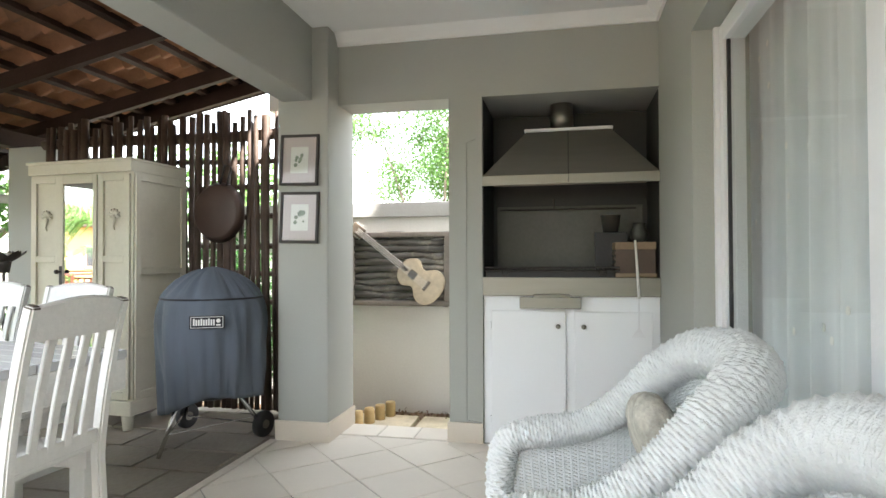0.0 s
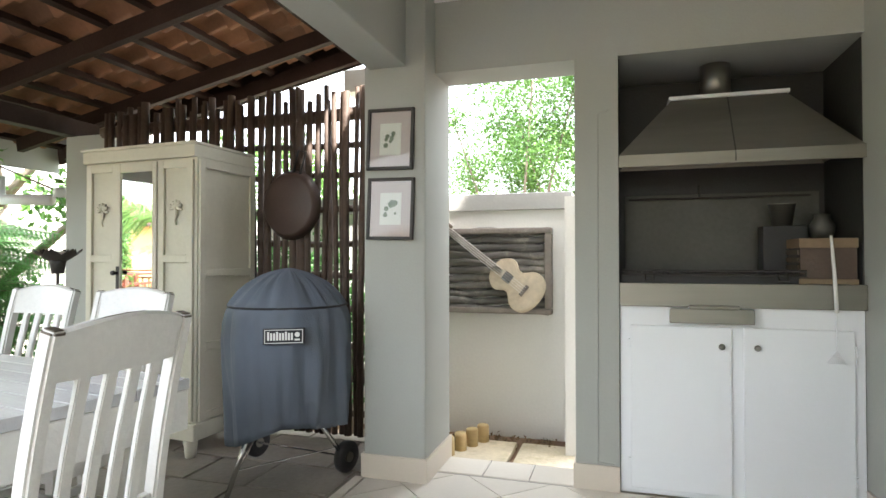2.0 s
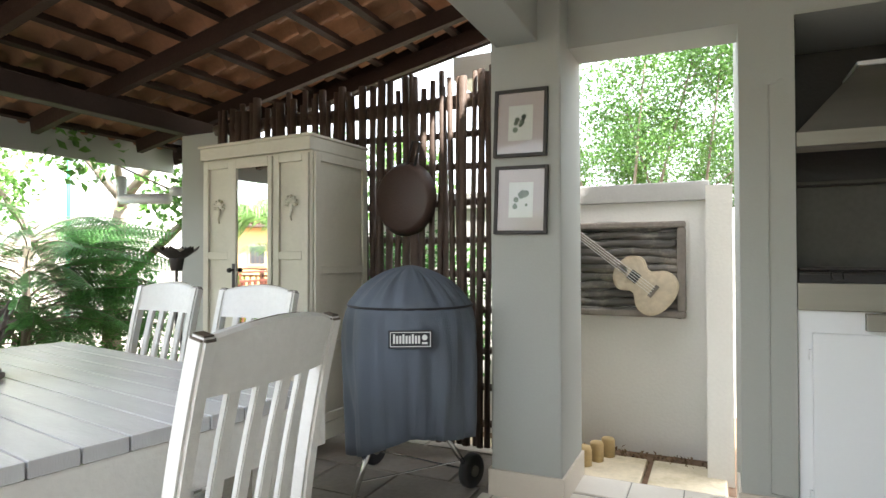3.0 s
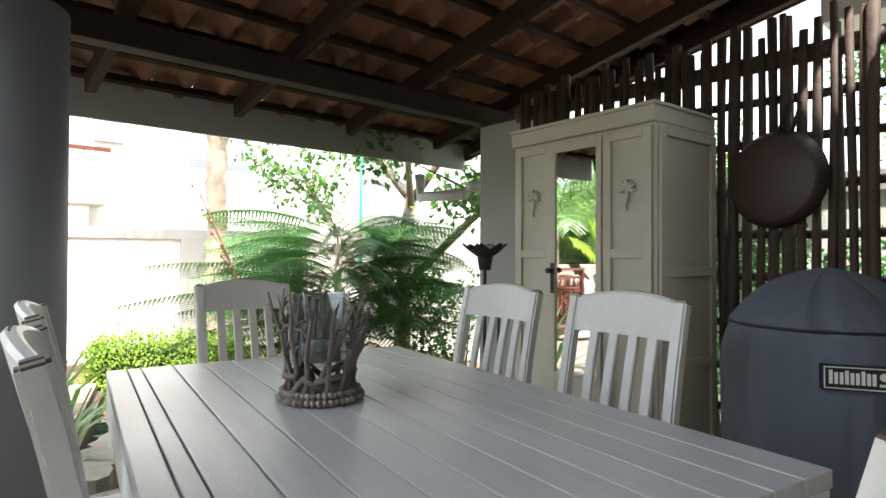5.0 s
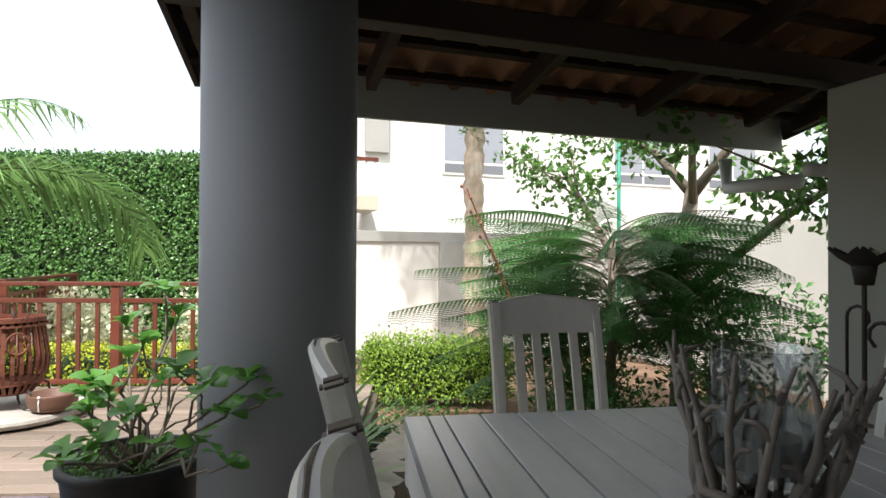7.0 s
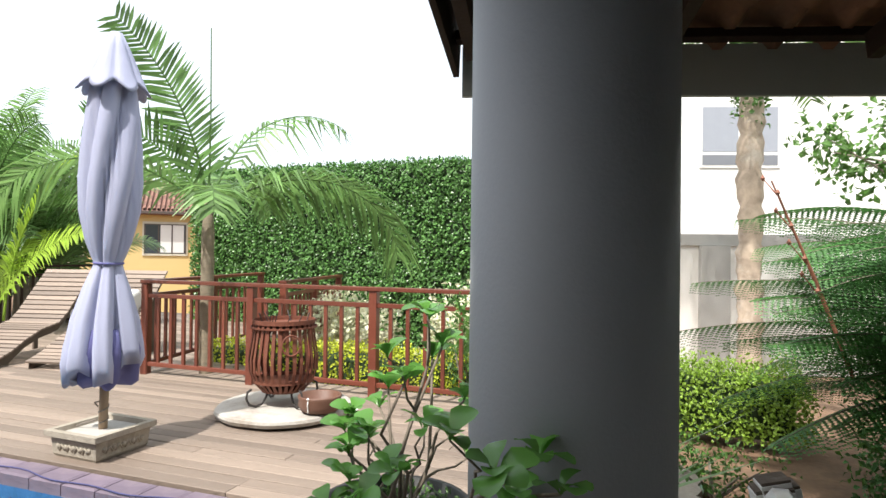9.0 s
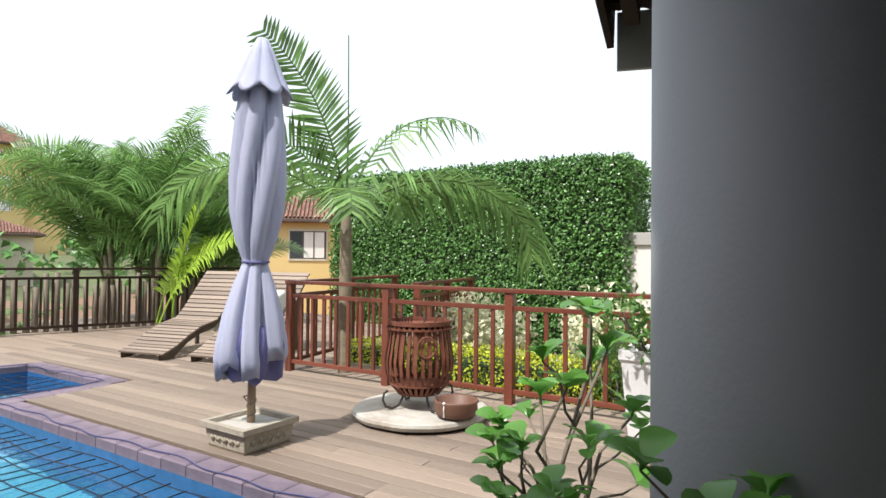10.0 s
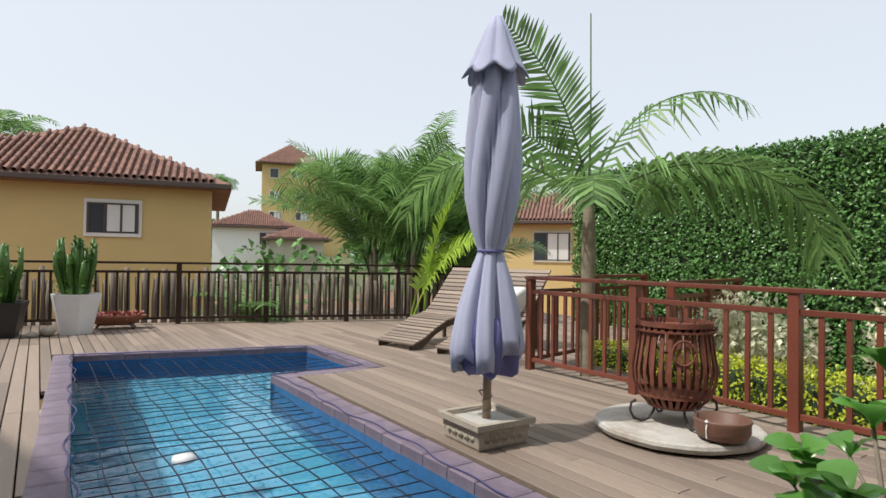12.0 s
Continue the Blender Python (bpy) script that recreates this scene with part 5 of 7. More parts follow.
GP = thing("green_post", "thin green steel post with net wires at the boundary", "post", pose(-11.0, 7.1, -0.45))
bm = bmesh.new()
tube(bm, [(0, 0, 0), (0, 0, 4.3)], 0.035, 10)
M_GREENPOST = mat("green_painted_steel", (0.02, 0.27, 0.17), 0.5, 0.1)
part("pole", bm, M_GREENPOST, GP, smooth=True)
for z in (1.9, 2.35, 2.8, 3.25, 3.7):
    bm = bmesh.new()
    tube(bm, [(0, 0, z), (0.6, 0.8, z - 0.02), (1.2, 1.7, z)], 0.004, 5)
    part("wire", bm, M_IRON, GP)

# palm with a shaggy trunk
TP = thing("shaggy_palm", "old palm with peeling pale trunk and ivy", "tree", pose(-10.15, 4.05, -0.45))
bm = bmesh.new()
prof = [(0.25, 0)]
for k in range(1, 40):
    prof.append(((0.125 if k % 2 else 0.148) * (1 + 0.08 * math.sin(k * 1.7)), k * 0.11))
lathe(bm, prof, 14, None, lambda a, z: 1 + 0.10 * math.sin(3 * a + z * 5) + 0.06 * math.sin(7 * a - z * 9))
part("trunk", bm, mat("pale_peeling_bark", (0.44, 0.35, 0.27), 0.85, 0.5, 5, 0.9, 14, stain=0.8, stain_color=(0.62, 0.56, 0.49)), TP, smooth=True)
rnd = random.Random(31)
vs, fs = leaf_cloud(700, lambda: ((lambda a, z: (Vector((0.17 * math.cos(a), 0.17 * math.sin(a), z)), Vector((math.cos(a), math.sin(a), 0.1))))(rnd.uniform(0, 6.3), rnd.triangular(3.2, 4.6, 4.2))), 0.08, rnd)
raw("ivy", vs, fs, M_LEAF, TP, "climbing ivy")
vs, fs, rv = [], [], []
for k in range(14):
    frond(vs, fs, rv, (0, 0, 4.4), k * 0.449, rnd.uniform(0.3, 1.1), 1.9, 1.8, 34, 0.35, 0.03, rnd)
raw("fronds", vs, fs, M_PALM, TP)
part("leaf_ribs", rachis_bm(rv), M_PALM, TP)

# ---- tree fern ----
TF = thing("tree_fern", "spreading feathery tree fern in the garden bed", "fern", pose(-6.75, 3.95, -0.4))
rnd = random.Random(21)
bm = bmesh.new()
tube(bm, [(0, 0, 0), (0.02, 0.03, 0.5), (0.0, 0.05, 1.75)], [0.05, 0.042, 0.03], 10)
part("trunk", bm, M_BARK, TF, smooth=True)


def fern_frond(vs, fs, rvs, base, yaw, rise, length, droop):
    """A flat, twice-feathered leaf: thin side ribs set with tiny leaflets."""
    n = 16
    roll = rnd.uniform(-0.7, 0.7)
    pts, p, a = [], Vector(base), rise
    for i in range(n + 1):
        pts.append(p.copy())
        p = p + Vector((math.cos(yaw) * math.cos(a), math.sin(yaw) * math.cos(a), math.sin(a))) * (length / n)
        a -= droop / n
        yaw += rnd.gauss(0, 0.012)
    rvs.append((pts, [0.008 * (1 - 0.8 * i / n) for i in range(n + 1)]))
    pairs = int(length / 0.047)
    for k in range(pairs):
        f = 0.20 + 0.80 * (k + 0.5) / pairs
        i = min(int(f * n), n - 1)
        q = pts[i].lerp(pts[i + 1], f * n - i)
        d = (pts[i + 1] - pts[i]).normalized()
        side = (Matrix.Rotation(roll, 3, d) @ d.cross(Vector((0, 0, 1)))).normalized()
        up = side.cross(d)
        pl = (0.19 * math.sin(math.pi * (0.16 + 0.80 * f)) ** 0.6 + 0.02) * rnd.uniform(0.85, 1.1)
        for sd in (-1, 1):
            pd = (side * sd + d * 0.35 - up * 0.28).normalized()
            m = max(4, int(pl / 0.0135))
            cr = pd.cross(up).normalized()
            for j in range(m):
                g = (j + 0.5) / m
                o = q + pd * pl * g - Vector((0, 0, pl * 0.5 * g * g))
                wl = 0.026 * (1 - 0.45 * g * g)
                for e in (-1, 1):
                    b = len(vs)
                    tip = o + cr * e * wl + pd * 0.006
                    vs.extend([tuple(o), tuple(o + cr * e * wl * 0.6 + pd * 0.0115), tuple(tip), tuple(o + cr * e * wl * 0.6 - pd * 0.0068)])
                    fs.append((b, b + 1, b + 2, b + 3))


vs, fs, rv = [], [], []
for k in range(112):
    yaw = k * 2.4 + rnd.uniform(-0.25, 0.25)
    hz = 0.75 + 1.1 * (k / 112)
    fern_frond(vs, fs, rv, (0.1 * math.cos(yaw), 0.05 + 0.1 * math.sin(yaw), hz), yaw, rnd.uniform(0.15, 0.5), rnd.uniform(0.95, 1.5), rnd.uniform(0.45, 0.8))
for yaw, rise, ln, hz in ((-1.62, 0.22, 2.0, 1.12), (-1.45, 0.12, 1.85, 0.98), (-1.85, 0.30, 1.75, 1.30), (-1.25, 0.05, 1.7, 0.9), (1.2, 0.3, 1.5, 1.75), (1.7, 0.35, 1.5, 1.7), (0.6, 0.25, 1.3, 1.75)):
    fern_frond(vs, fs, rv, (0, 0.05, hz), yaw, rise, ln, 0.45)
ob = raw("fronds", vs, fs, M_FERN, TF)
part("leaf_ribs", rachis_bm(rv), M_BARK, TF)
# dry flower stalk
bm = bmesh.new()
tube(bm, [(0.1, -0.85, 0.9), (0.18, -1.12, 1.5), (0.25, -1.42, 2.1)], [0.013, 0.010, 0.005], 6)
for k in range(8):
    f = 0.35 + k * 0.08
    p = Vector((0.1 + 0.15 * f, -0.85 - 0.56 * f, 0.9 + 1.2 * f))
    e = p + Vector((0.05 * (-1) ** k, -0.08, 0.13))
    tube(bm, [p, e], [0.005, 0.003], 5)
    lathe(bm, [(0.0, -0.02), (0.014, 0), (0.0, 0.025)], 6, Matrix.Translation(e))
part("dry_stalk", bm, M_TERRA, TF, "dry brown flower stalk")


def tree(name, label, loc, trunk, limbs, count, size, material, seed, spread=0.4):
    rnd = random.Random(seed)
    t = thing(name, label, "tree", Matrix.Translation(loc))
    bm = bmesh.new()
    tube(bm, trunk[0], trunk[1], 10)
    part("trunk", bm, M_BARK, t, smooth=True)
    tips = []
    for pts, rad in limbs:
        bm = bmesh.new()
        tube(bm, pts, rad, 8)
        part("limb", bm, M_BARK, t, smooth=True)
        e, f = Vector(pts[-1]), Vector(pts[-2])
        tips += [e, e.lerp(f, 0.5)]
        bm = bmesh.new()
        for k in range(5):
            q = e + Vector((rnd.gauss(0, 1), rnd.gauss(0, 1), rnd.gauss(0.3, 0.6))) * spread
            tube(bm, [e.lerp(f, rnd.uniform(0, 0.5)), q], [rad[-1] * 0.6, 0.004], 5)
            tips.append(q)
        part("twig_cluster", bm, M_BARK, t)["kind"] = "stuff"

    def one():
        c = rnd.choice(tips)
        n = Vector((rnd.gauss(0, 1), rnd.gauss(0, 1), rnd.gauss(0, 1))).normalized()
        return c + n * spread * rnd.uniform(0.1, 0.8), n
    vs, fs = leaf_cloud(count, one, size, rnd)
    ob = raw("crown", vs, fs, material, t)
    ob["kind"] = "stuff"
    return t


tree("garden_tree", "grey barked garden tree with crooked limbs", (-7.45, 5.35, -0.45),
     ([(0, 0, 0), (0.02, 0.0, 0.9), (0.0, 0.05, 1.7), (0.06, 0.1, 2.4)], [0.12, 0.10, 0.09, 0.07]),
     [([(0.0, 0.0, 0.75), (-0.45, -0.25, 1.25), (-0.75, -0.5, 1.9), (-1.0, -0.8, 2.6)], [0.07, 0.06, 0.045, 0.03]),
      ([(0.0, 0.0, 1.2), (0.7, -0.2, 1.5), (1.5, -0.3, 1.95), (2.2, -0.5, 2.2)], [0.06, 0.05, 0.04, 0.025]),
      ([(0.06, 0.1, 2.3), (0.4, 0.3, 2.8), (0.9, 0.6, 3.3)], [0.06, 0.045, 0.03]),
      ([(0.06, 0.1, 2.3), (-0.3, -0.1, 2.8), (-0.9, -0.3, 3.2)], [0.06, 0.04, 0.025]),
      ([(0.06, 0.1, 2.2), (0.5, -0.3, 2.7), (1.0, -0.8, 2.9)], [0.05, 0.035, 0.02])], 3300, 0.10, M_LEAF, 41, 0.42)
for k, (x, y) in enumerate(((-2.0, 8.7), (-1.2, 9.2), (0.3, 9.4))):
    tree("bushy_tree", "bright leafy tree behind the back wall", (x, y, -0.5),
         ([(0, 0, 0), (0.05, 0, 1.2), (0, 0.05, 2.2)], [0.06, 0.05, 0.03]),
         [([(0, 0, 1.2), (0.5 * math.cos(a), 0.5 * math.sin(a), 1.9 + 0.12 * j), (1.0 * math.cos(a), 1.0 * math.sin(a), 2.5 + 0.35 * j)], [0.03, 0.02, 0.01]) for j, a in enumerate((0.3, 1.5, 2.7, 3.9, 5.1, 5.9))], 26000, 0.048, M_LEAF, 60 + k, 0.66)
# spiky plant by the column
SP = thing("spiky_plant", "green strap-leaved plant beside the column", "plant", pose(-5.75, 1.35, -0.4))
vs, fs = [], []
rnd = random.Random(17)
for k in range(26):
    a = k * 2.4
    r = rnd.uniform(0.5, 0.85)
    h = rnd.uniform(0.45, 1.05)
    strip(vs, fs, [Vector((0, 0, 0.05)), Vector((r * 0.45 * math.cos(a), r * 0.45 * math.sin(a), h * 0.75)), Vector((r * math.cos(a), r * math.sin(a), h))], [0.035, 0.045, 0.004], Vector((-math.sin(a), math.cos(a), 0.1)).cross(Vector((0, 0, 1))))
raw("leaves", vs, fs, M_PALM, SP)

# ---- palms by the pool ----
PC = thing("palm_clump", "dense clump of feathery palms behind the fence", "palm", pose(-12.6, -7.8, -0.8))
rnd = random.Random(51)
stems = [(rnd.uniform(-1.1, 1.1), rnd.uniform(-0.9, 0.9), rnd.uniform(0.9, 2.9)) for _ in range(16)]
vs, fs, rv = [], [], []
bm = bmesh.new()
for x, y, h in stems:
    tube(bm, [(x * 0.8, y * 0.8, 0), (x * 0.9, y * 0.9, h * 0.5), (x, y, h)], [0.06, 0.05, 0.045], 8)
    for k in range(7):
        frond(vs, fs, rv, (x, y, h * rnd.uniform(0.75, 1.0)), rnd.uniform(0, 6.28), rnd.uniform(0.85, 1.5), rnd.uniform(2.0, 2.8), rnd.uniform(0.9, 1.8), 44, 0.5, 0.030, rnd, rnd.uniform(0.2, 0.9), 0.15, 0.018, rnd.uniform(-1.0, 1.0))
part("stem_cluster", bm, M_PALMTRUNK, PC, smooth=True)["kind"] = "stuff"
raw("fronds", vs, fs, M_PALM, PC)
part("leaf_ribs", rachis_bm(rv, 4), M_PALM, PC)
vs, fs, rv = [], [], []
frond(vs, fs, rv, (1.5, 1.7, 1.0), 2.1, 1.5, 2.7, 0.75, 60, 0.42, 0.045, rnd, 0.3, 0.25, 0.018)
frond(vs, fs, rv, (1.5, 1.4, 0.9), 2.9, 1.35, 1.8, 1.0, 36, 0.36, 0.034, rnd, 0.4, 0.25, 0.018)
frond(vs, fs, rv, (1.6, 1.5, 0.8), 1.6, 1.2, 2.2, 1.1, 44, 0.40, 0.034, rnd, 0.4, 0.25, 0.018, 0.8)
raw("young_fronds", vs, fs, M_PALMBRIGHT, PC, "bright young fronds")
part("young_ribs", rachis_bm(rv, 4), M_PALMBRIGHT, PC)

SPALM = thing("young_palm", "slender palm with long arching fronds beside the railing", "palm", pose(-8.80, -1.97, -0.4))
bm = bmesh.new()
lathe(bm, [(0.09, 0)] + [(0.072 - 0.008 * (k / 20) + (0.005 if k % 3 == 0 else 0), k * 0.085) for k in range(1, 22)] + [(0.055, 1.95), (0.03, 2.25)], 14)
part("trunk", bm, M_PALMTRUNK, SPALM, smooth=True)
vs, fs, rv = [], [], []
rnd = random.Random(77)
for yaw, rise, ln, dr, roll, pairs, hang, size in ((-0.8, 1.42, 2.05, 0.85, 1.25, 40, 0.1, 0.33), (2.25, 1.32, 2.15, 2.0, 0.3, 24, 1.3, 0.40), (1.9, 0.62, 2.5, 2.35, -0.4, 58, 1.1, 0.52),
                                                   (-0.95, 0.75, 2.2, 2.3, 0.4, 40, 1.0, 0.45), (-1.2, 1.1, 1.5, 1.2, 1.0, 30, 0.4, 0.38), (0.5, 0.8, 1.0, 2.4, 0, 26, 0.8, 0.35), (-2.6, 0.9, 1.5, 2.0, 0, 30, 0.8, 0.4), (2.9, 0.9, 1.4, 2.4, 0, 28, 0.8, 0.4)):
    frond(vs, fs, rv, (0, 0, 2.05), yaw, rise, ln, dr, pairs, size, 0.036, rnd, hang, 0.16, 0.016, roll)
raw("fronds", vs, fs, M_PALM, SPALM)
part("leaf_ribs", rachis_bm(rv, 6), M_PALM, SPALM)
bm = bmesh.new()
tube(bm, [(0, 0, 2.0), (0.02, 0.02, 3.0), (0.0, 0.0, 3.95)], [0.016, 0.008, 0.006], 6)
part("spear_leaf", bm, M_PALM, SPALM, "unopened spear leaf")
FP = thing("fan_palm", "low palm growing behind the deck fence", "palm", pose(-9.6, -9.2, -0.9))
vs, fs, rv = [], [], []
for k in range(20):
    frond(vs, fs, rv, (rnd.uniform(-0.7, 0.7), rnd.uniform(-0.4, 0.4), 0.35), k * 0.42, rnd.uniform(0.5, 1.25), 1.9, 1.5, 34, 0.40, 0.034, rnd, 0.5)
raw("fronds", vs, fs, M_PALM, FP)
part("leaf_ribs", rachis_bm(rv, 4), M_PALM, FP)


# ---- things on the deck ----
U = thing("patio_umbrella", "closed lilac grey canvas umbrella tied at the waist", "umbrella", pose(-6.46, -1.52, 0.0, -2.2, 0.8, -16) @ Matrix.Diagonal((0.88, 0.88, 0.957, 1)))


def drape(a, z):
    u = a + 0.35 * math.sin(1.7 * z) + 0.25 * math.sin(a + 1.1 * z)
    fold = abs(math.sin(3.5 * u)) ** 0.45 * 0.72 - 0.5
    k = 0.35 + 0.65 * min(1.0, abs(z - 1.22) * 3.2)
    slim = 0.86 if z > 1.3 else 0.93
    return slim * (1 + k * (fold + 0.035 * math.sin(17 * u + 2 * z)) + 0.06 * math.sin(2 * a + z * 2.3))


bm = bmesh.new()
prof = [(0.222, 0.53), (0.235, 0.58), (0.222, 0.68), (0.190, 0.85), (0.14, 1.05), (0.095, 1.18), (0.085, 1.215), (0.10, 1.25), (0.145, 1.36), (0.175, 1.55), (0.185, 1.75), (0.182, 1.95), (0.17, 2.15), (0.15, 2.33), (0.12, 2.45), (0.02, 2.62)]
lathe(bm, prof, 144, None, drape)
for v in bm.verts:
    if v.co.z < 0.56:
        a = math.atan2(v.co.y, v.co.x)
        v.co.z += 0.06 * math.sin(a - 1.2) + 0.05 * math.sin(4 * a + 1) + 0.03 * math.sin(9 * a)
CAN = part("canopy", bm, M_UMB, U, smooth=True)
bm = bmesh.new()
lathe(bm, [(0.15, 0.45), (0.185, 0.48), (0.19, 0.66), (0.15, 0.8)], 48, None, lambda a, z: 1 + 0.18 * math.sin(6 * a + 1))
for v in bm.verts:
    if v.co.z < 0.5:
        v.co.z += 0.035 * math.sin(5 * math.atan2(v.co.y, v.co.x))
part("underside", bm, M_UMBIN, CAN, "violet underside of the canvas", True)
bm = bmesh.new()
lathe(bm, [(0.19, 2.335), (0.213, 2.325), (0.192, 2.36), (0.150, 2.45), (0.085, 2.60), (0.035, 2.70), (0.0, 2.71)], 72, None, lambda a, z: 1 + (0.17 if z < 2.4 else 0.10) * (2 * abs(math.sin(3.5 * a + 0.25)) ** 0.6 - 1.2))
for v in bm.verts:
    if v.co.z < 2.36:
        v.co.z += 0.03 * math.sin(7 * math.atan2(v.co.y, v.co.x) + 2)
part("vent_cap", bm, M_UMB, CAN, "flared vent cap of the canvas", True)
bm = bmesh.new()
tube(bm, [(0.092 * math.cos(k * 0.4), 0.092 * math.sin(k * 0.4), 1.215) for k in range(17)], 0.008, 6)
part("tie", bm, M_UMBIN, CAN, "tie cord")
bm = bmesh.new()
tube(bm, [(0, 0, 0.05), (0, 0, 0.6)], 0.03, 14)
part("pole", bm, mat("pale_wood_pole", (0.33, 0.24, 0.16), 0.6, 0.2, 6, 0.3, 40, stretch=(1, 1, 0.2)), U, "wooden pole", True)
bm = bmesh.new()
tube(bm, [(0.034 * math.cos(k), 0.034 * math.sin(k), 0.18 + 0.012 * k) for k in range(12)] + [(0.09, 0.02, 0.33), (0.07, 0.03, 0.3)], 0.005, 5)
tube(bm, [(0.03, -0.03, 0.2), (0.05, -0.12, 0.17), (0.06, -0.22, 0.13), (0.02, -0.25, 0.05)], 0.005, 5)
part("cord", bm, M_TWIG, U, "frayed cord round the pole")

PL = thing("stone_planter", "square weathered cast stone planter holding the umbrella", "planter", pose(-6.44, -1.51, 0.0, 0, 0, -18) @ Matrix.Diagonal((0.92, 0.92, 0.95, 1)))
bm = bmesh.new()
s0, s1 = 0.185, 0.235
for (a0, z0), (a1, z1) in (((s0, 0.0), (s0 + 0.012, 0.02)), ((s0 + 0.012, 0.02), (s1 - 0.03, 0.12)), ((s1 - 0.03, 0.12), (s1, 0.135)), ((s1, 0.135), (s1, 0.17)), ((s1, 0.17), (s1 - 0.04, 0.17)), ((s1 - 0.04, 0.17), (s1 - 0.05, 0.135))):
    lo = [bm.verts.new((x * a0, y * a0, z0)) for x, y in ((-1, -1), (1, -1), (1, 1), (-1, 1))]
    hi = [bm.verts.new((x * a1, y * a1, z1)) for x, y in ((-1, -1), (1, -1), (1, 1), (-1, 1))]
    for k in range(4):
        bm.faces.new((lo[k], lo[(k + 1) % 4], hi[(k + 1) % 4], hi[k]))
bmesh.ops.remove_doubles(bm, verts=bm.verts, dist=1e-4)
part("trough", bm, M_STONE, PL)
part("fill", one_box(-0.19, -0.19, 0.01, 0.19, 0.19, 0.14), M_CONC, PL, "cement fill")
bm = bmesh.new()
for side in range(4):
    mm = Matrix.Rotation(radians(90 * side), 4, "Z")
    for k in range(5):
        lathe(bm, [(0.0, 0.018), (0.012, 0.012), (0.024, 0.0)], 8, mm @ Matrix.Translation((-0.14 + 0.07 * k, -0.196, 0.072)) @ Matrix.Rotation(radians(90), 4, "X"))
    for k in range(4):
        tube(bm, [mm @ Vector((-0.13 + 0.07 * k, -0.199, 0.045)), mm @ Vector((-0.105 + 0.07 * k, -0.206, 0.085)), mm @ Vector((-0.08 + 0.07 * k, -0.199, 0.05))], 0.007, 5)
part("relief", bm, M_STONE, PL, "moulded garland relief", True)["kind"] = "stuff"

SL = thing("round_slab", "round pale concrete slab lying on the deck", "slab", pose(-7.40, -0.67, 0.0) @ Matrix.Diagonal((0.93, 0.93, 1, 1)))
bm = bmesh.new()
lathe(bm, [(0.50, 0.02), (0.54, 0.024), (0.555, 0.05), (0.548, 0.07), (0.53, 0.078), (0, 0.08)], 64, None, lambda a, z: 1 + 0.008 * math.sin(5 * a) + 0.006 * math.sin(11 * a + 1))
part("disc", bm, M_SLAB, SL)
# added dark disc, inset below the slab, standing for the shadow gap
bm = bmesh.new()
lathe(bm, [(0.47, 0.0), (0.47, 0.03)], 48)
part("base_ring", bm, M_IRON, SL, "dark ring added under the slab for its shadow")

FB = thing("fire_basket", "rusted iron strap fire basket on curled feet", "fire basket", pose(-7.37, -0.68, 0.08) @ Matrix.Diagonal((0.95, 0.95, 1.06, 1)))
straps = 30
bprof = [(0.16, 0.10), (0.225, 0.16), (0.265, 0.25), (0.272, 0.33), (0.255, 0.43), (0.235, 0.55), (0.232, 0.60)]
t = bmesh.new()
v0 = []
for r, z in bprof:
    v0.append([t.verts.new((r, -0.013, z)), t.verts.new((r, 0.013, z)), t.verts.new((r + 0.004, 0.013, z)), t.verts.new((r + 0.004, -0.013, z))])
for a, b in zip(v0, v0[1:]):
    for k in range(4):
        t.faces.new((a[k], a[(k + 1) % 4], b[(k + 1) % 4], b[k]))
bmesh.ops.recalc_face_normals(t, faces=t.faces)
me = bpy.data.meshes.new("strap")
t.to_mesh(me)
t.free()
me.materials.append(M_RUST)
for k in range(straps):
    piece("strap", me, FB, Matrix.Rotation(2 * math.pi * k / straps, 4, "Z"))
for r, z, h in ((0.238, 0.585, 0.03), (0.255, 0.555, 0.012), (0.232, 0.17, 0.02), (0.165, 0.10, 0.015)):
    bm = bmesh.new()
    lathe(bm, [(r, z), (r + 0.008, z), (r + 0.008, z + h), (r, z + h), (r, z)], 40)
    part("hoop", bm, M_RUST, FB)
bm = bmesh.new()
lathe(bm, [(0.0, 0.112), (0.17, 0.112)], 24)
part("floor_plate", bm, M_RUST, FB)
for k in range(4):
    a = radians(45 + 90 * k)
    bm = bmesh.new()
    pts = [(0.13, 0.13), (0.145, 0.07), (0.18, 0.025), (0.23, 0.010), (0.285, 0.028), (0.31, 0.075), (0.30, 0.12), (0.27, 0.135)]
    tube(bm, [(r * math.cos(a), r * math.sin(a), z) for r, z in pts], 0.009, 7)
    part("foot", bm, M_IRON, FB, "curled iron foot", True)
bm = bmesh.new()
tube(bm, [(0.27, 0.07 * math.cos(q), 0.45 + 0.07 * math.sin(q)) for q in (2 * math.pi * i / 20 for i in range(21))], 0.007, 6)
part("ring_handle", bm, M_RUST, FB, "round ring handle", True, Matrix.Rotation(radians(30), 4, "Z"))
part("ring_handle", tube(bmesh.new(), [(0.27, 0.07 * math.cos(q), 0.45 + 0.07 * math.sin(q)) for q in (2 * math.pi * i / 20 for i in range(21))], 0.007, 6), M_RUST, FB, "round ring handle", True, Matrix.Rotation(radians(210), 4, "Z"))
bm = bmesh.new()
rnd = random.Random(5)
for k in range(14):
    a = rnd.uniform(0, 6.28)
    tube(bm, [(0.15 * math.cos(a), 0.15 * math.sin(a), 0.5), (0.2 * math.cos(a + 0.4), 0.2 * math.sin(a + 0.4), 0.66)], 0.004, 5)
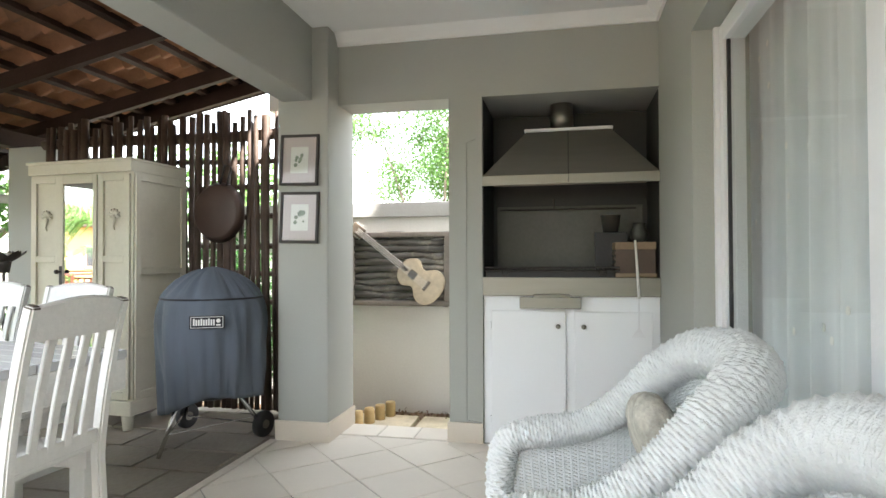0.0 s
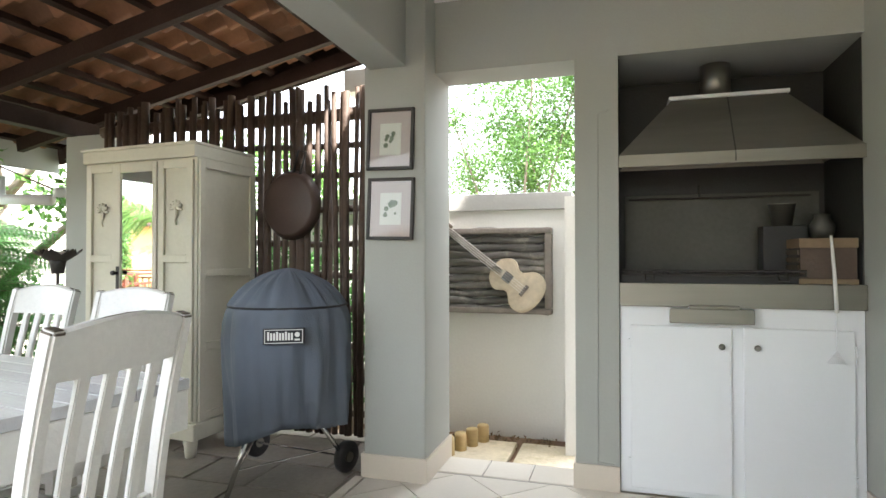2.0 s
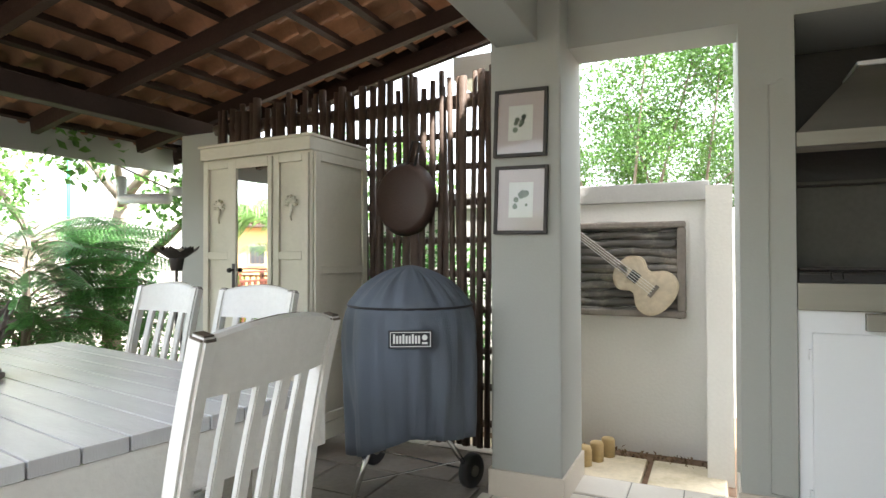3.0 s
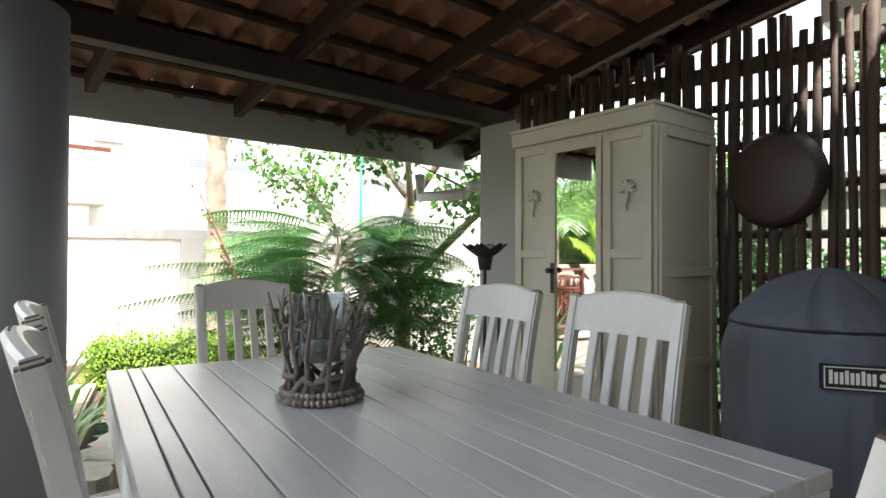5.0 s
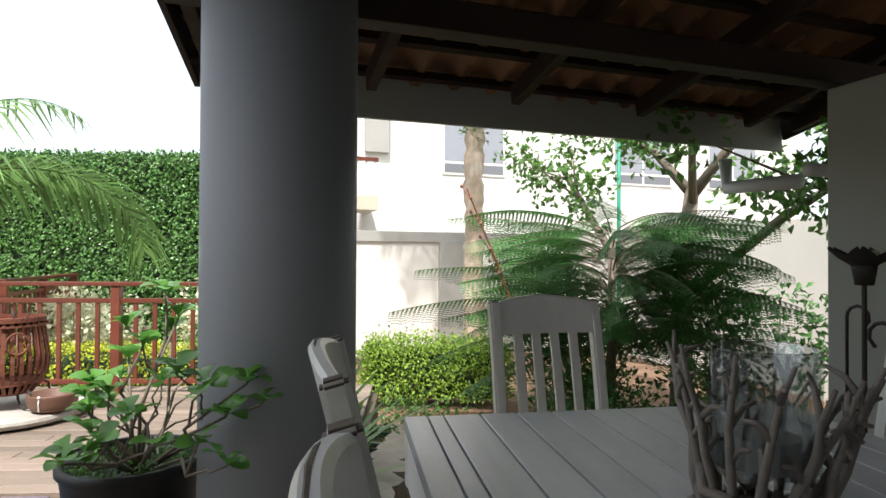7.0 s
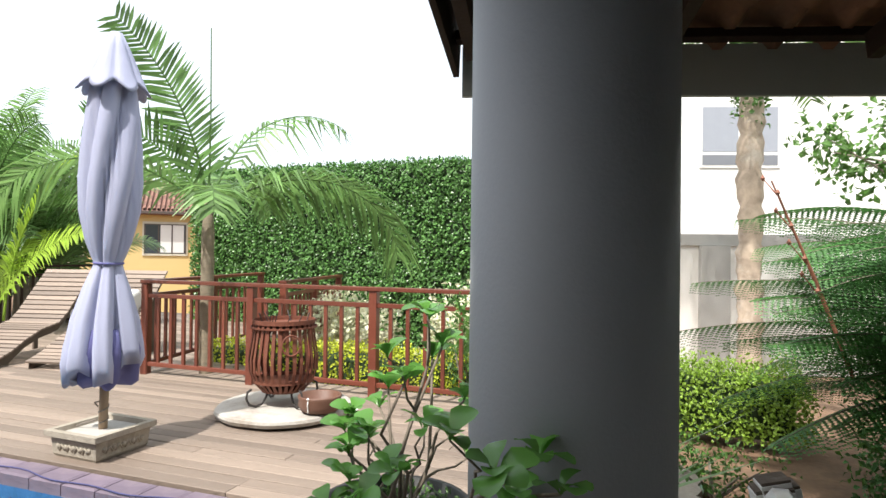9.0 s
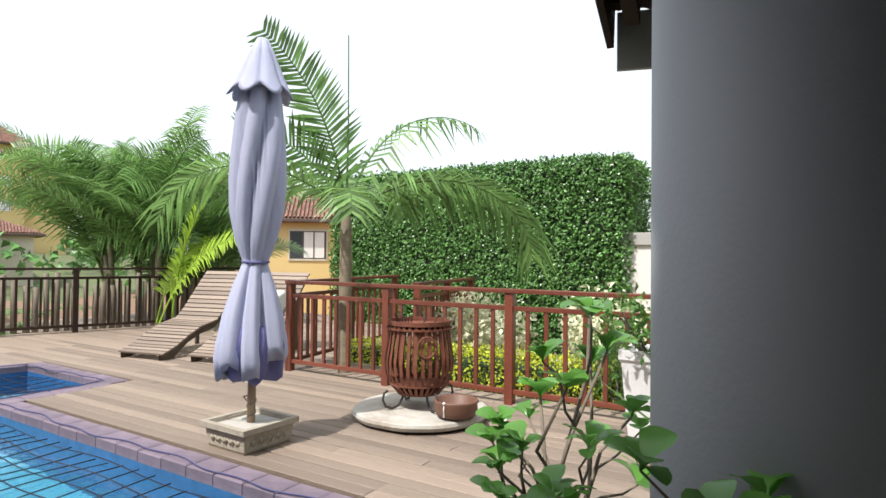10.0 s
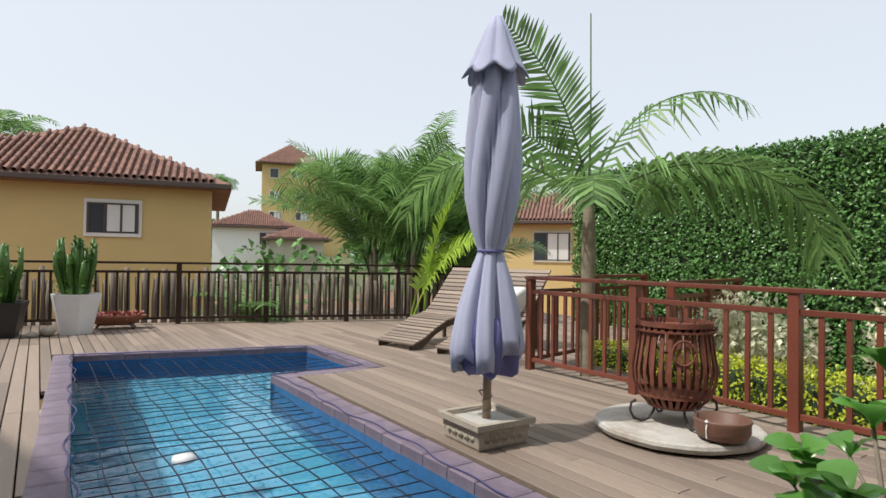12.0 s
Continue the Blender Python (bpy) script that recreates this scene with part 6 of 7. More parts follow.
part("wire_scraps", bm, M_IRON, FB, "bent rusty wire ends")
CP = thing("clay_bowl", "brown clay bowl with a cord on the slab", "bowl", pose(-7.17, -0.34, 0.08) @ Matrix.Diagonal((0.9, 0.9, 0.95, 1)))
bm = bmesh.new()
lathe(bm, [(0.10, 0.0), (0.15, 0.02), (0.172, 0.06), (0.170, 0.10), (0.178, 0.125), (0.172, 0.135), (0.155, 0.13), (0.15, 0.08), (0.0, 0.03)], 32)
part("vessel", bm, mat("dark_brown_clay", (0.15, 0.075, 0.05), 0.55, 0.2, 8, 0.2, 60), CP, smooth=True)
bm = bmesh.new()
tube(bm, [(0.16, -0.05, 0.12), (0.178, -0.05, 0.09), (0.165, -0.05, 0.03)], 0.005, 6)
lathe(bm, [(0, 0.015), (0.013, 0), (0, -0.015)], 8, Matrix.Translation((0.168, -0.05, 0.13)))
part("cord", bm, M_WHITETRIM, CP)


def lounger():
    """Runs along +x from its foot; a wave of slats on two side boards."""
    c = thing("sun_lounger", "weathered slatted wooden wave lounger on the deck", "lounger", group="loungers by the pool")
    path = [(0.0, 0.06), (0.21, 0.13), (0.42, 0.24), (0.62, 0.32), (0.78, 0.35), (0.90, 0.38), (1.02, 0.48), (1.18, 0.66), (1.34, 0.84), (1.47, 0.98)]
    for y in (-0.29, 0.27):
        t = bmesh.new()
        up = [(x, z) for x, z in path]
        lo = [(x, max(0.0, z - 0.09 - (0.0 if x > 0.3 else 0.03))) for x, z in path]
        a = [[t.verts.new((x, yy, z)) for x, z in up] for yy in (y, y + 0.025)]
        b = [[t.verts.new((x, yy, z)) for x, z in lo] for yy in (y, y + 0.025)]
        for i in range(len(path) - 1):
            t.faces.new((a[0][i], a[0][i + 1], b[0][i + 1], b[0][i]))
            t.faces.new((a[1][i], b[1][i], b[1][i + 1], a[1][i + 1]))
            t.faces.new((a[0][i], a[1][i], a[1][i + 1], a[0][i + 1]))
            t.faces.new((b[0][i], b[0][i + 1], b[1][i + 1], b[1][i]))
        bmesh.ops.recalc_face_normals(t, faces=t.faces)
        part("side_board", t, M_WORN, c)
        part("leg", one_box(1.2, y, 0, 1.26, y + 0.025, 0.66), M_WORN, c)
    t = bmesh.new()
    box(t, -0.028, -0.33, 0, 0.028, 0.33, 0.02)
    sm = bpy.data.meshes.new("slat")
    t.to_mesh(sm)
    t.free()
    sm.materials.append(M_DECK)
    tot = [0]
    for (x0, z0), (x1, z1) in zip(path, path[1:]):
        tot.append(tot[-1] + math.hypot(x1 - x0, z1 - z0))
    s = 0.03
    while s < tot[-1]:
        i = max(k for k in range(len(path) - 1) if tot[k] <= s)
        f = (s - tot[i]) / (tot[i + 1] - tot[i])
        (x0, z0), (x1, z1) = path[i], path[i + 1]
        piece("slat", sm, c, Matrix.Translation((x0 + (x1 - x0) * f, 0, z0 + (z1 - z0) * f)) @ Matrix.Rotation(-math.atan2(z1 - z0, x1 - x0), 4, "Y"))
        s += 0.072
    return c


LG = lounger()
LG.matrix_basis = pose(-8.735, -4.51, 0, 0, 0, 177)
copy_thing(LG, pose(-8.75, -3.55, 0, 0, 0, 177))
TL_ = thing("folded_towel", "white folded cover lying on the far lounger", "towel", pose(-9.7, -3.5, 0.42, 0, -20, 177))
bm = bmesh.new()
box(bm, -0.25, -0.22, 0, 0.25, 0.22, 0.30, bev=0.05)
part("cloth", bm, M_WHITETRIM, TL_, smooth=True)

# ---- potted shrub beside the column ----
PS = thing("potted_shrub", "glossy broad-leaved shrub in a dark pot", "plant", pose(-4.82, 0.54, 0.0))
bm = bmesh.new()
lathe(bm, [(0.15, 0), (0.20, 0.05), (0.24, 0.38), (0.255, 0.40), (0.255, 0.43), (0.235, 0.43), (0.22, 0.36), (0.0, 0.36)], 32)
part("pot", bm, M_BLACKPOT, PS, "dark round pot", True)
rnd = random.Random(91)
vs, fs = leaf_cloud(900, lambda: ((lambda a, r: (Vector((r * math.cos(a), r * math.sin(a), 0.37 + 0.05 * rnd.random())), Vector((0, 0, 1))))(rnd.uniform(0, 6.28), 0.23 * math.sqrt(rnd.random()))), 0.022, rnd)
ob = raw("moss", vs, fs, M_LEAF, PS, "small green ground cover in the pot")
ob["kind"] = "stuff"
vs, fs = [], []


def rosette(q, out, n):
    """A whorl of rounded leaves, widest towards their tips."""
    for k in range(n):
        a = k * 2.4 + rnd.uniform(-0.3, 0.3)
        d = (Vector((math.cos(a), math.sin(a), rnd.uniform(0.0, 0.9))) + out * 0.5).normalized()
        ln = rnd.uniform(0.07, 0.115)
        s = d.cross(Vector((rnd.gauss(0, 0.25), rnd.gauss(0, 0.25), 1))).normalized()
        up = s.cross(d)
        b = len(vs)
        for f, w in ((0, 0.1), (0.12, 0.12), (0.35, 0.6), (0.62, 1.0), (0.85, 0.85), (0.96, 0.45), (1.0, 0.05)):
            c = q + d * ln * f + up * 0.012 * math.sin(3.1 * f) - Vector((0, 0, 0.02 * f * f))
            hw = ln * 0.30 * w
            vs.extend([tuple(c + s * hw + up * 0.22 * hw), tuple(c), tuple(c - s * hw + up * 0.22 * hw)])
        for i in range(6):
            o = b + 3 * i
            fs.extend([(o, o + 1, o + 4, o + 3), (o + 1, o + 2, o + 5, o + 4)])


def branch(p, q, r, depth):
    """A crooked stem from p to q that forks into shorter ones."""
    sp = (q - p).length
    pts = [p]
    for f in (0.35, 0.7, 1.0):
        pts.append(p.lerp(q, f) + (Vector((rnd.gauss(0, 1), rnd.gauss(0, 1), rnd.gauss(0, 0.6))) * sp * 0.07 if f < 1 else Vector()))
    tube(bm, pts, [r, r * 0.85, r * 0.7, r * 0.55], 6)
    out = (q - p).normalized()
    rosette(q, out, rnd.randint(4, 6))
    if depth:
        for i in (rnd.choice((1, 2)),):
            t = pts[i] + (out + Vector((rnd.gauss(0, 0.8), rnd.gauss(0, 0.8), rnd.uniform(0.0, 0.7)))).normalized() * sp * rnd.uniform(0.3, 0.5)
            t.y = max(t.y, -0.17)
            t.z = min(t.z, 0.84 if t.x > 0.42 else 1.05)
            branch(pts[i], t, r * 0.65, depth - 1)


for e in ((0.62, 0.40, 0.80), (0.60, 0.34, 0.70), (0.65, 0.44, 0.74), (0.58, 0.26, 0.62), (0.46, -0.12, 0.56), (-0.10, -0.15, 0.66), (0.0, 0.15, 0.94), (0.36, 0.06, 0.66), (0.34, -0.13, 0.56), (0.05, -0.14, 0.62), (-0.18, -0.05, 0.76),
          (-0.08, 0.10, 1.02), (0.14, 0.05, 0.86), (0.38, -0.08, 0.54), (-0.24, 0.10, 0.86), (0.10, -0.13, 0.62), (-0.30, -0.10, 0.66), (-0.12, 0.22, 0.74)):
    bm = bmesh.new()
    branch(Vector((0.02, 0.02, 0.36)), Vector(e), 0.0075, 1)
    part("stem", bm, M_BARK, PS, smooth=True)
ob = raw("leaves", vs, fs, mat("glossy_green_leaf", (0.135, 0.33, 0.065), 0.25, 0.15, 5, 0.05, trans=0.4, island=0.7), PS, "glossy rounded leaves", True)
ob["kind"] = "stuff"

WP = thing("white_planter", "tall white stained planter by the railing", "planter", pose(-7.15, 0.98, 0.0, 0, 0, -16))
bm = bmesh.new()
lathe(bm, [(0.18, 0.0), (0.24, 0.55), (0.26, 0.57), (0.26, 0.63), (0.23, 0.63), (0.21, 0.5), (0, 0.5)], 4, Matrix.Rotation(radians(45), 4, "Z"))
part("pot", bm, M_WHITEPOT, WP)
bush("planter_shrub", "leafy light shrub growing in the white planter", (-7.15, 0.98, 0.5), 0.36, 0.55, 500, 0.06, M_LEAF, 15)

# pots at the end of the deck
for x, y, r, h, m_, lab in ((-5.75, -8.75, 0.30, 0.46, M_BLACKPOT, "black square pot with a tall cactus"), (-6.55, -8.55, 0.27, 0.55, M_WHITEPOT, "white tapered pot with a spiny shrub")):
    p = thing("planter", lab, "planter", pose(x, y, 0, 0, 0, 20))
    bm = bmesh.new()
    lathe(bm, [(r * 0.78, 0), (r * 1.2, h * 0.95), (r * 1.22, h), (r * 1.1, h), (r * 1.0, h * 0.85), (0, h * 0.85)], 4 if m_ is M_BLACKPOT else 6)
    part("pot", bm, m_, p)
    rnd = random.Random(int(r * 100))
    vs, fs = [], []
    for k in range(20):
        bm = bmesh.new()
        a = rnd.uniform(0, 6.28)
        q = rnd.uniform(0.02, 0.27)
        hh = rnd.uniform(0.3, 0.78)
        tube(bm, [(q * 0.5 * math.cos(a), q * 0.5 * math.sin(a), h * 0.8), (q * math.cos(a), q * math.sin(a), h + hh * 0.6), (q * 1.1 * math.cos(a), q * 1.1 * math.sin(a), h + hh)], [0.03, 0.042, 0.02], 7)
        part("stem", bm, M_LEAF, p, smooth=True)
        for j in range(22):
            z = h + hh * rnd.random()
            leaf(vs, fs, Vector((q * math.cos(a), q * math.sin(a), z)), Vector((rnd.gauss(0, 1), rnd.gauss(0, 1), 0.4)), Vector((0, 0, 1)), 0.09, 0.04)
    raw("leaves", vs, fs, M_LEAF, p)
SB = thing("succulent_bowl", "low terracotta trough of red succulents", "planter", pose(-7.15, -8.75, 0, 0, 0, -28))
bm = bmesh.new()
lathe(bm, [(0.2, 0.06), (0.34, 0.18), (0.36, 0.2), (0.33, 0.2), (0, 0.15)], 24, Matrix.Diagonal((1.2, 0.6, 1, 1)))
part("trough", bm, M_TERRA, SB, smooth=True)
for sx in (-1, 1):
    for sy in (-1, 1):
        bm = bmesh.new()
        tube(bm, [(sx * 0.2, sy * 0.08, 0.08), (sx * 0.26, sy * 0.12, 0)], 0.012, 6)
        part("foot", bm, M_IRON, SB)
rnd = random.Random(3)
vs, fs = leaf_cloud(260, lambda: (Vector((rnd.uniform(-0.35, 0.35), rnd.uniform(-0.15, 0.15), 0.2)), Vector((0, 0, 1))), 0.07, rnd)
raw("succulents", vs, fs, mat("red_succulent", (0.30, 0.09, 0.07), 0.5, 0.2, island=0.7), SB)
for k, (x, y, r) in enumerate(((-6.2, -8.5, 0.1), (-6.0, -8.42, 0.07))):
    bm = bmesh.new()
    bmesh.ops.create_icosphere(bm, subdivisions=2, radius=r)
    for v in bm.verts:
        v.co *= 1 + 0.15 * noise.noise(v.co * 9 + Vector((k, 0, 0)))
        v.co.z *= 0.7
    solo("boulder", bm, M_STONE, "rounded grey stone on the deck", "stone", "deck stones", smooth=True, m=pose(x, y, r * 0.6))
FLT = thing("pool_float", "small pale floating chlorine dispenser under the net", "float", pose(-5.28, -2.95, -0.155))
bm = bmesh.new()
lathe(bm, [(0.0, -0.05), (0.06, -0.05), (0.075, 0.0), (0.07, 0.025), (0.0, 0.035)], 20)
part("body", bm, M_WHITEPOT, FLT, smooth=True)


# ---- neighbouring houses ----
def hip_house(name, label, m, w, d, z0, eave, apex, wall_m, windows, over=0.45):
    h = thing(name, label, "house", m)
    part("wall", one_box(-w / 2, 0, z0, w / 2, d, eave), wall_m, h)
    t = bmesh.new()
    c = [t.verts.new(p) for p in ((-w / 2 - over, -over, eave - 0.05), (w / 2 + over, -over, eave - 0.05), (w / 2 + over, d + over, eave - 0.05), (-w / 2 - over, d + over, eave - 0.05))]
    lo = [t.verts.new(v.co - Vector((0, 0, 0.14))) for v in c]
    rl = max(0.0, (w - d) / 2)
    r = [t.verts.new((-rl, d / 2, apex)), t.verts.new((rl + 0.01, d / 2, apex))]
    for q in ((c[0], c[1], r[1], r[0]), (c[1], c[2], r[1]), (c[2], c[3], r[0], r[1]), (c[3], c[0], r[0]), lo[::-1]):
        t.faces.new(q)
    for k in range(4):
        t.faces.new((c[k], lo[k], lo[(k + 1) % 4], c[(k + 1) % 4]))
    bmesh.ops.recalc_face_normals(t, faces=t.faces)
    roof = part("roof", t, M_REDROOF, h, "red clay tiled hip roof")
    # tile rolls on the near slope
    t = bmesh.new()
    n = int((w + 2 * over) / 0.17)
    run = Vector((0, d / 2 + over, apex - eave + 0.05))
    for k in range(n):
        x = -w / 2 - over + 0.08 + k * 0.17
        f = min(1.0, (w / 2 + over - abs(x)) / max(0.01, w / 2 + over - rl)) if abs(x) > rl else 1.0
        for j in range(int(10 * f)):
            a = Vector((x, -over, eave - 0.02)) + run * (j / 10)
            b = Vector((x, -over, eave + 0.015)) + run * ((j + 0.98) / 10)
            tube(t, [a + Vector((0, 0, 0.03)), b], [0.06, 0.048], 6, False)
    ob = part("tile_cover", t, M_REDROOF, roof)
    ob["kind"] = "stuff"
    part("gutter", one_box(-w / 2 - over, -over - 0.06, eave - 0.17, w / 2 + over, -over - 0.01, eave - 0.05, bev=0.01), M_WINFRAME, h)
    for x, z, ww, hh, trim in windows:
        wn_ = part("window", one_box(x - ww / 2 - 0.09, -0.05, z - hh / 2 - 0.09, x + ww / 2 + 0.09, 0.02, z + hh / 2 + 0.09, bev=0.008), trim, h)
        part("glass", one_box(x - ww / 2, -0.056, z - hh / 2, x + ww / 2, -0.045, z + hh / 2), M_WINDARK, wn_)
        for k in range(4):
            xx = x - ww / 2 + ww * k / 3
            part("frame_bar", one_box(xx - 0.025, -0.075, z - hh / 2, xx + 0.025, -0.05, z + hh / 2), M_WINFRAME, wn_)
        if ww > 1.0:
            part("blind", one_box(x - ww / 2 + ww * 0.38, -0.062, z - hh / 2 + 0.04, x + ww / 2 - 0.06, -0.057, z + hh / 2 - 0.04), M_GUTTER, wn_, "pale curtain behind the glass")
            part("lintel_bar", one_box(x - ww / 2, -0.08, z + hh / 2 - 0.04, x + ww / 2, -0.05, z + hh / 2), M_WINFRAME, wn_)
    return h


hip_house("yellow_house", "yellow plastered house with red tiled hip roof", pose(-8.27, -15.1, 0, 0, 0, 151), 6.8, 6.6, -2.5, 2.95, 4.75, M_YELWALL, [(1.2, 1.98, 1.05, 0.72, M_WHITETRIM)])
hip_house("yellow_house", "yellow plastered house behind the palms", pose(-26.0, -12.2, 0, 0, 0, 116), 9.0, 6.0, -3, 2.9, 4.4, M_YELWALL, [(0.3, 1.75, 1.5, 1.2, M_CREAMPAINT), (-3.0, 1.3, 0.7, 0.9, M_CREAMPAINT)])
hip_house("yellow_house", "pale yellow house with faded red roof", pose(-25.5, -7.0, 0, 0, 0, 108), 5.0, 5.0, -3, 1.95, 4.0, M_YELWALL, [(-1.0, 1.1, 0.7, 0.7, M_CREAMPAINT), (1.0, 1.1, 0.7, 0.7, M_CREAMPAINT)])
TW_ = hip_house("hill_house", "tall yellow three-storey house on the hillside", pose(-52.4, -67.0, 0, 0, 0, 147), 7.6, 7.0, -2, 14.0, 17.2, M_YELWALL, [(0.8, 12.6, 1.4, 1.0, M_WHITETRIM), (-2.2, 12.6, 1.0, 1.2, M_WHITETRIM), (1.6, 9.6, 1.6, 1.0, M_WHITETRIM), (1.6, 6.8, 1.6, 1.0, M_WHITETRIM), (-2.0, 9.6, 1.4, 1.0, M_WHITETRIM), (-2.0, 6.8, 1.4, 1.0, M_WHITETRIM)], 0.9)
hip_house("hill_house", "low pale house on the hillside", pose(-56.0, -66.0, 0, 0, 0, 140), 9.0, 6.0, -2, 11.5, 14.0, M_YELWALL, [(0.0, 9.8, 1.6, 1.2, M_WHITETRIM)], 0.6)
hip_house("hill_house", "grey roofed small house below the hill", pose(-30.0, -41.0, 0, 0, 0, 145), 6.0, 5.0, -3, 3.6, 5.0, M_WHITEWALL, [(1.2, 2.6, 1.2, 0.9, M_WHITETRIM)], 0.6)
hip_house("hill_house", "brown roofed pavilion below the hill", pose(-31.0, -36.5, 0, 0, 0, 145), 4.0, 4.0, -3, 2.6, 3.6, M_CREAMPAINT, [], 0.6)

# hillside with distant trees
bm = bmesh.new()
n = 40
grid = []
for i in range(n + 1):
    row = []
    for j in range(9):
        a = radians(150 + 150 * i / n)
        r = 26 + j * 16
        z = -2.0 + 0.085 * max(0.0, r - 28) * (0.6 + 0.4 * math.sin(a * 3 + 1)) + 1.2 * noise.noise(Vector((i * 0.4, j * 0.6, 0)))
        row.append(bm.verts.new((-3 + r * math.cos(a), r * math.sin(a), z)))
    grid.append(row)
for i in range(n):
    for j in range(8):
        bm.faces.new((grid[i][j], grid[i + 1][j], grid[i + 1][j + 1], grid[i][j + 1]))
bmesh.ops.recalc_face_normals(bm, faces=bm.faces)
structure("ground_hillside", bm, M_GRASSY, "green hillside beyond the gardens", True, "ground")
rnd = random.Random(14)
vs, fs = [], []
for k in range(210):
    a = radians(rnd.uniform(158, 292))
    r = rnd.uniform(42, 150)
    z = -2.0 + 0.085 * max(0.0, r - 28) * (0.6 + 0.4 * math.sin(a * 3 + 1))
    c = Vector((-3 + r * math.cos(a), r * math.sin(a), z))
    s = rnd.uniform(1.0, 2.6)
    for _ in range(60):
        nn = Vector((rnd.gauss(0, 1), rnd.gauss(0, 1), abs(rnd.gauss(0, 1)))).normalized()
        leaf(vs, fs, c + Vector((nn.x * s, nn.y * s, nn.z * s * 1.1)), Vector((rnd.gauss(0, 1), rnd.gauss(0, 1), rnd.gauss(0, 1))), nn, 0.9, 0.6)
ob = raw("hillside_trees", vs, fs, M_HEDGELEAF)
tagged(ob, "dark green trees scattered over the far hillside", "trees", "", "stuff")
for k, (x, y, h) in enumerate(((-33, -62, 9.5), (-36, -60, 9.2), (-40, -64, 9.8), (-25, -52, 7.5), (-12.0, -34, 6.9))):
    p = thing("distant_palm", "tall palm on the far hillside", "palm", pose(x, y, 0))
    bm = bmesh.new()
    tube(bm, [(0, 0, -1), (0, 0, h)], [0.25, 0.16], 8)
    part("trunk", bm, M_PALMTRUNK, p)
    vs, fs, rv = [], [], []
    for q in range(16):
        frond(vs, fs, rv, (0, 0, h), q * 0.39, rnd.uniform(0.1, 1.0), 2.6, 1.9, 18, 0.7, 0.1, rnd)
    raw("fronds", vs, fs, M_PALM, p)


# ---- yard behind the doorway ----
structure("paving_yard", one_box(-3.6, 3.82, -0.5, -0.80, 5.06, -0.24), M_SOIL, "soil bed behind the doorway", category="paving")
bm = bmesh.new()
box(bm, -3.6, 5.06, -0.5, -0.95, 5.26, 1.545)
structure("wall_back", bm, M_GARDENWALL, "pale grey plastered yard wall", category="wall")
structure("wall_back_cap", one_box(-3.6, 5.03, 1.545, -0.93, 5.29, 1.68, bev=0.008), M_CAP, "grey coping on the yard wall", category="wall")
structure("wall_back_return", one_box(-0.95, 4.62, -0.5, -0.80, 5.26, 1.60), M_GARDENWALL, "pale return wall of the yard", category="wall")
rnd = random.Random(33)
for x0, x1 in ((-1.95, -1.32), (-1.28, -0.84), (-2.75, -2.0)):
    ob = solo("paving_slab", one_box(x0, 3.90, -0.25, x1, 4.82, -0.20, bev=0.012), M_YARDSTONE, "mossy pale stone slab in the yard", "slab", "yard slabs")
LE = thing("log_edging", "row of short pale upright timber logs", "edging", pose(-1.90, 4.05, -0.24))
for k in range(7):
    bm = bmesh.new()
    lathe(bm, [(0.045, 0), (0.045, 0.13 + rnd.uniform(-0.02, 0.03)), (0.038, 0.165)], 10)
    part("log", bm, mat("pale_timber", (0.45, 0.33, 0.16), 0.7, 0.2), LE, loc=(0.055 * k, 0.12 * k, 0), smooth=True)
vs, fs = leaf_cloud(260, lambda: (Vector((rnd.uniform(-1.9, -0.9), 4.86 + rnd.gauss(0, 0.05), -0.22)), Vector((0, -0.3, 1))), 0.035, rnd)
tagged(raw("leaf_litter", vs, fs, mat("dry_leaf", (0.16, 0.10, 0.05), 0.8, 0.3, island=0.6)), "dry leaves fallen along the yard wall", "leaves", "", "stuff")

ART = thing("guitar_wall_art", "rustic framed wall art with a pale wooden guitar", "wall art", pose(-1.55, 5.06, 1.07))
M_BARKSLAT = mat("charred_bark_slats", (0.13, 0.12, 0.11), 0.8, 0.6, 6, 0.8, 20, stretch=(0.4, 1, 4), stain=0.9, stain_color=(0.42, 0.38, 0.32), per_object=0.4)
for k in range(11):
    bm = bmesh.new()
    z = -0.30 + k * 0.06
    pts = [(-0.44 + 0.11 * i, -0.028 + 0.008 * math.sin(i * 1.9 + k * 2.2), z + 0.010 * math.sin(i * 1.3 + k)) for i in range(9)]
    tube(bm, pts, [0.034 + 0.006 * math.sin(i + k) for i in range(9)], 6)
    part("bark_slat", bm, M_BARKSLAT, ART, "dark rough bark slat", True)
for a in ((-0.48, -0.335, 0.47, -0.29), (-0.48, 0.29, 0.47, 0.335), (-0.48, -0.29, -0.435, 0.29), (0.415, -0.29, 0.47, 0.29)):
    part("frame_slat", one_box(a[0], -0.085, a[1], a[2], 0, a[3], bev=0.012), M_TWIG, ART)
bm = bmesh.new()
out = []
for s in (-1, 1):
    for k in range(24):
        f = -math.cos(math.pi * (k + 0.5) / 24) * s * -1
        w = 0.135 * math.sqrt(max(0.0, 1 - f ** 4)) * (1 - 0.42 * math.exp(-((f + 0.12) / 0.26) ** 2)) * (1 + 0.16 * f)
        out.append((0.20 * f, w * s))
prism(bm, out, 0, 0.05)
bmesh.ops.bevel(bm, geom=[e for e in bm.edges if e.verts[0].co.z > 0.04 and e.verts[1].co.z > 0.04], offset=0.012, segments=2, affect="EDGES")
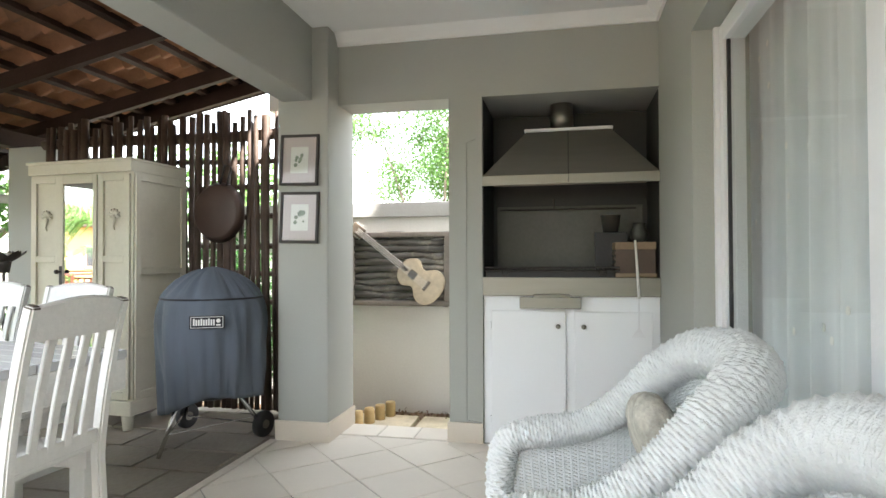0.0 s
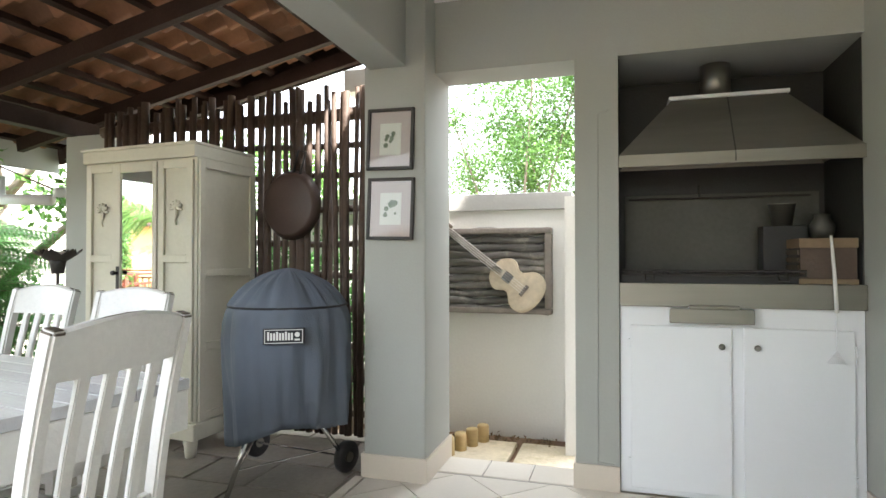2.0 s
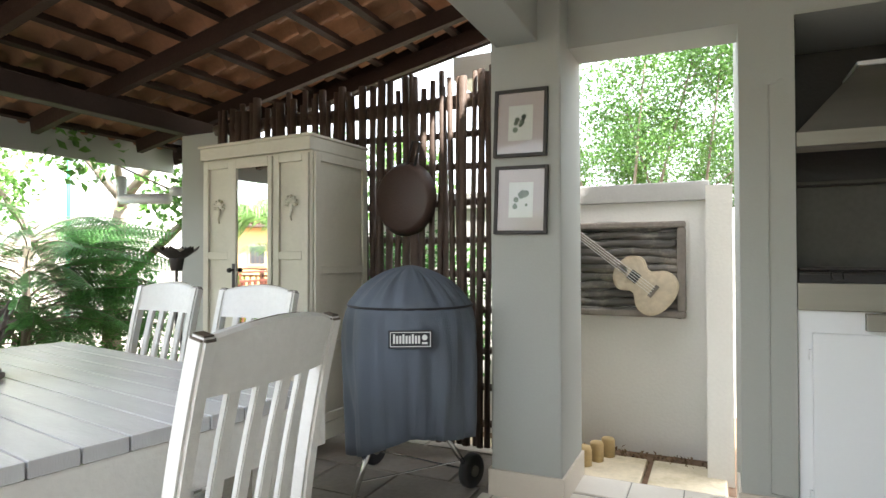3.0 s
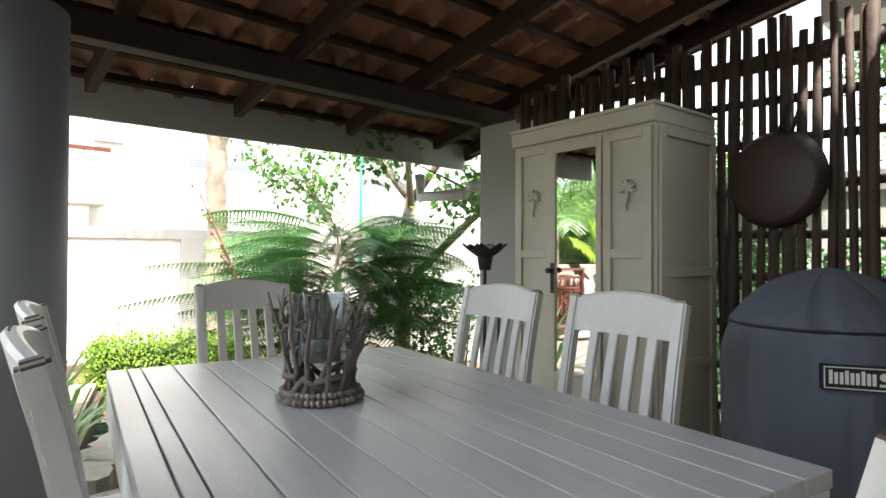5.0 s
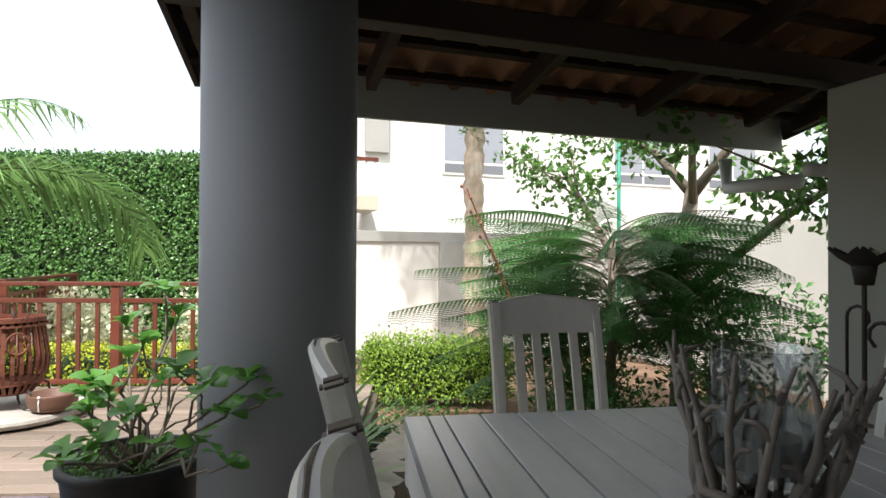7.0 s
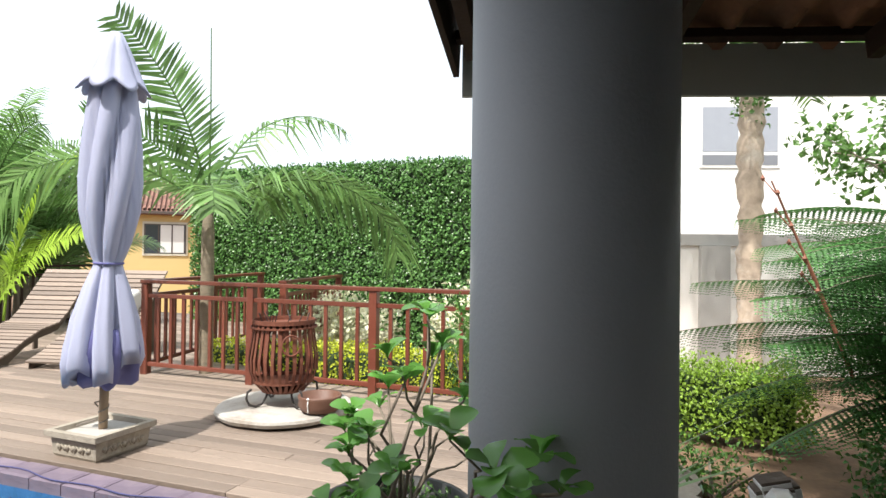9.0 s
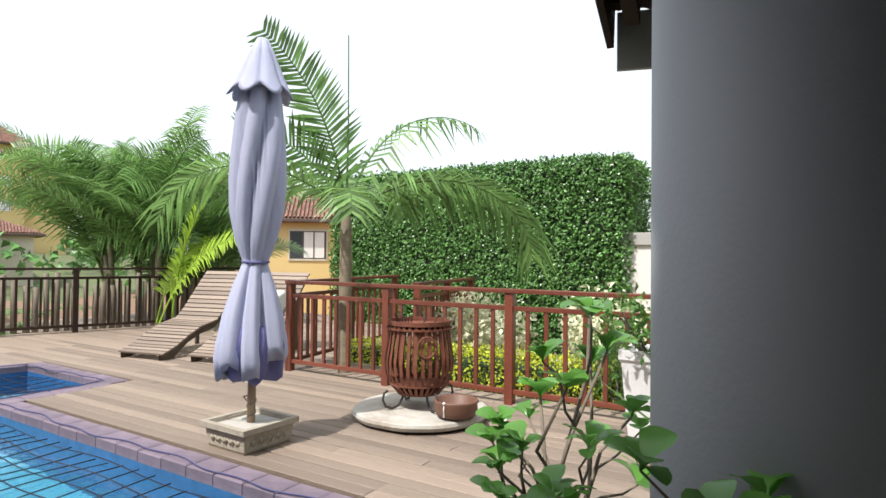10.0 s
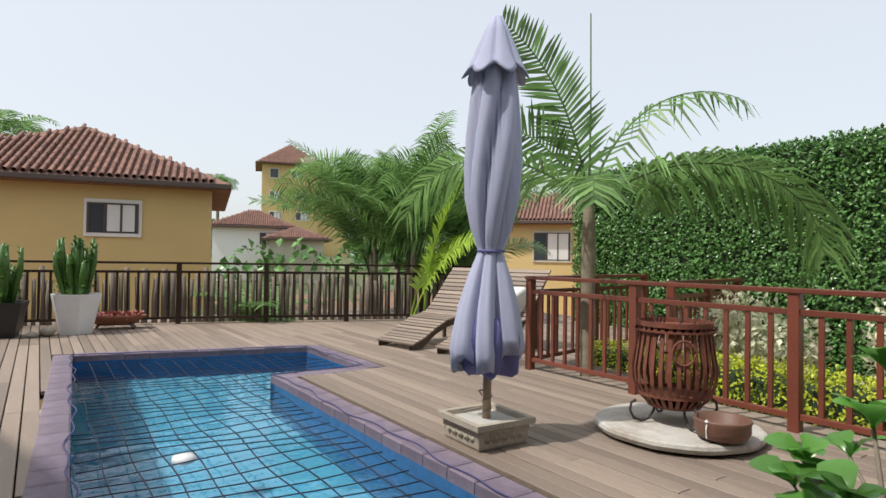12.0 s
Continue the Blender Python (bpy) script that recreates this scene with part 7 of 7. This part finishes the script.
GT = Matrix.Translation((0.20, -0.075, -0.10)) @ Matrix.Rotation(radians(90), 4, "X") @ Matrix.Rotation(radians(-38), 4, "Z") @ Matrix.Diagonal((1.12, 1.2, 1, 1))
gb = part("guitar_body", bm, mat("pale_driftwood", (0.60, 0.51, 0.38), 0.7, 0.25, 8, 0.5, 30, stain=0.4, stain_color=(0.28, 0.2, 0.13)), ART, "pale carved guitar body", loc=GT)
part("guitar_neck", one_box(-0.60, -0.022, 0.025, -0.12, 0.022, 0.05, bev=0.005), M_TWIG, gb, "grey wooden neck")
part("guitar_head", one_box(-0.72, -0.04, 0.02, -0.60, 0.04, 0.045, bev=0.008), M_WORN, gb, "dark pegged head")
part("sound_hole", one_box(-0.105, -0.03, 0.05, -0.04, 0.03, 0.054, bev=0.002), M_BLACK, gb)
part("bridge", one_box(0.06, -0.04, 0.05, 0.085, 0.04, 0.062, bev=0.002), M_TWIG, gb)
bm = bmesh.new()
for k in range(4):
    y = -0.018 + 0.012 * k
    tube(bm, [(-0.66, y, 0.058), (0.07, y * 1.3, 0.066)], 0.002, 4)
for k in range(6):
    tube(bm, [(-0.70 + 0.018 * k, -0.055, 0.03), (-0.70 + 0.018 * k, -0.03, 0.03)], 0.004, 5)
    tube(bm, [(-0.70 + 0.018 * k, 0.055, 0.03), (-0.70 + 0.018 * k, 0.03, 0.03)], 0.004, 5)
part("strings", bm, M_WHITETRIM, gb, "pale strings and pegs")


# ---- wicker armchairs ----
def spline(pts, step):
    """Points every step metres on a smooth curve through pts."""
    pts = [Vector(p) for p in pts]
    out = []
    for i in range(len(pts) - 1):
        a, b, c, d = pts[max(i - 1, 0)], pts[i], pts[i + 1], pts[min(i + 2, len(pts) - 1)]
        n = max(1, round((c - b).length / step))
        for k in range(n):
            t = k / n
            out.append(0.5 * (2 * b + (c - a) * t + (2 * a - 5 * b + 4 * c - d) * t * t + (3 * b - a - 3 * c + d) * t ** 3))
    out.append(pts[-1])
    return out


def woven_roll(path, radius, seg=36, cell=0.030):
    """A fat roll of woven cane along path: strands that pass over and under by turns."""
    vs, fs = [], []
    side = None
    run = 0.0
    for i, p in enumerate(path):
        d = (path[min(i + 1, len(path) - 1)] - path[max(i - 1, 0)]).normalized()
        side = d.orthogonal().normalized() if side is None else (side - d * side.dot(d)).normalized()
        up = d.cross(side)
        if i:
            run += (p - path[i - 1]).length
        r0 = radius(i / (len(path) - 1))
        for k in range(seg):
            a = 2 * math.pi * k / seg
            r = r0 * (1 + 0.02 * math.sin(run * 31)) + 0.0048 * math.sin(2 * math.pi * run / cell) * math.cos(9 * a) + 0.0014 * math.sin(2 * math.pi * run / cell * 0.5 + 1) + 0.0028 * math.sin(2 * math.pi * run / 0.0108) * abs(math.cos(9 * a))
            vs.append(tuple(p + (side * math.cos(a) + up * math.sin(a)) * r))
        if i:
            b = (i - 1) * seg
            for k in range(seg):
                fs.append((b + k, b + (k + 1) % seg, b + seg + (k + 1) % seg, b + seg + k))
    fs += [tuple(range(seg))[::-1], tuple(range(len(vs) - seg, len(vs)))]
    return vs, fs


def wicker_chair():
    """Open to +y, back at -y: a rolled rim on a woven shell."""
    c = thing("wicker_armchair", "white woven wicker armchair with a loose cushion", "armchair", group="wicker armchairs")
    half = [(0.315, 0.36, 0.03), (0.318, 0.372, 0.25), (0.32, 0.372, 0.44), (0.322, 0.345, 0.548), (0.325, 0.26, 0.585), (0.33, 0.12, 0.61), (0.332, 0.03, 0.65),
            (0.328, -0.06, 0.72), (0.312, -0.14, 0.80), (0.262, -0.215, 0.862), (0.15, -0.27, 0.892), (0.0, -0.285, 0.90)]
    whole = half + [(-x, y, z) for x, y, z in half[-2::-1]]
    path = spline(whole, 0.00205)

    def radius(f):
        g = 1 - abs(2 * f - 1)
        return 0.040 + 0.008 * min(1.0, g * 3) + 0.022 * max(0.0, min(1.0, (g - 0.52) / 0.3))

    vs, fs = woven_roll(path, radius)
    raw("rolled_rim", vs, fs, M_WICKER, c, "thick woven wicker rim", True)
    # woven sides and back between the rim and the floor
    rim = [p for p in spline(whole[2:-2], 0.0135)]
    low = [Vector((p.x * 0.93, p.y * 0.86, 0.10)) for p in rim]
    n = len(rim) - 1
    rows = 84
    vs, fs = [], []
    for r in range(rows):
        g0 = (r + 0.5) / rows
        for layer in (-1, 1):
            b = len(vs)
            for k in range(n + 1):
                a, d = rim[k], low[k]
                p = d.lerp(a, g0)
                o = Vector((p.x, p.y + 0.02, 0)).normalized()
                w = 0.0032 * (1 if (k + r) % 2 else -1)
                h = (a.z - d.z) / rows * 0.55
                vs += [tuple(p + o * w + Vector((0, 0, h))), tuple(p + o * (w + layer * 0.0035)), tuple(p + o * w - Vector((0, 0, h)))]
            for k in range(n):
                q = b + 3 * k
                fs += [(q, q + 3, q + 4, q + 1), (q + 1, q + 4, q + 5, q + 2)]
    ob = raw("woven_shell", vs, fs, M_WICKER, c, "tight wicker weave")
    ob["kind"] = "stuff"
    t = bmesh.new()
    for k in range(0, n + 1, 2):
        tube(t, [low[k], rim[k]], 0.0042, 5, False)
    part("ribs", t, M_WICKER, c)["kind"] = "stuff"
    part("seat", one_box(-0.29, -0.22, 0.30, 0.29, 0.36, 0.37, bev=0.03), M_WICKER, c)
    part("front_skirt", one_box(-0.29, 0.355, 0.12, 0.29, 0.375, 0.33, bev=0.008), M_WICKER, c)
    t = bmesh.new()
    bmesh.ops.create_icosphere(t, subdivisions=5, radius=1)
    cm = pose(0.06, -0.105, 0.63, -20, 14, 0) @ Matrix.Diagonal((0.17, 0.06, 0.165, 1))
    for v in t.verts:
        q = v.co.copy()
        sx, sz = (math.copysign(abs(q.x) ** 0.55, q.x), math.copysign(abs(q.z) ** 0.55, q.z))
        v.co = Vector((sx, q.y * (1 + 0.15 * noise.noise(q * 3)), sz))
        v.co *= 1 + 0.02 * abs(noise.noise(q * 13))
        v.co = cm @ v.co
    part("cushion", t, mat("tan_leaf_print", (0.46, 0.44, 0.38), 0.9, 0.5, 26, 0.9, 60, stain=0.85, stain_color=(0.25, 0.23, 0.20)), c, "tan leaf print cushion", True)
    for x in (-0.27, 0.27):
        t = bmesh.new()
        tube(t, [(x, -0.18, 0), (x, -0.18, 0.32)], 0.022, 8)
        part("leg", t, M_WICKER, c, smooth=True)
    return c


WC = wicker_chair()
WC.matrix_basis = pose(0.085, 1.515, 0, 0, 0, 90)
copy_thing(WC, pose(0.12, 0.66, 0, 0, 0, 90))

# ---- on the table: twig candle holder ----
VA = thing("twig_candle_holder", "driftwood twig holder with a glass hurricane cylinder", "candle holder", pose(-3.02, 1.665, 0.77))
bm = bmesh.new()
lathe(bm, [(0.0, 0.0), (0.104, 0.0), (0.108, 0.012), (0.096, 0.024), (0.0, 0.024)], 32)
part("base", bm, M_TWIG, VA)
vs = bmesh.new()
rnd = random.Random(19)
for k in range(90):
    a = k * 2 * math.pi / 45
    t = bmesh.new()
    bmesh.ops.create_icosphere(t, subdivisions=1, radius=0.013, matrix=Matrix.Translation(((0.109 - 0.010 * (k > 44)) * math.cos(a), (0.109 - 0.010 * (k > 44)) * math.sin(a), 0.012 + 0.016 * (k > 44))) @ Matrix.Rotation(a, 4, "Z") @ Matrix.Diagonal((0.8, 0.6, 0.7, 1)))
    merge(vs, t)
part("pebble_rim", vs, M_PEBBLE, VA, "ring of small grey pebbles", True)["kind"] = "stuff"
bm = bmesh.new()
lathe(bm, [(0.0, 0.094), (0.070, 0.094), (0.075, 0.10), (0.078, 0.278), (0.0795, 0.281), (0.078, 0.283), (0.0745, 0.28), (0.071, 0.105), (0.0, 0.102)], 40)
ob = part("glass_cylinder", bm, M_HURRICANE, VA, "clear glass hurricane cylinder", True)
ob.visible_shadow = False
bm = bmesh.new()
lathe(bm, [(0.0, 0.104), (0.05, 0.104), (0.05, 0.15), (0.0, 0.154)], 24)
part("candle", bm, mat("grey_wax", (0.50, 0.48, 0.45), 0.6, 0.05), VA, "pale pillar candle")
for k in range(18):
    a = k * 2 * math.pi / 18 + rnd.uniform(-0.1, 0.1)
    tw = rnd.uniform(-0.9, 0.9)
    pts = []
    r0 = rnd.uniform(0.070, 0.086)
    top = rnd.uniform(0.19, 0.27)
    for i in range(6):
        f = i / 5
        r = r0 + (0.008 + 0.085 * f ** 1.6) * (top / 0.3) + rnd.uniform(-0.008, 0.008)
        pts.append((r * math.cos(a + tw * f), r * math.sin(a + tw * f), 0.022 + top * f))
    bm = bmesh.new()
    tube(bm, pts, [0.0078, 0.007, 0.0064, 0.0056, 0.0045, 0.003], 8)
    for j in (2, 3, 4):
        p = Vector(pts[j])
        q = p + Vector((rnd.gauss(0, 0.03), rnd.gauss(0, 0.03), rnd.uniform(0.015, 0.05)))
        tube(bm, [p, p.lerp(q, 0.5) + Vector((0, 0, 0.01)), q], [0.0055, 0.0042, 0.0028], 6)
    part("twig", bm, M_TWIG, VA, smooth=True)
for k in range(8):
    a = k * 0.8
    bm = bmesh.new()
    tube(bm, [(0.085 * math.cos(a), 0.085 * math.sin(a), 0.03 + 0.03 * (k % 3)), (0.095 * math.cos(a + 0.5), 0.095 * math.sin(a + 0.5), 0.07), (0.085 * math.cos(a + 1.0), 0.085 * math.sin(a + 1.0), 0.04 + 0.03 * (k % 2))], 0.009, 7)
    part("twig", bm, M_TWIG, VA, smooth=True)

# ---- iron flower candle stands by the column ----
for x, y, h in ((-4.12, 3.42, 1.13),):
    st = thing("candle_stand", "dark iron candle stand with a flower cup", "candle stand", pose(x, y, 0))
    bm = bmesh.new()
    tube(bm, [(0, 0, 0.02), (0, 0, h)], 0.010, 8)
    part("stem", bm, M_IRON, st)
    bm = bmesh.new()
    lathe(bm, [(0.0, 0.012), (0.12, 0.012), (0.13, 0.0), (0.0, 0.0)], 20)
    part("foot", bm, M_IRON, st)
    bm = bmesh.new()
    lathe(bm, [(0.035, h - 0.06), (0.045, h), (0.05, h + 0.03)], 14)
    part("socket", bm, M_IRON, st, smooth=True)
    for k in range(6):
        a = k * math.pi / 3
        vs, fs = [], []
        for i in range(6):
            f = i / 5
            r = 0.03 + 0.11 * f
            w = 0.055 * math.sin(math.pi * (0.15 + 0.8 * f))
            z = h + 0.01 + 0.06 * f + 0.02 * f * f
            for s in (-1, 0, 1):
                vs.append((r * math.cos(a) - s * w * math.sin(a), r * math.sin(a) + s * w * math.cos(a), z + (0.015 if s else 0)))
        for i in range(5):
            for s in range(2):
                q = 3 * i + s
                fs.append((q, q + 1, q + 4, q + 3))
        raw("petal", vs, fs, M_IRON, st, "", True)
    bm = bmesh.new()
    lathe(bm, [(0.045, h + 0.03), (0.05, h + 0.085), (0.0, h + 0.09)], 16)
    part("candle", bm, M_WHITETRIM, st, "white candle stub", True)
for x, y, h, s in ((-4.42, 3.72, 0.98, 1), (-3.95, 3.36, 0.95, -1)):
    cr = thing("iron_crook", "thin dark iron garden hook with a curled top", "hook", pose(x, y, 0), "iron crooks")
    bm = bmesh.new()
    pts = [(0, 0, 0), (0, 0, h - 0.08)] + [(s * (0.055 - 0.055 * math.cos(a)), 0, h - 0.08 + 0.055 * math.sin(a)) for a in (0.4, 0.9, 1.5, 2.1, 2.7, 3.4, 4.2)]
    tube(bm, pts, 0.008, 7)
    part("rod", bm, M_IRON, cr, smooth=True)
    part("foot", one_box(-0.05, -0.05, 0, 0.05, 0.05, 0.015), M_IRON, cr)
# things on top of the wardrobe
WT = thing("iron_tray", "dark metal tray lying on the wardrobe", "tray", pose(-3.35, 3.6, 1.86))
bm = bmesh.new()
lathe(bm, [(0.0, 0.004), (0.2, 0.004), (0.22, 0.02), (0.212, 0.02), (0.195, 0.01), (0, 0.01)], 28)
part("dish", bm, M_IRON, WT, smooth=True)
bm = bmesh.new()
tube(bm, [(-4.9, 4.05, 1.70), (-4.9, 4.6, 1.72)], 0.04, 12)
tube(bm, [(-4.95, 4.05, 1.64), (-5.5, 4.05, 1.66), (-5.52, 4.05, 1.85)], 0.045, 12)
structure("downpipe", bm, M_GUTTER, "white rainwater pipe at the eave corner", True, "pipe")
bm = bmesh.new()
box(bm, -2.70, 4.72, 2.50, -2.36, 5.2, 2.68, bev=0.01)
structure("fascia_back", bm, M_WHITETRIM, "white eave board end of the back roof", category="fascia")

# ---- floor pieces ----
tile = tile_mesh("floor_tile", 0.354, M_TILE)
A_, B_ = Vector((0.2545, -0.2545, 0)), Vector((0.2545, 0.2545, 0))
for i in range(-14, 16):
    for j in range(-16, 12):
        c = Vector((-1.40, 3.06, 0)) + A_ * (i + 0.5) + B_ * (j + 0.5)
        if (-2.13 < c.x < -1.62 or 3.27 < c.y < 3.79) and -2.1 < c.x < 0.75 and -0.6 < c.y:
            bm = bmesh.new()
            box(bm, -0.177, -0.177, -0.012, 0.177, 0.177, 0, pose(c.x, c.y, 0, 0, 0, 45))
            for co, no in (((-1.885, 0, 0), (-1, 0, 0)), ((0, 3.535, 0), (0, 1, 0))):
                bmesh.ops.bisect_plane(bm, geom=list(bm.verts) + list(bm.edges) + list(bm.faces), plane_co=co, plane_no=no, clear_outer=True)
            if len(bm.faces) > 2:
                part("floor_tile", bm, M_TILE, FLOOR)
        elif -1.62 <= c.x < 0.75 and -0.6 < c.y <= 3.27:
            piece("floor_tile", tile, FLOOR, Matrix.Translation((c.x, c.y, 0)) @ Matrix.Rotation(radians(45), 4, "Z"))
straight = tile_mesh("threshold_tile", 0.245, M_TILE)
for k in range(3):
    piece("threshold_tile", straight, FLOOR, Matrix.Translation((-1.42 + 0.25 * k, 3.68, 0.001)))
for k in range(17):
    piece("edge_tile", straight, FLOOR, Matrix.Translation((-1.92, 3.24 - 0.25 * k, 0.0015)) @ Matrix.Diagonal((0.22, 1, 1, 1)))
PAVE = bpy.data.objects["floor_paving_bed"]
rnd = random.Random(44)
y = -0.85
while y < 4.0:
    h = rnd.uniform(0.32, 0.5)
    x = -4.85
    while x < -1.96:
        w = min(rnd.uniform(0.35, 0.7), -1.955 - x)
        if w > 0.05:
            bm = bmesh.new()
            g = 0.008
            pts = [(x + g + rnd.uniform(0, 0.01), y + g), (x + w - g, y + g + rnd.uniform(0, 0.012)), (x + w - g - rnd.uniform(0, 0.012), min(y + h, 4.04) - g), (x + g, min(y + h, 4.04) - g - rnd.uniform(0, 0.012))]
            prism(bm, pts, -0.02, 0.0 + rnd.uniform(-0.003, 0.0))
            part("paving_stone", bm, M_SLATE, PAVE)
        x += w
    y += h
